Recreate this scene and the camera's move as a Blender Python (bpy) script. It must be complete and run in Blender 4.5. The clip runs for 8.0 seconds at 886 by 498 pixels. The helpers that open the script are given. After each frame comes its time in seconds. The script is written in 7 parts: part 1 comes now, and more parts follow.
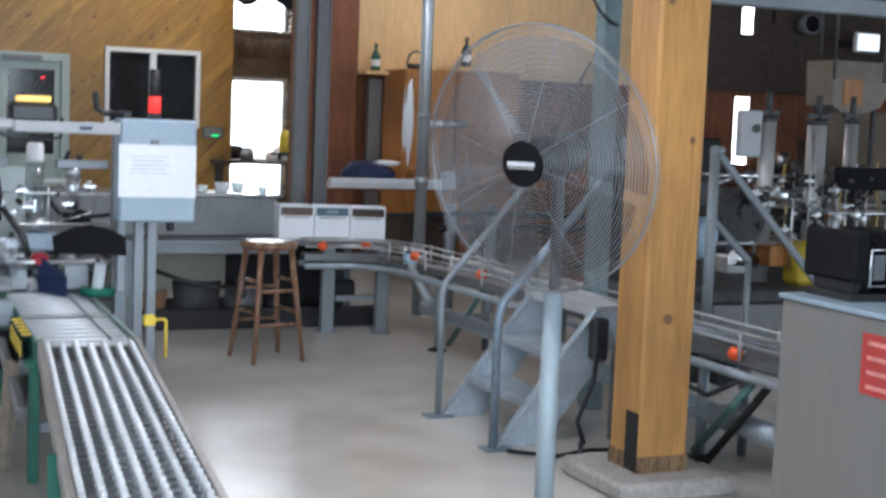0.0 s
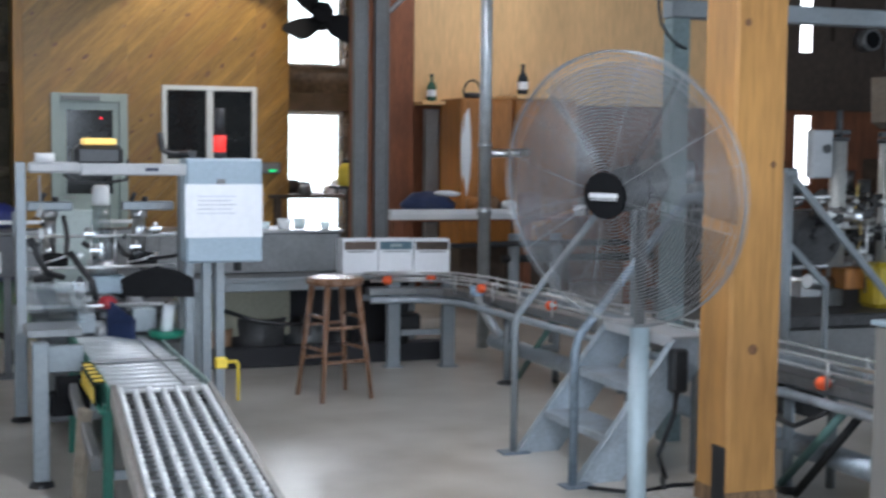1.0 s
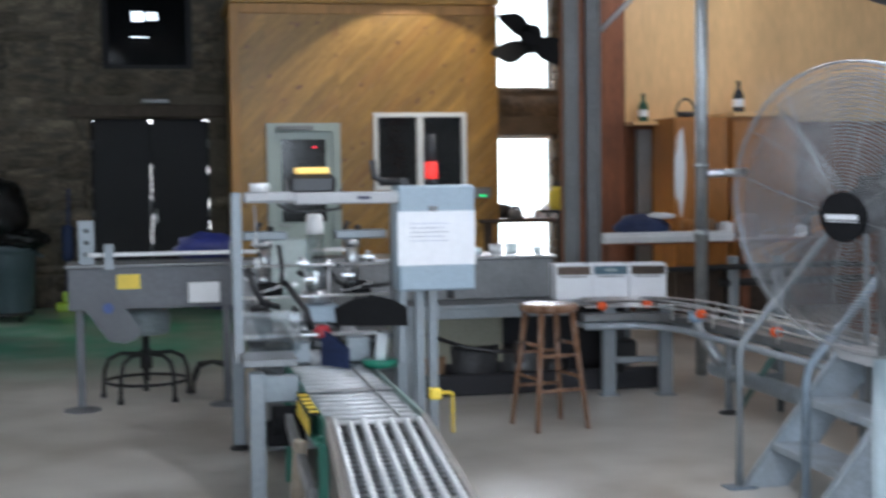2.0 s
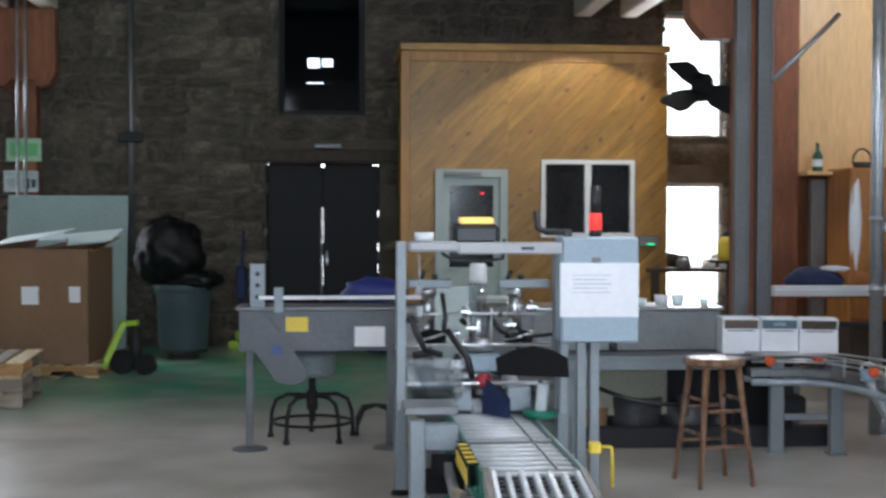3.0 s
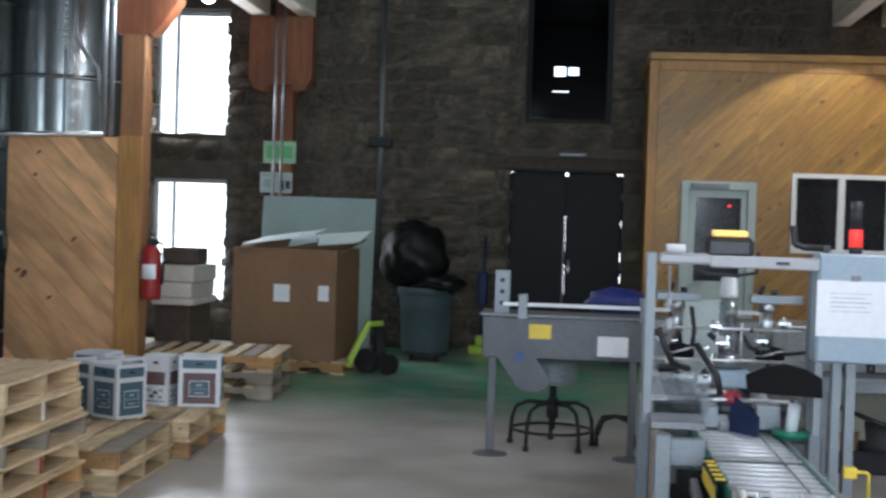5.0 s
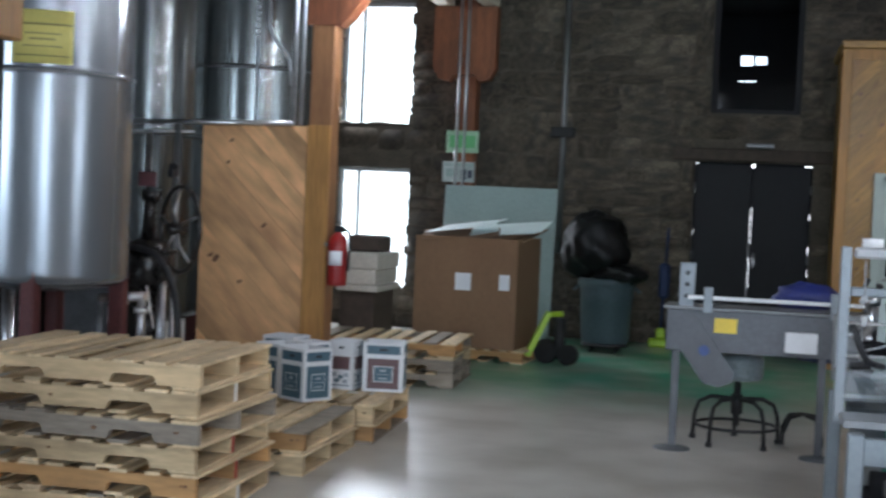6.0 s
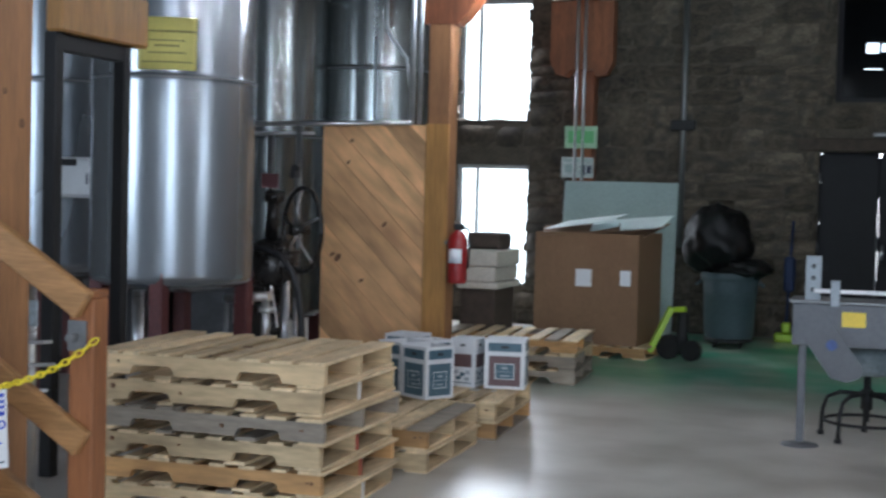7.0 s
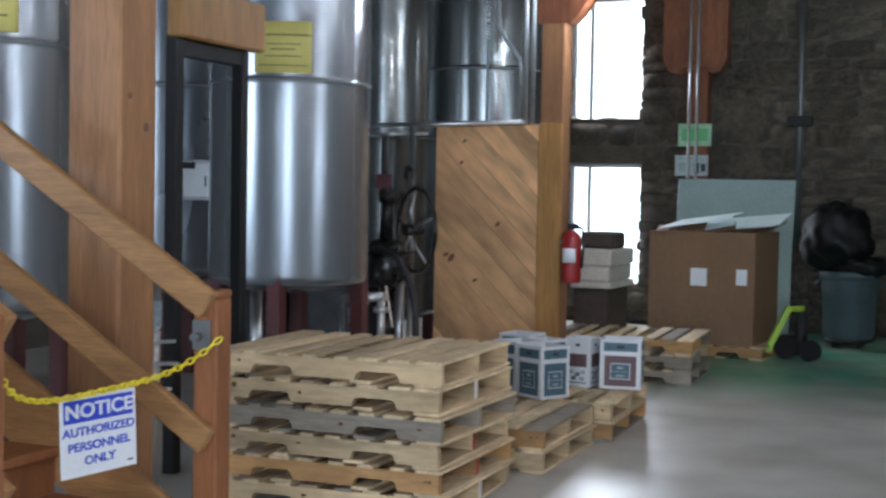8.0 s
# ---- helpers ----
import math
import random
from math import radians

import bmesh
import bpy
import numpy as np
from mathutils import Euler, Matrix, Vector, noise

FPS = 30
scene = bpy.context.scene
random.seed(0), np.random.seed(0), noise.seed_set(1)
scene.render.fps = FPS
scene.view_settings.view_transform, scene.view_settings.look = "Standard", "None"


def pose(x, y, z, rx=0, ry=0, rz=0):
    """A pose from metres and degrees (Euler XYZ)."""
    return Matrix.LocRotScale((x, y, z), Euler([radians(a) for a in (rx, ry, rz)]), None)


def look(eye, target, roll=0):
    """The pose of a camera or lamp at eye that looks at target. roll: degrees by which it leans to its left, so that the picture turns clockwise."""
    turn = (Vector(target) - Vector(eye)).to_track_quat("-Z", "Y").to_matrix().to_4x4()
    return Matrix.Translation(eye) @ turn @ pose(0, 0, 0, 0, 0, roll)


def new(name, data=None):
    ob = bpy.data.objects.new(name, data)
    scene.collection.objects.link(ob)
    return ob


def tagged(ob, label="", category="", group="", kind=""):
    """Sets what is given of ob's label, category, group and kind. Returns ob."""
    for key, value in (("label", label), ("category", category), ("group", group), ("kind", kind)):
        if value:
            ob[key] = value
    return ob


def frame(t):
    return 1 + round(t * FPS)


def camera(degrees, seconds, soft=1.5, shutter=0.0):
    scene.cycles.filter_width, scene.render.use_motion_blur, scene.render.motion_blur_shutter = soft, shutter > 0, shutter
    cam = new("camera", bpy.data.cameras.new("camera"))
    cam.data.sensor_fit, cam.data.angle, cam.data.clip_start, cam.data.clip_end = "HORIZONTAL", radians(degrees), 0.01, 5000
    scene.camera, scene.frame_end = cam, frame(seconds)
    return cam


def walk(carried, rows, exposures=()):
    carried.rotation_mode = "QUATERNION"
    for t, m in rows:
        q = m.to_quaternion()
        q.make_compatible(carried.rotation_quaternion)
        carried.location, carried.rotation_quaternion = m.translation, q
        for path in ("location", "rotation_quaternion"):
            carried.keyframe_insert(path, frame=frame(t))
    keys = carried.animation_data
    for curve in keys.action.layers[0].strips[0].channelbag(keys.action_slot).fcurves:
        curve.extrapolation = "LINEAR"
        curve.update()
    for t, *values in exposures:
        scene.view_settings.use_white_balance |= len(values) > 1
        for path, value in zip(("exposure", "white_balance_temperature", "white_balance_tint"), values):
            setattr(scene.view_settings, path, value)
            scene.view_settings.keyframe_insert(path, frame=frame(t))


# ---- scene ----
cam = camera(36.1, 8.0, soft=2.6, shutter=0.5)
PATH = [
    (0, (0.062, -0.263, 1.49), (0.83, 1.574, 1.302), 2.3),
    (0.5, (0.06, -0.189, 1.508), (0.857, 1.64, 1.37), 0.7),
    (1, (0.024, -0.115, 1.507), (0.721, 1.754, 1.357), 0.6),
    (1.5, (0.048, -0.022, 1.5), (0.638, 1.88, 1.309), -1.3),
    (2, (0.05, 0.067, 1.51), (0.453, 2.023, 1.394), -0.7),
    (2.2, (0.057, 0.077, 1.516), (0.388, 2.046, 1.405), -0.4),
    (3.3, (0.072, 0.039, 1.548), (0.176, 2.036, 1.509), 0.6),
    (3.5, (0.064, 0.04, 1.546), (0.123, 2.038, 1.505), 1.0),
    (4, (0.053, 0.057, 1.543), (-0.001, 2.056, 1.504), 1.0),
    (5.3, (-0.006, 0.048, 1.54), (-0.253, 2.032, 1.492), 2.2),
    (5.5, (-0.015, 0.048, 1.543), (-0.317, 2.025, 1.492), 2.4),
    (6, (-0.031, 0.039, 1.539), (-0.474, 1.988, 1.47), 2.5),
    (6.5, (-0.025, 0.038, 1.544), (-0.553, 1.966, 1.476), 2.0),
    (7, (-0.031, 0.031, 1.544), (-0.643, 1.933, 1.464), 1.5),
    (7.5, (-0.046, 0.027, 1.545), (-0.746, 1.899, 1.472), 1.0),
    (8, (-0.061, 0.019, 1.539), (-0.824, 1.866, 1.456), 1.0),
]
walk(cam, [(t, look(eye, target, roll)) for t, eye, target, roll in PATH], [(0.0, 0.08, 5980, 12), (0.5, 0.04, 5960, 12), (1.5, -0.05, 6000, 12), (3.5, -0.07, 6050, 12), (8.0, -0.08, 5850, 12)])

# ---- daylight and lamps ----
world = bpy.data.worlds.new("sky_world")
scene.world = world
world.use_nodes = True
wn = world.node_tree
sky = wn.nodes.new("ShaderNodeTexSky")
sky.sky_type = "NISHITA"
sky.sun_disc = False
sky.sun_elevation = radians(42)
sky.sun_rotation = radians(200)
wn.nodes["Background"].inputs[1].default_value = 0.12
wn.links.new(sky.outputs[0], wn.nodes["Background"].inputs[0])

sun_data = bpy.data.lights.new("sun", "SUN")
sun_data.energy, sun_data.angle, sun_data.color = 3.0, radians(0.5), (1.0, 0.95, 0.88)
sun = new("sun", sun_data)
sun.matrix_world = look((2.0, -6.0, 8.0), (0.0, 0.0, 0.0))


def area_lamp(name, eye, target, w, h, watts, color=(1, 1, 1)):
    data = bpy.data.lights.new(name, "AREA")
    data.shape, data.size, data.size_y, data.energy, data.color = "RECTANGLE", w, h, watts, color
    ob = new(name, data)
    ob.matrix_world = look(eye, target)
    return ob


# sky light in the far windows, then three fill lamps added out of view
area_lamp("window_light_west_upper", (-4.6, 15.95, 3.2), (-3.6, 8, 1.0), 0.9, 1.4, 70, (0.95, 0.98, 1.0))
area_lamp("window_light_west_lower", (-4.6, 15.95, 1.2), (-3.6, 8, 0.6), 0.9, 1.4, 50, (0.95, 0.98, 1.0))
area_lamp("window_light_east_upper", (4.3, 15.95, 3.2), (3.8, 8, 1.0), 0.8, 1.4, 60, (0.95, 0.98, 1.0))
area_lamp("window_light_east_lower", (4.3, 15.95, 1.2), (3.8, 8, 0.6), 0.8, 1.4, 50, (0.95, 0.98, 1.0))
area_lamp("fill_light_south", (0.5, -4.95, 2.0), (0, 6, 0.8), 5.0, 3.2, 490, (0.78, 0.9, 1.0))
area_lamp("fill_light_east", (12.95, 2.0, 2.0), (0, 5.0, 0.6), 4.0, 2.6, 240, (0.82, 0.92, 1.0))
area_lamp("fill_light_far_west", (-8.45, 1.0, 2.3), (-2, 6.0, 0.8), 3.0, 2.4, 230, (0.78, 0.9, 1.0))

# ---- materials ----
MATS = {}


def mat(name, base, rough=0.6, metal=0.0, var=0.25, scale=3.0, fine=40.0, bump=0.15, grain=None, dirt=None, dirt_amt=0.3, rand=0.0,
        streak=None, coat=0.0):
    """Procedural surface: base colour with two scales of variation, grain along an axis, dirt blotches, relief."""
    if name in MATS:
        return MATS[name]
    m = bpy.data.materials.new(name)
    m.use_nodes = True
    nt = m.node_tree
    n, l = nt.nodes, nt.links
    bsdf = n["Principled BSDF"]
    co = n.new("ShaderNodeTexCoord")
    mp = n.new("ShaderNodeMapping")
    if grain:
        mp.inputs["Scale"].default_value = grain
    info = n.new("ShaderNodeObjectInfo")
    off = n.new("ShaderNodeVectorMath")
    off.operation = "MULTIPLY_ADD"
    off.inputs[1].default_value = (7.3, 3.1, 5.7)
    l.new(info.outputs["Random"], off.inputs[0])
    l.new(co.outputs["Object"], off.inputs[2])
    l.new(off.outputs[0], mp.inputs[0])
    big = n.new("ShaderNodeTexNoise")
    big.inputs["Scale"].default_value, big.inputs["Detail"].default_value = scale, 4
    l.new(mp.outputs[0], big.inputs["Vector"])
    small = n.new("ShaderNodeTexNoise")
    small.inputs["Scale"].default_value, small.inputs["Detail"].default_value = fine, 5
    l.new(mp.outputs[0], small.inputs["Vector"])
    add = n.new("ShaderNodeMath")
    add.operation = "ADD"
    l.new(big.outputs["Fac"], add.inputs[0])
    l.new(small.outputs["Fac"], add.inputs[1])
    half = n.new("ShaderNodeMath")
    half.operation = "MULTIPLY"
    half.inputs[1].default_value = 0.5
    l.new(add.outputs[0], half.inputs[0])
    ramp = n.new("ShaderNodeValToRGB")
    lo = [max(0, c * (1 - var * 1.6)) for c in base]
    hi = [min(1, c * (1 + var)) for c in base]
    ramp.color_ramp.elements[0].position, ramp.color_ramp.elements[1].position = 0.32, 0.68
    ramp.color_ramp.elements[0].color, ramp.color_ramp.elements[1].color = (*lo, 1), (*hi, 1)
    l.new(half.outputs[0], ramp.inputs[0])
    col = ramp.outputs[0]
    if dirt:
        blot = n.new("ShaderNodeTexNoise")
        blot.inputs["Scale"].default_value, blot.inputs["Detail"].default_value = scale * 0.7, 8
        l.new(off.outputs[0], blot.inputs["Vector"])
        br = n.new("ShaderNodeValToRGB")
        br.color_ramp.elements[0].position, br.color_ramp.elements[1].position = 0.48, 0.72
        br.color_ramp.elements[1].color = (dirt_amt * 2, dirt_amt * 2, dirt_amt * 2, 1)
        l.new(blot.outputs["Fac"], br.inputs[0])
        mx = n.new("ShaderNodeMix")
        mx.data_type = "RGBA"
        l.new(br.outputs[0], mx.inputs[0])
        l.new(col, mx.inputs[6])
        mx.inputs[7].default_value = (*dirt, 1)
        col = mx.outputs[2]
    if rand:
        hs = n.new("ShaderNodeHueSaturation")
        mr = n.new("ShaderNodeMapRange")
        mr.inputs[3].default_value, mr.inputs[4].default_value = 1 - rand, 1 + rand
        l.new(info.outputs["Random"], mr.inputs[0])
        l.new(mr.outputs[0], hs.inputs["Value"])
        l.new(col, hs.inputs["Color"])
        col = hs.outputs[0]
    l.new(col, bsdf.inputs["Base Color"])
    rr = n.new("ShaderNodeMapRange")
    rr.inputs[3].default_value, rr.inputs[4].default_value = max(0.03, rough - 0.12), min(1, rough + 0.12)
    l.new(half.outputs[0], rr.inputs[0])
    l.new(rr.outputs[0], bsdf.inputs["Roughness"])
    bsdf.inputs["Metallic"].default_value = metal
    bsdf.inputs["Coat Weight"].default_value = coat
    if bump:
        bp = n.new("ShaderNodeBump")
        bp.inputs["Strength"].default_value, bp.inputs["Distance"].default_value = bump, 0.01
        l.new(half.outputs[0], bp.inputs["Height"])
        l.new(bp.outputs[0], bsdf.inputs["Normal"])
    MATS[name] = m
    return m


def glass(name, color=(0.9, 0.95, 0.95), rough=0.02, alpha=0.25):
    """Thin sheet: mostly see-through, with real reflections."""
    m = bpy.data.materials.new(name)
    m.use_nodes = True
    nt = m.node_tree
    out = nt.nodes["Material Output"]
    nt.nodes.remove(nt.nodes["Principled BSDF"])
    tr, gl, mx = nt.nodes.new("ShaderNodeBsdfTransparent"), nt.nodes.new("ShaderNodeBsdfGlossy"), nt.nodes.new("ShaderNodeMixShader")
    tr.inputs[0].default_value, gl.inputs[1].default_value = (*color, 1), rough
    mx.inputs[0].default_value = alpha
    nt.links.new(tr.outputs[0], mx.inputs[1])
    nt.links.new(gl.outputs[0], mx.inputs[2])
    nt.links.new(mx.outputs[0], out.inputs[0])
    return m


def glow(name, color, strength):
    m = bpy.data.materials.new(name)
    m.use_nodes = True
    b = m.node_tree.nodes["Principled BSDF"]
    b.inputs["Base Color"].default_value = (*[min(c, 0.8) for c in color], 1)
    b.inputs["Emission Color"].default_value = (*color, 1)
    b.inputs["Emission Strength"].default_value = strength
    return m


WOOD_PINE = mat("pine_timber", (0.46, 0.235, 0.067), 0.5, var=0.22, scale=1.6, fine=9, grain=(6, 6, 0.6), bump=0.12, dirt=(0.2, 0.09, 0.03), dirt_amt=0.22, rand=0.08)
WOOD_PLANK = mat("knotty_pine_plank", (0.375, 0.203, 0.044), 0.42, var=0.32, scale=2.2, fine=12, grain=(0.8, 9, 9), bump=0.1, dirt=(0.22, 0.09, 0.025), dirt_amt=0.3, rand=0.16)
WOOD_PART = mat("rough_plank", (0.78, 0.455, 0.215), 0.6, var=0.27, scale=1.1, fine=4, grain=(1.0, 3.5, 3.5), bump=0.1, dirt=(0.3, 0.14, 0.065), dirt_amt=0.42, rand=0.34)
KNOT = mat("knot", (0.19, 0.09, 0.04), 0.5, var=0.4, scale=20, fine=80)
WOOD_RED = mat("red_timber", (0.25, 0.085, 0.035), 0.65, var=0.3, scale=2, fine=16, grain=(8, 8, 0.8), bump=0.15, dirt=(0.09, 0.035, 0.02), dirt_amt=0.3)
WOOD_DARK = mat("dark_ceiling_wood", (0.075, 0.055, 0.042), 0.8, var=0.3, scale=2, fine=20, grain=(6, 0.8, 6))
WOOD_PALE = mat("pale_joist", (0.66, 0.58, 0.48), 0.7, var=0.15, scale=2, fine=16, grain=(9, 0.8, 9), bump=0.1)
WOOD_PALLET = mat("pallet_wood", (0.63, 0.475, 0.275), 0.75, var=0.24, scale=1.6, fine=9, grain=(1.0, 5, 5), bump=0.2, dirt=(0.36, 0.26, 0.15), dirt_amt=0.35, rand=0.2)
WOOD_PALLET_Y = mat("pallet_wood_cross", (0.74, 0.575, 0.35), 0.75, var=0.24, scale=2, fine=10, grain=(5, 0.9, 5), bump=0.25, dirt=(0.42, 0.29, 0.16), dirt_amt=0.3, rand=0.26)
WOOD_PALLET_OLD = mat("pallet_wood_grey", (0.33, 0.28, 0.22), 0.8, var=0.25, scale=2, fine=10, grain=(1.0, 5, 5), bump=0.3, dirt=(0.2, 0.16, 0.12), dirt_amt=0.35, rand=0.15)
WOOD_STOOL = mat("stool_wood", (0.22, 0.115, 0.065), 0.28, var=0.25, scale=4, fine=18, grain=(8, 8, 0.9), coat=0.3)
PLY = mat("birch_plywood", (0.8, 0.51, 0.235), 0.45, var=0.14, scale=0.8, fine=10, grain=(3, 3, 0.5), bump=0.04, coat=0.15)
CAB_WOOD = mat("cabinet_wood", (0.42, 0.17, 0.04), 0.45, var=0.25, scale=2, fine=12, grain=(7, 7, 0.8))
STONE = mat("rubble_stone", (0.125, 0.1, 0.074), 0.92, var=0.5, scale=2.6, fine=18, bump=0.7, dirt=(0.05, 0.045, 0.04), dirt_amt=0.45, rand=0.36)
PLASTER = mat("pale_plaster", (0.66, 0.66, 0.64), 0.85, var=0.08, scale=2, fine=30, bump=0.1)
MORTAR = mat("lime_mortar", (0.105, 0.088, 0.068), 0.95, var=0.3, scale=5, fine=40, bump=0.5)
STEEL = mat("brushed_stainless", (0.55, 0.56, 0.57), 0.3, metal=1.0, var=0.08, scale=2, fine=30, grain=(1, 1, 12), bump=0.03)
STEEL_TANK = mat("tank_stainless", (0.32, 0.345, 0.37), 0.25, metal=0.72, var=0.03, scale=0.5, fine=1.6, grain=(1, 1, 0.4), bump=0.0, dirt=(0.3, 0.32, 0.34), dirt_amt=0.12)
# darker copy of the tank steel, holding the rear tanks' shade
TANK_SHADED = mat("shaded_tank_steel", (0.21, 0.228, 0.228), 0.22, metal=0.78, var=0.04, scale=0.5, fine=1.6, grain=(1, 1, 0.4), bump=0.0)
CABINET_STEEL = mat("cabinet_stainless", (0.36, 0.35, 0.33), 0.42, metal=0.55, var=0.06, scale=1.2, fine=16, grain=(14, 14, 0.5), bump=0.02, dirt=(0.2, 0.19, 0.18), dirt_amt=0.15)
STEEL_DULL = mat("dull_sheet_steel", (0.225, 0.23, 0.235), 0.5, metal=0.7, var=0.15, scale=3, fine=40, bump=0.06, dirt=(0.22, 0.21, 0.2), dirt_amt=0.25)
GALV_SHEET = mat("galvanised_sheet", (0.43, 0.49, 0.54), 0.45, metal=0.4, var=0.18, scale=9, fine=60, bump=0.05, dirt=(0.3, 0.3, 0.3), dirt_amt=0.25)
TROUGH = mat("dark_trough_steel", (0.125, 0.13, 0.14), 0.5, metal=0.3, var=0.15, scale=3, fine=40, bump=0.05, dirt=(0.08, 0.08, 0.085), dirt_amt=0.25)
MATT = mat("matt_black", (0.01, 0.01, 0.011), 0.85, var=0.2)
MATT.node_tree.nodes["Principled BSDF"].inputs["Specular IOR Level"].default_value = 0.15
BEIGE = mat("beige_panel", (0.3, 0.29, 0.22), 0.6, var=0.12)
ACRYLIC = glass("clear_acrylic", (0.8, 0.84, 0.86), 0.08, 0.22)
ALU = mat("grey_painted_steel", (0.25, 0.28, 0.3), 0.45, metal=0.25, var=0.12, scale=5, fine=50, bump=0.04, dirt=(0.25, 0.25, 0.25), dirt_amt=0.25)
GALV = mat("galvanised_pipe", (0.52, 0.55, 0.57), 0.4, metal=0.8, var=0.15, scale=14, fine=60, bump=0.03)
WOOD_PALLET_BROWN = mat("pallet_wood_brown", (0.55, 0.31, 0.12), 0.75, var=0.24, scale=1.6, fine=9, grain=(1.0, 5, 5), bump=0.2, dirt=(0.2, 0.11, 0.05), dirt_amt=0.4, rand=0.2)
WOOD_STAIR = mat("stair_timber", (0.39, 0.2, 0.075), 0.5, var=0.25, scale=2.0, fine=14, grain=(0.9, 9, 9), bump=0.12, dirt=(0.18, 0.075, 0.025), dirt_amt=0.25, rand=0.1)
WOOD_BROWN = mat("brown_timber", (0.34, 0.165, 0.07), 0.55, var=0.25, scale=2.0, fine=14, grain=(9, 9, 0.7), bump=0.12, dirt=(0.16, 0.07, 0.03), dirt_amt=0.25)
WOOD_NEWEL = mat("reddish_newel_timber", (0.3, 0.115, 0.042), 0.5, var=0.25, scale=2.0, fine=14, grain=(9, 9, 0.7), bump=0.12, dirt=(0.14, 0.05, 0.02), dirt_amt=0.25)
ROLLER = mat("zinc_roller", (0.84, 0.86, 0.88), 0.34, metal=0.3, var=0.06, scale=8, fine=40, bump=0)
RAIL_BROWN = mat("tarnished_rail", (0.36, 0.34, 0.31), 0.45, metal=0.5, var=0.2, scale=5, fine=40, bump=0.04)
PALE_BEAM = mat("pale_grey_beam", (0.42, 0.43, 0.44), 0.45, var=0.08, scale=5, fine=50, bump=0.03)
CHROME = mat("polished_roller", (0.86, 0.87, 0.88), 0.33, metal=1.0, var=0.05, scale=8, fine=40, bump=0)
BLUEGREY = mat("blue_grey_enamel", (0.33, 0.42, 0.49), 0.4, var=0.08, scale=3, fine=60, bump=0.03)
BLACK = mat("black_plastic", (0.02, 0.02, 0.022), 0.4, var=0.3, scale=6, fine=50, bump=0.05)
BLACK_STEEL = mat("black_steel", (0.011, 0.011, 0.012), 0.62, metal=0.0, var=0.3, scale=5, fine=50)
RUBBER = mat("dark_machine_parts", (0.05, 0.05, 0.052), 0.55, var=0.4, scale=10, fine=60)
WHITE = mat("white_paint", (0.78, 0.79, 0.8), 0.45, var=0.05, scale=4, fine=60, bump=0.03, dirt=(0.6, 0.6, 0.58), dirt_amt=0.15)
PAPER = mat("white_paper", (0.85, 0.87, 0.9), 0.5, var=0.04, scale=3, fine=30, bump=0.05)
TEAL_DOOR = mat("grey_green_door_paint", (0.42, 0.49, 0.47), 0.4, var=0.08, scale=3, fine=50, bump=0.03)
TEAL = mat("grey_green_board", (0.36, 0.46, 0.45), 0.6, var=0.1, scale=2, fine=40, bump=0.04)
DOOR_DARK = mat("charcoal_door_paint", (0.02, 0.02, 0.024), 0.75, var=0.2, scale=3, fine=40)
# near-black colour holds the darkness of the unlit rooms
DARK_IN = mat("unlit_room_black", (0.02, 0.02, 0.022), 0.8, var=0.3)
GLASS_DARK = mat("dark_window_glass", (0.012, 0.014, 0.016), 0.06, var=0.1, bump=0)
CARD = mat("corrugated_cardboard", (0.25, 0.145, 0.08), 0.8, var=0.12, scale=2, fine=60, grain=(1, 1, 0.4), bump=0.08, dirt=(0.2, 0.11, 0.06), dirt_amt=0.2)
YELLOW = mat("yellow_paint", (0.8, 0.58, 0.05), 0.45, var=0.08)
YELLOW_PAPER = mat("yellow_sign_sheet", (0.78, 0.7, 0.22), 0.5, var=0.06)
ORANGE = mat("orange_knob_plastic", (0.9, 0.13, 0.03), 0.4, var=0.08)
RED = mat("red_paint", (0.34, 0.018, 0.018), 0.35, var=0.1)
RED_STEEL = mat("oxide_red_steel", (0.12, 0.035, 0.035), 0.55, var=0.25)
GREEN = mat("green_machine_paint", (0.02, 0.16, 0.11), 0.45, var=0.2)
GREEN_SIGN = mat("green_sign", (0.16, 0.5, 0.2), 0.5, var=0.08)
LIME = mat("lime_plastic", (0.4, 0.62, 0.03), 0.4, var=0.12)
NAVY = mat("navy_fabric", (0.02, 0.035, 0.1), 0.7, var=0.25)
BLUE = mat("notice_blue", (0.03, 0.06, 0.5), 0.4, var=0.05)
INK = mat("dark_print", (0.03, 0.035, 0.07), 0.5, var=0.05)
GREY_BIN = mat("grey_bin_plastic", (0.06, 0.09, 0.105), 0.5, var=0.15, scale=4, fine=30)
BAG = mat("black_bag_film", (0.006, 0.0065, 0.007), 0.42, var=0.2, scale=5, fine=25, bump=0.35)
BAG.node_tree.nodes["Principled BSDF"].inputs["Specular IOR Level"].default_value = 0.25
CONCRETE = mat("concrete_base", (0.36, 0.34, 0.31), 0.85, var=0.2, scale=5, fine=40, bump=0.3)
LABEL_TEAL = mat("carton_teal_print", (0.075, 0.14, 0.18), 0.5, var=0.1)
LABEL_RED = mat("carton_brown_print", (0.15, 0.085, 0.085), 0.5, var=0.1)
FANWIRE = mat("fan_wire", (0.36, 0.37, 0.38), 0.38, metal=0.7, var=0.1, bump=0)
PVC = mat("translucent_tube_plastic", (0.42, 0.47, 0.5), 0.25, var=0.06, bump=0)
YCHAIN = mat("yellow_chain_plastic", (0.85, 0.68, 0.03), 0.4, var=0.06)
WATER_GLASS = glass("clear_glass")
WINDOW_GLASS = glass("window_glass", alpha=0.12)


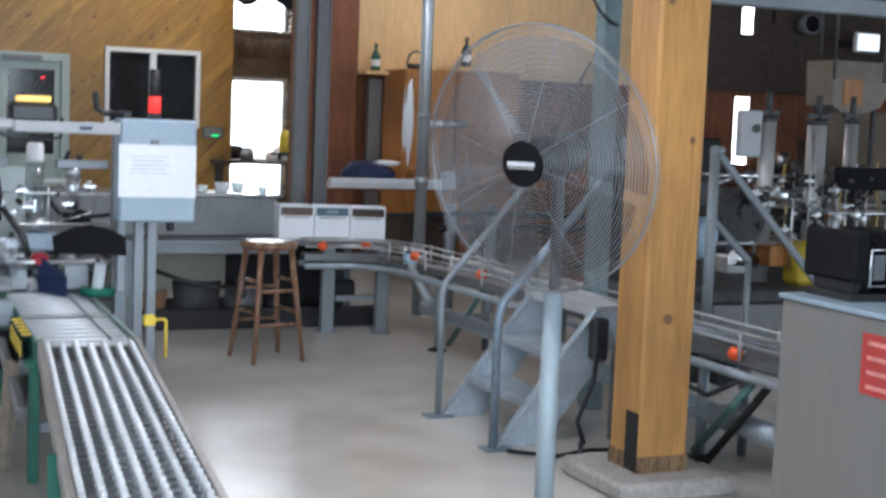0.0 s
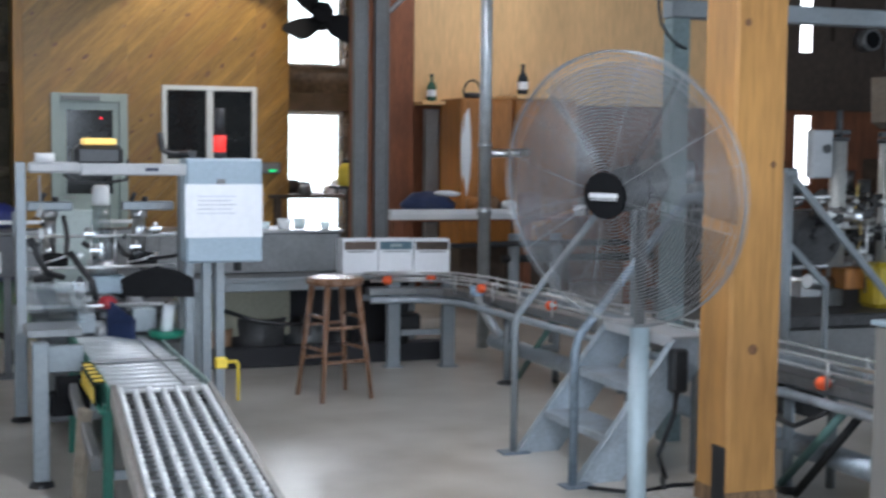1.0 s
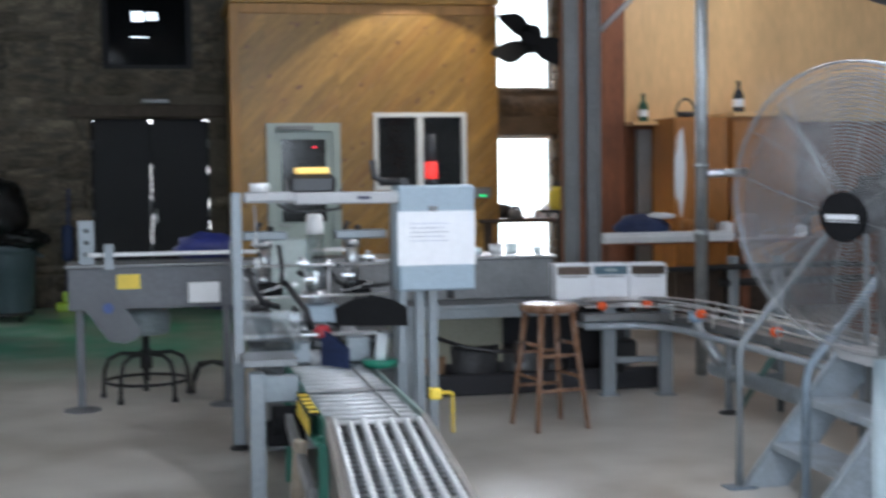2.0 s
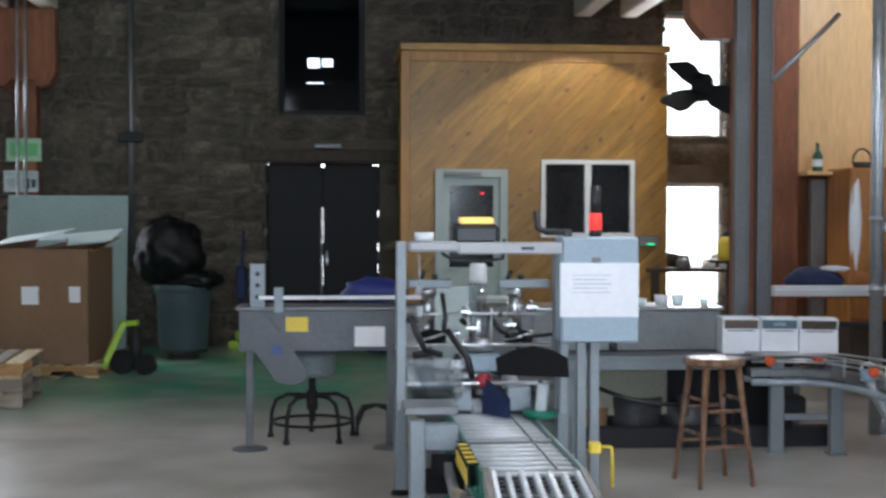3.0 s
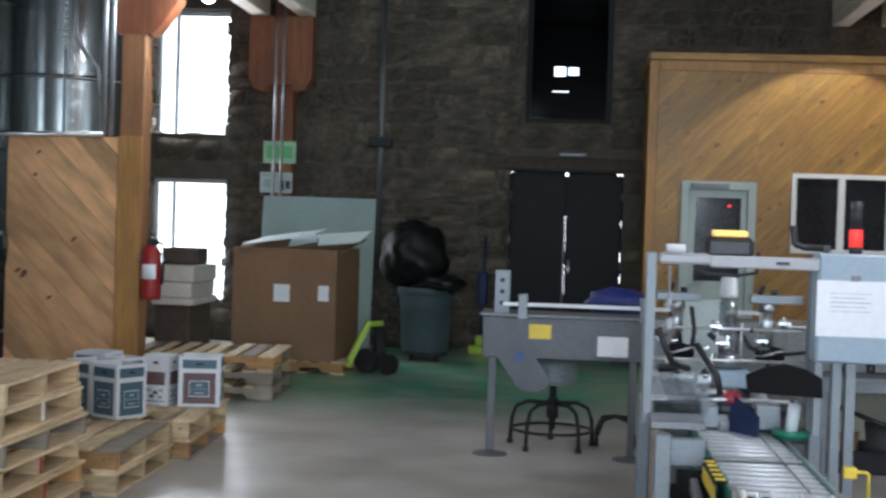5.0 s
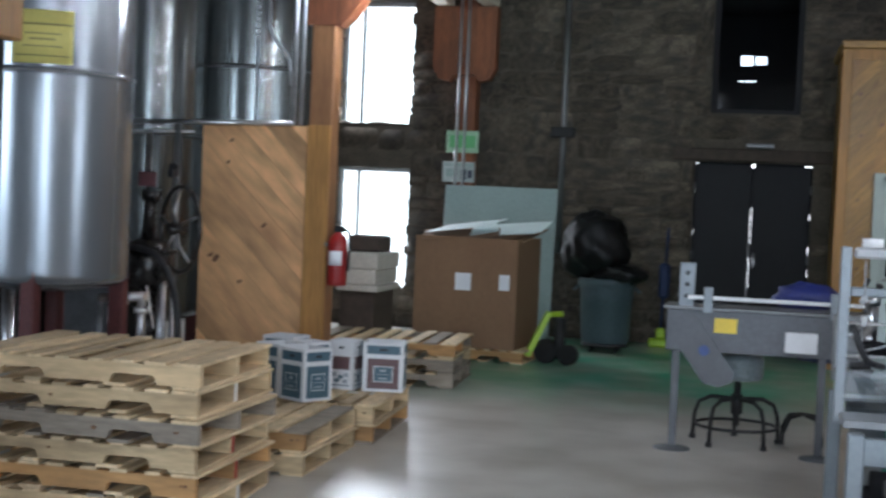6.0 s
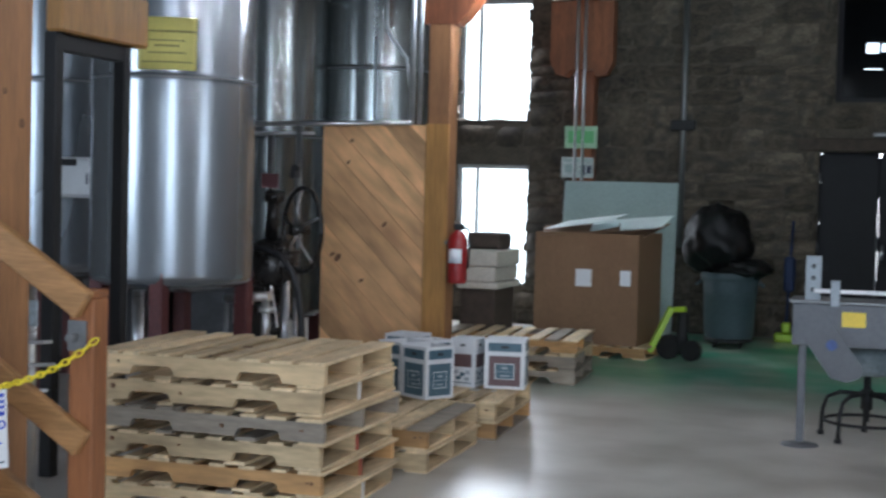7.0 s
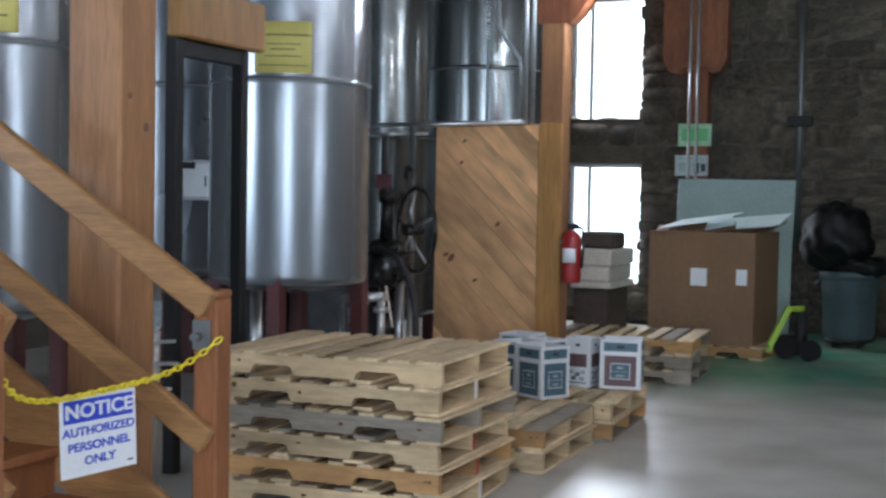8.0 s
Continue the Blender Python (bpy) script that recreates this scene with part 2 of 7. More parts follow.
def floor_material():
    m = bpy.data.materials.new("polished_concrete_floor")
    m.use_nodes = True
    nt = m.node_tree
    n, l = nt.nodes, nt.links
    b = n["Principled BSDF"]
    co = n.new("ShaderNodeTexCoord")

    def noise_tex(scale, detail=5, rough=0.6):
        t = n.new("ShaderNodeTexNoise")
        t.inputs["Scale"].default_value, t.inputs["Detail"].default_value, t.inputs["Roughness"].default_value = scale, detail, rough
        l.new(co.outputs["Object"], t.inputs["Vector"])
        return t.outputs["Fac"]

    def ramp(src, p0, c0, p1, c1):
        r = n.new("ShaderNodeValToRGB")
        r.color_ramp.elements[0].position, r.color_ramp.elements[1].position = p0, p1
        r.color_ramp.elements[0].color, r.color_ramp.elements[1].color = (*c0, 1), (*c1, 1)
        l.new(src, r.inputs[0])
        return r.outputs[0]

    def mix(fac, a, c, mode="MIX"):
        x = n.new("ShaderNodeMix")
        x.data_type, x.blend_type = "RGBA", mode
        if isinstance(fac, float):
            x.inputs[0].default_value = fac
        else:
            l.new(fac, x.inputs[0])
        l.new(a, x.inputs[6])
        l.new(c, x.inputs[7]) if not isinstance(c, tuple) else setattr(x.inputs[7], "default_value", (*c, 1))
        return x.outputs[2]

    base = ramp(noise_tex(0.7, 3), 0.3, (0.46, 0.43, 0.38), 0.7, (0.74, 0.71, 0.655))
    base = mix(0.2, base, ramp(noise_tex(60, 2), 0.3, (0.4, 0.37, 0.335), 0.7, (0.63, 0.6, 0.545)))
    # green light by the far wall put into the floor colour, with a wavering edge
    sep = n.new("ShaderNodeSeparateXYZ")
    l.new(co.outputs["Object"], sep.inputs[0])
    wob = n.new("ShaderNodeMath")
    wob.operation = "MULTIPLY_ADD"
    wob.inputs[1].default_value = 0.8
    l.new(noise_tex(1.4, 3), wob.inputs[0])
    l.new(sep.outputs[1], wob.inputs[2])
    edge = n.new("ShaderNodeMapRange")
    edge.inputs[1].default_value, edge.inputs[2].default_value = 10.5, 12.2
    l.new(wob.outputs[0], edge.inputs[0])
    left = n.new("ShaderNodeMapRange")
    left.inputs[1].default_value, left.inputs[2].default_value = 3.4, 1.6
    l.new(sep.outputs[0], left.inputs[0])
    both = n.new("ShaderNodeMath")
    both.operation = "MULTIPLY"
    l.new(edge.outputs[0], both.inputs[0])
    l.new(left.outputs[0], both.inputs[1])
    bay = n.new("ShaderNodeMapRange")
    bay.inputs[1].default_value, bay.inputs[2].default_value = -4.1, -3.5
    l.new(sep.outputs[0], bay.inputs[0])
    all_sides = n.new("ShaderNodeMath")
    all_sides.operation = "MULTIPLY"
    l.new(both.outputs[0], all_sides.inputs[0])
    l.new(bay.outputs[0], all_sides.inputs[1])
    base = mix(all_sides.outputs[0], base, (0.04, 0.29, 0.175))
    stains = ramp(noise_tex(1.2, 3.0, 0.5), 0.4, (0, 0, 0), 0.7, (0.72, 0.72, 0.72))
    base = mix(stains, base, (0.3, 0.27, 0.22))
    base = mix(ramp(noise_tex(2.3, 2.5, 0.5), 0.4, (0, 0, 0), 0.8, (0.4, 0.4, 0.4)), base, (0.7, 0.68, 0.63))
    l.new(base, b.inputs["Base Color"])
    b.inputs["Roughness"].default_value = 0.29
    return m


FLOOR = floor_material()


# ---- mesh helpers ----
def _chamfer_faces():
    """Topology of a box with chamfered edges: three points a corner."""
    idx = {}
    for i, s in enumerate([(x, y, z) for x in (-1, 1) for y in (-1, 1) for z in (-1, 1)]):
        for a in range(3):
            idx[s, a] = i * 3 + a
    faces = []
    for a in range(3):
        b, c = (a + 1) % 3, (a + 2) % 3
        for s in (-1, 1):
            ring = []
            for sb, sc in ((-1, -1), (1, -1), (1, 1), (-1, 1)):
                k = [0, 0, 0]
                k[a], k[b], k[c] = s, sb, sc
                ring.append(idx[tuple(k), a])
            faces.append(ring if s > 0 else ring[::-1])
        for sb in (-1, 1):
            for sc in (-1, 1):
                lo, hi = [0, 0, 0], [0, 0, 0]
                lo[a], hi[a] = -1, 1
                lo[b] = hi[b] = sb
                lo[c] = hi[c] = sc
                faces.append([idx[tuple(lo), b], idx[tuple(hi), b], idx[tuple(hi), c], idx[tuple(lo), c]])
    for i in range(8):
        faces.append([i * 3, i * 3 + 1, i * 3 + 2])
    return faces


CHAMFER = _chamfer_faces()


class Geo:
    """Gathers shapes into one mesh."""

    def __init__(self):
        self.v, self.f, self.s = [], [], []

    def add(self, verts, faces, smooth=False, m=None):
        o = len(self.v)
        self.v += [tuple(m @ Vector(p)) if m else tuple(p) for p in verts]
        self.f += [[o + i for i in f] for f in faces]
        self.s += [smooth] * len(faces)
        return self

    def box(self, x0, x1, y0, y1, z0, z1, b=0.004, m=None):
        c, h = ((x0 + x1) / 2, (y0 + y1) / 2, (z0 + z1) / 2), (abs(x1 - x0) / 2, abs(y1 - y0) / 2, abs(z1 - z0) / 2)
        b = min(b, 0.45 * min(h))
        vs = []
        for sx in (-1, 1):
            for sy in (-1, 1):
                for sz in (-1, 1):
                    s = (sx, sy, sz)
                    for a in range(3):
                        vs.append([c[k] + s[k] * (h[k] if k == a else h[k] - b) for k in range(3)])
        return self.add(vs, CHAMFER, False, m)

    def beam(self, p0, p1, w, h, b=0.004, up=(0, 0, 1)):
        """A board from p0 to p1, w wide across and h high."""
        p0, p1 = Vector(p0), Vector(p1)
        y = (p1 - p0).normalized()
        x = y.cross(Vector(up)).normalized()
        z = x.cross(y)
        m = Matrix((x, y, z)).transposed().to_4x4()
        m.translation = p0
        return self.box(-w / 2, w / 2, 0, (p1 - p0).length, -h / 2, h / 2, b, m)

    def cyl(self, p0, p1, r, seg=14, r2=None, caps=True):
        p0, p1 = Vector(p0), Vector(p1)
        r2 = r if r2 is None else r2
        d = (p1 - p0).normalized()
        a = d.orthogonal().normalized()
        b = d.cross(a)
        vs = []
        for p, rr in ((p0, r), (p1, r2)):
            vs += [p + rr * (math.cos(t) * a + math.sin(t) * b) for t in (2 * math.pi * i / seg for i in range(seg))]
        self.add(vs, [[i, (i + 1) % seg, seg + (i + 1) % seg, seg + i] for i in range(seg)], True)
        if caps:
            o = len(self.v) - 2 * seg
            self.f += [list(range(o + seg - 1, o - 1, -1)), list(range(o + seg, o + 2 * seg))]
            self.s += [False, False]
        return self

    def tube(self, pts, r, seg=8, closed=False):
        pts = [Vector(p) for p in pts]
        n = len(pts)
        rings, a = [], None
        for i, p in enumerate(pts):
            d = (pts[(i + 1) % n] - pts[i - 1]) if closed or 0 < i < n - 1 else (pts[1] - p if i == 0 else p - pts[i - 1])
            d.normalize()
            a = d.orthogonal().normalized() if a is None else (a - d * a.dot(d)).normalized()
            b = d.cross(a)
            rings.append([p + r * (math.cos(t) * a + math.sin(t) * b) for t in (2 * math.pi * k / seg for k in range(seg))])
        vs = [q for ring in rings for q in ring]
        fs = []
        for i in range(n if closed else n - 1):
            j = (i + 1) % n
            fs += [[i * seg + k, i * seg + (k + 1) % seg, j * seg + (k + 1) % seg, j * seg + k] for k in range(seg)]
        if not closed:
            fs += [list(range(seg))[::-1], [(n - 1) * seg + k for k in range(seg)]]
        return self.add(vs, fs, True)

    def lathe(self, prof, c=(0, 0, 0), seg=28, m=None):
        """Turns a profile of (radius, height) about the z axis at c."""
        vs = [(c[0] + r * math.cos(2 * math.pi * k / seg), c[1] + r * math.sin(2 * math.pi * k / seg), c[2] + z) for r, z in prof for k in range(seg)]
        fs = [[i * seg + k, i * seg + (k + 1) % seg, (i + 1) * seg + (k + 1) % seg, (i + 1) * seg + k] for i in range(len(prof) - 1) for k in range(seg)]
        return self.add(vs, fs, True, m)

    def prism(self, poly, d, m=None):
        """A flat outline in the xz plane, d deep along +y."""
        n = len(poly)
        vs = [(x, 0, z) for x, z in poly] + [(x, d, z) for x, z in poly]
        fs = [list(range(n)), list(range(2 * n - 1, n - 1, -1))] + [[i, n + i, n + (i + 1) % n, (i + 1) % n] for i in range(n)]
        return self.add(vs, fs, False, m)

    def mesh(self, name):
        me = bpy.data.meshes.new(name)
        me.from_pydata(self.v, [], self.f)
        me.polygons.foreach_set("use_smooth", self.s)
        bm = bmesh.new()
        bm.from_mesh(me)
        bmesh.ops.recalc_face_normals(bm, faces=bm.faces)
        bm.to_mesh(me)
        bm.free()
        return me


def part(name, geo, material, parent=None, label="", at=None):
    """One mesh object under a thing or a part; its points are in the thing's space."""
    me = geo if isinstance(geo, bpy.types.Mesh) else geo.mesh(name)
    if not me.materials:
        me.materials.append(material)
    ob = new(name, me)
    ob.parent = parent
    if at is not None:
        ob.matrix_basis = at
    if label:
        ob["label"] = label
    return ob


def thing(name, label, category, at=(0, 0, 0), rz=0, group="", kind=""):
    ob = new(name)
    ob.matrix_basis = pose(*at, 0, 0, rz)
    return tagged(ob, label, category, group, kind)


def solid(name, geo, material, label, category="", kind="", group="", at=None):
    return tagged(part(name, geo, material, None, "", at), label, category, group, kind)


def text_mesh(name, body, size, material, parent, m, label="", bold=0.0):
    cu = bpy.data.curves.new(name, "FONT")
    cu.body, cu.size, cu.align_x, cu.align_y, cu.extrude, cu.offset = body, size, "CENTER", "CENTER", 0.0008, bold
    tmp = new(name + "_src", cu)
    me = bpy.data.meshes.new_from_object(tmp.evaluated_get(bpy.context.evaluated_depsgraph_get()))
    bpy.data.objects.remove(tmp)
    me.materials.clear()
    return part(name, me, material, parent, label, m)

# ---- the hall ----
WALL_Y, X0, X1, Y0, CEIL = 16.0, -8.5, 13.0, -5.0, 4.5
solid("floor", Geo().box(X0 - 0.3, X1 + 0.3, Y0 - 0.3, WALL_Y + 0.6, -0.2, 0.0, 0.0), FLOOR, "worn polished concrete floor, green light by the far wall in its colour", "floor", "structure")
solid("ground", Geo().box(-400, 400, -400, 400, -0.5, -0.22, 0.0), CONCRETE, "pale ground outside the hall", "ground", "structure")
solid("ceiling", Geo().box(X0 - 0.3, X1 + 0.3, Y0 - 0.3, WALL_Y + 0.6, CEIL, CEIL + 0.2, 0.0), WOOD_DARK, "dark boarded ceiling", "ceiling", "structure")


def wall_with_holes(geo, a0, a1, z0, z1, holes, put):
    """Fills a wall's rectangle but for its holes; put(u0, u1, z0, z1) adds one block."""
    us = sorted({a0, a1, *[h[0] for h in holes], *[h[1] for h in holes]})
    for u0, u1 in zip(us, us[1:]):
        cuts = sorted((h[2], h[3]) for h in holes if h[0] < u1 - 1e-6 and h[1] > u0 + 1e-6)
        z = z0
        for c0, c1 in cuts:
            if c0 > z:
                put(u0, u1, z, c0)
            z = max(z, c1)
        if z < z1:
            put(u0, u1, z, z1)


WEST_WIN = (-5.08, -4.11)
EAST_WIN = (3.96, 4.78)
UP, LOW = (2.43, 3.96), (0.42, 1.93)
DOOR = (-0.73, 0.60, 0.0, 2.14)
DARK_WIN = (-0.58, 0.43, 2.70, 4.2)
north_holes = [(*WEST_WIN, *LOW), (*WEST_WIN, *UP), (*EAST_WIN, *LOW), (*EAST_WIN, *UP), DOOR, DARK_WIN, (10.9, 12.2, 0.9, 2.2), (10.9, 12.2, 2.75, 4.1)]
g = Geo()
wall_with_holes(g, X0, X1, 0.0, CEIL, north_holes, lambda u0, u1, z0, z1: g.box(u0, u1, WALL_Y, WALL_Y + 0.5, z0, z1, 0.0))
wall_north = solid("wall_north", g, MORTAR, "dark rubble stone wall with deep window openings", "wall", "structure")

# unseen pale walls, their openings added for the fill lamps
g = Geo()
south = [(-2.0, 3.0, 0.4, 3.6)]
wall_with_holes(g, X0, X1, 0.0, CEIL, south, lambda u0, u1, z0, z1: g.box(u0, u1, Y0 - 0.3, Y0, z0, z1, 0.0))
solid("wall_south", g, PLASTER, "unseen pale plastered wall with an added wide opening", "wall", "structure")
# mortar colour carries the shade behind the tanks; the opening is added
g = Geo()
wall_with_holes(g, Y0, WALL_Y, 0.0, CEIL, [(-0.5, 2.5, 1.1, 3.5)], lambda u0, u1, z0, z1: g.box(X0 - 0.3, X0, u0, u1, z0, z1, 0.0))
solid("wall_west", g, MORTAR, "dark west wall, shade behind the tanks in its colour, added opening", "wall", "structure")
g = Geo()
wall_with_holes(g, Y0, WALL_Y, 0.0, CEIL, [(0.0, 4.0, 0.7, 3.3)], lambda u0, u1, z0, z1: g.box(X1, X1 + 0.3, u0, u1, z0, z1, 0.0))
solid("wall_east", g, PLASTER, "unseen pale plastered wall with an added wide opening", "wall", "structure")

# bright overcast day outside the windows
DAY = glow("bright_outdoors", (1.0, 1.0, 1.0), 4.5)
solid("backdrop", Geo().box(-16, 18, 24.0, 24.1, -0.2, 9.0, 0), DAY, "blown-out bright daylight outside", "backdrop", "structure")


def window(name, x0, x1, z0, z1, bars_v, label):
    w = thing(name, label, "window", ((x0 + x1) / 2, WALL_Y + 0.3, z0), kind="structure")
    hw, h = (x1 - x0) / 2, z1 - z0
    g = Geo()
    for a, b in ((-hw, -hw + 0.05), (hw - 0.05, hw)):
        g.box(a, b, -0.04, 0.04, 0, h)
    g.box(-hw + 0.05, hw - 0.05, -0.04, 0.04, h - 0.05, h)
    g.box(-hw + 0.05, hw - 0.05, -0.04, 0.04, 0, 0.05)
    part("window_frame", g, WHITE, w)
    for x in bars_v:
        part("mullion", Geo().box(x - 0.02, x + 0.02, -0.03, 0.03, 0.05, h - 0.05), WHITE, w)
    p = part("pane", Geo().box(-hw + 0.04, hw - 0.04, -0.004, 0.004, 0.04, h - 0.04, 0), WINDOW_GLASS, w)
    p.visible_shadow = False
    part("window_sill", Geo().box(-hw - 0.0, hw, -0.29, -0.06, -0.0, 0.035), STONE, w)
    return w


window("window_1", *WEST_WIN, *UP, [-0.24], "tall white-framed upper window, bright outside")
window("window_2", *WEST_WIN, *LOW, [-0.24], "white-framed lower window, bright outside")
window("window_3", *EAST_WIN, *UP, [], "tall upper window behind a ceiling fan")
window("window_4", *EAST_WIN, *LOW, [], "lower window beside the plank office")

# dark upper window over the double door, and the door
w = thing("window_5", "dark upper window with small bright openings beyond", "window", (-0.075, WALL_Y + 0.2, 2.70), kind="structure")
g = Geo()
for a, b in ((-0.505, -0.44), (0.44, 0.505)):
    g.box(a, b, -0.04, 0.04, 0, 1.5)
g.box(-0.44, 0.44, -0.04, 0.04, 0, 0.06)
part("window_frame", g, DOOR_DARK, w)
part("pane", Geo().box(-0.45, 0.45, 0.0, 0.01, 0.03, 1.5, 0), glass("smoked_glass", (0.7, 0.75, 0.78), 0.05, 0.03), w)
# box added behind the pane, with holes for its bright spots
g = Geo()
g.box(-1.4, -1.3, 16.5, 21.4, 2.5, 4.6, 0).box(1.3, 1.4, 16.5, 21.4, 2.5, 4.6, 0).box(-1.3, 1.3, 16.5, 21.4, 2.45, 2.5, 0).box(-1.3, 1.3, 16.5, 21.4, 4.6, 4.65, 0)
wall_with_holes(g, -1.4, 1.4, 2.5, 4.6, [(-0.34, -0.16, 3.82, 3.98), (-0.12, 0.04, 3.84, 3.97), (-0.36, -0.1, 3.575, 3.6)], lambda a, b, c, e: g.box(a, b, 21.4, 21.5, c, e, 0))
solid("wall_loft", g, DARK_IN, "near-black box for the unlit room beyond the upper window", "wall", "structure")

d = thing("double_door", "charcoal double door with light showing at its edges", "door", (-0.065, WALL_Y + 0.12, 0), kind="structure")
for sx in (-1, 1):
    leaf = part("door_leaf", Geo().box(sx * 0.012, sx * 0.648, 0, 0.05, 0.015, 2.115, 0.006), DOOR_DARK, d)
    for z in (0.3, 1.05, 1.85):
        part("hinge", Geo().cyl((sx * 0.652, -0.012, z - 0.05), (sx * 0.652, -0.012, z + 0.05), 0.011), STEEL_DULL, leaf)
part("astragal", Geo().box(-0.024, -0.008, -0.02, 0.0, 0.05, 1.62), STEEL_DULL, d, "steel meeting strip")
part("door_handle", Geo().cyl((0.05, -0.02, 1.0), (0.05, -0.06, 1.0), 0.02).cyl((0.05, -0.06, 0.94), (0.05, -0.06, 1.1), 0.01), STEEL, d)
# unseen board added behind the leaves so light leaks only through its slots
g = Geo()
wall_with_holes(g, -0.67, 0.67, 0.0, 2.14, [(-0.0016, 0.0016, 0.7, 1.05), (-0.0016, 0.0016, 1.2, 1.62), (-0.655, -0.63, 2.1, 2.125), (-0.01, 0.02, 2.09, 2.13), (0.58, 0.66, 2.1, 2.125), (0.64, 0.66, 1.05, 1.2), (0.64, 0.66, 0.85, 0.95), (0.64, 0.66, 1.5, 1.58), (-0.66, -0.64, 1.78, 1.86), (-0.66, -0.64, 1.3, 1.36)], lambda a, b, c, e: g.box(a, b, 0.06, 0.09, c, e, 0))
part("door_stop", g, DOOR_DARK, d)
lintel = solid("lintel", Geo().box(-0.98, 0.82, WALL_Y - 0.05, WALL_Y + 0.02, 2.15, 2.29, 0.012), WOOD_DARK, "dark timber lintel over the double door", "lintel", "structure")
solid("door_closer_lamp", Geo().box(-0.16, 0.16, WALL_Y - 0.12, WALL_Y - 0.052, 2.3, 2.36, 0.015), STEEL_DULL, "small grey lamp housing over the door", "wall lamp")


# timber frame: posts, corbels and beams
def timber_post(x, y, z0=0.0, s=0.235, label="square pine timber post with knots and checks", material=None):
    p = thing("timber_post", label, "post", (x, y, z0), group="timber posts")
    part("shaft", Geo().box(-s / 2, s / 2, -s / 2, s / 2, 0, CEIL - 0.36 - z0, 0.012), material or WOOD_PINE, p)
    return p


def corbel(p, z, half=0.36):
    g = Geo()
    poly = [(-half, 0.36), (-half, 0.12), (-half + 0.07, 0.03), (-half + 0.16, 0), (half - 0.16, 0), (half - 0.07, 0.03), (half, 0.12), (half, 0.36)]
    g.prism(poly, 0.23, pose(0, -0.115 - 0.24, z - 0.36))
    return part("corbel", g, WOOD_RED, p, "rounded red-brown corbel block")


post_e = timber_post(3.05, 4.57)
g = Geo()
g.box(-0.27, 0.27, -0.27, 0.27, -0.08, 0.0, 0.02)
part("concrete_footing", g, CONCRETE, post_e).location = (0, 0, 0.08)
part("angle_bracket", Geo().box(-0.126, -0.118, -0.112, -0.02, 0.085, 0.33, 0.002), BLACK_STEEL, post_e)
part("base_stain", Geo().box(-0.1195, 0.1195, -0.1195, 0.1195, 0.081, 0.15, 0.001), mat("scuffed_timber", (0.2, 0.12, 0.06), 0.8, var=0.5, scale=9, fine=30, grain=(6, 6, 1)), post_e, "scuffed dirty foot of the post")
for i, (dx, dz, r) in enumerate(((-0.01, 0.72, 0.022), (0.06, 1.45, 0.014), (-0.07, 2.0, 0.016))):
    part("knot", Geo().cyl((dx, -0.1185, dz), (dx, -0.1165, dz), r, 10), KNOT, post_e)
post_w = timber_post(-3.385, 4.57, s=0.25, label="square brown timber post beside the stairs", material=WOOD_BROWN)
for dx, dz, r in ((0.05, 1.78, 0.02), (-0.06, 1.9, 0.014)):
    part("knot", Geo().cyl((0.124, dx, dz), (0.126, dx, dz), r, 10), KNOT, post_w)
post_w2 = timber_post(-3.325, 10.17, s=0.19, label="square brown timber post beside the partition", material=WOOD_BROWN)
g = Geo()
g.prism([(-0.13, 0.3), (-0.13, 0.0), (0.13, 0.0), (0.2, 0.06), (0.34, 0.26), (0.36, 0.94), (-0.13, 0.94)], 0.2, pose(0, -0.1, 2.86))
part("corbel", g, WOOD_RED, post_w2, "red-brown shaped corbel")
part("pine_cladding", Geo().box(-0.094, 0.094, -0.116, -0.0955, 0.0, 2.09, 0.004), WOOD_PINE, post_w2, "pine facing board")
post_w3 = timber_post(-3.40, WALL_Y - 0.14, label="red-brown timber wall post carrying conduits", material=WOOD_RED)
g = Geo()
g.prism([(-0.37, 0.87), (-0.37, 0.16), (-0.3, 0.03), (-0.18, 0), (-0.12, 0.08), (0.12, 0.08), (0.18, 0), (0.3, 0.03), (0.37, 0.16), (0.37, 0.87)], 0.2, pose(0, -0.33, 2.95))
part("corbel", g, WOOD_RED, post_w3, "rounded orange-brown corbel block")
for dx in (-0.04, 0.05):
    part("conduit", Geo().cyl((dx, -0.36, 1.75), (dx, -0.36, 4.1), 0.016), GALV, post_w3)
post_e2 = timber_post(3.22, 10.2, label="timber post clad with grey steel channels", material=WOOD_RED)
for x0, x1, y0 in ((-0.16, -0.055, -0.17), (0.0, 0.11, -0.19)):
    part("steel_channel", Geo().prism([(x0, -y0 - 0.05), (x1, -y0 - 0.05), (x1, 0.03 - y0), (x1 - 0.012, 0.03 - y0), (x1 - 0.012, -y0), (x0 + 0.012, -y0), (x0 + 0.012, 0.03 - y0), (x0, 0.03 - y0)], 4.1, pose(0, 0, 0, 90, 0, 0)), STEEL_DULL, post_e2, "grey steel channel")
g = Geo()
g.prism([(-0.5, 0.94), (-0.49, 0.16), (-0.45, 0.1), (-0.36, 0), (-0.15, 0), (-0.15, 0.94)], 0.2, pose(0, -0.1, 2.87))
part("corbel", g, WOOD_RED, post_e2, "rounded red-brown corbel block")
part("brace_pipe", Geo().cyl((0.12, -0.2, 2.55), (0.62, -0.2, 3.05), 0.018), GALV, post_e2)

for x in (-3.66, -3.12, 2.93, 3.47):
    solid("ceiling_beam", Geo().box(x - 0.1, x + 0.1, Y0 + 0.02, WALL_Y - 0.35, 3.83, 4.2, 0.012), WOOD_PALE, "pale main timber beam beside the posts", "beam", "structure", "paired main beams")
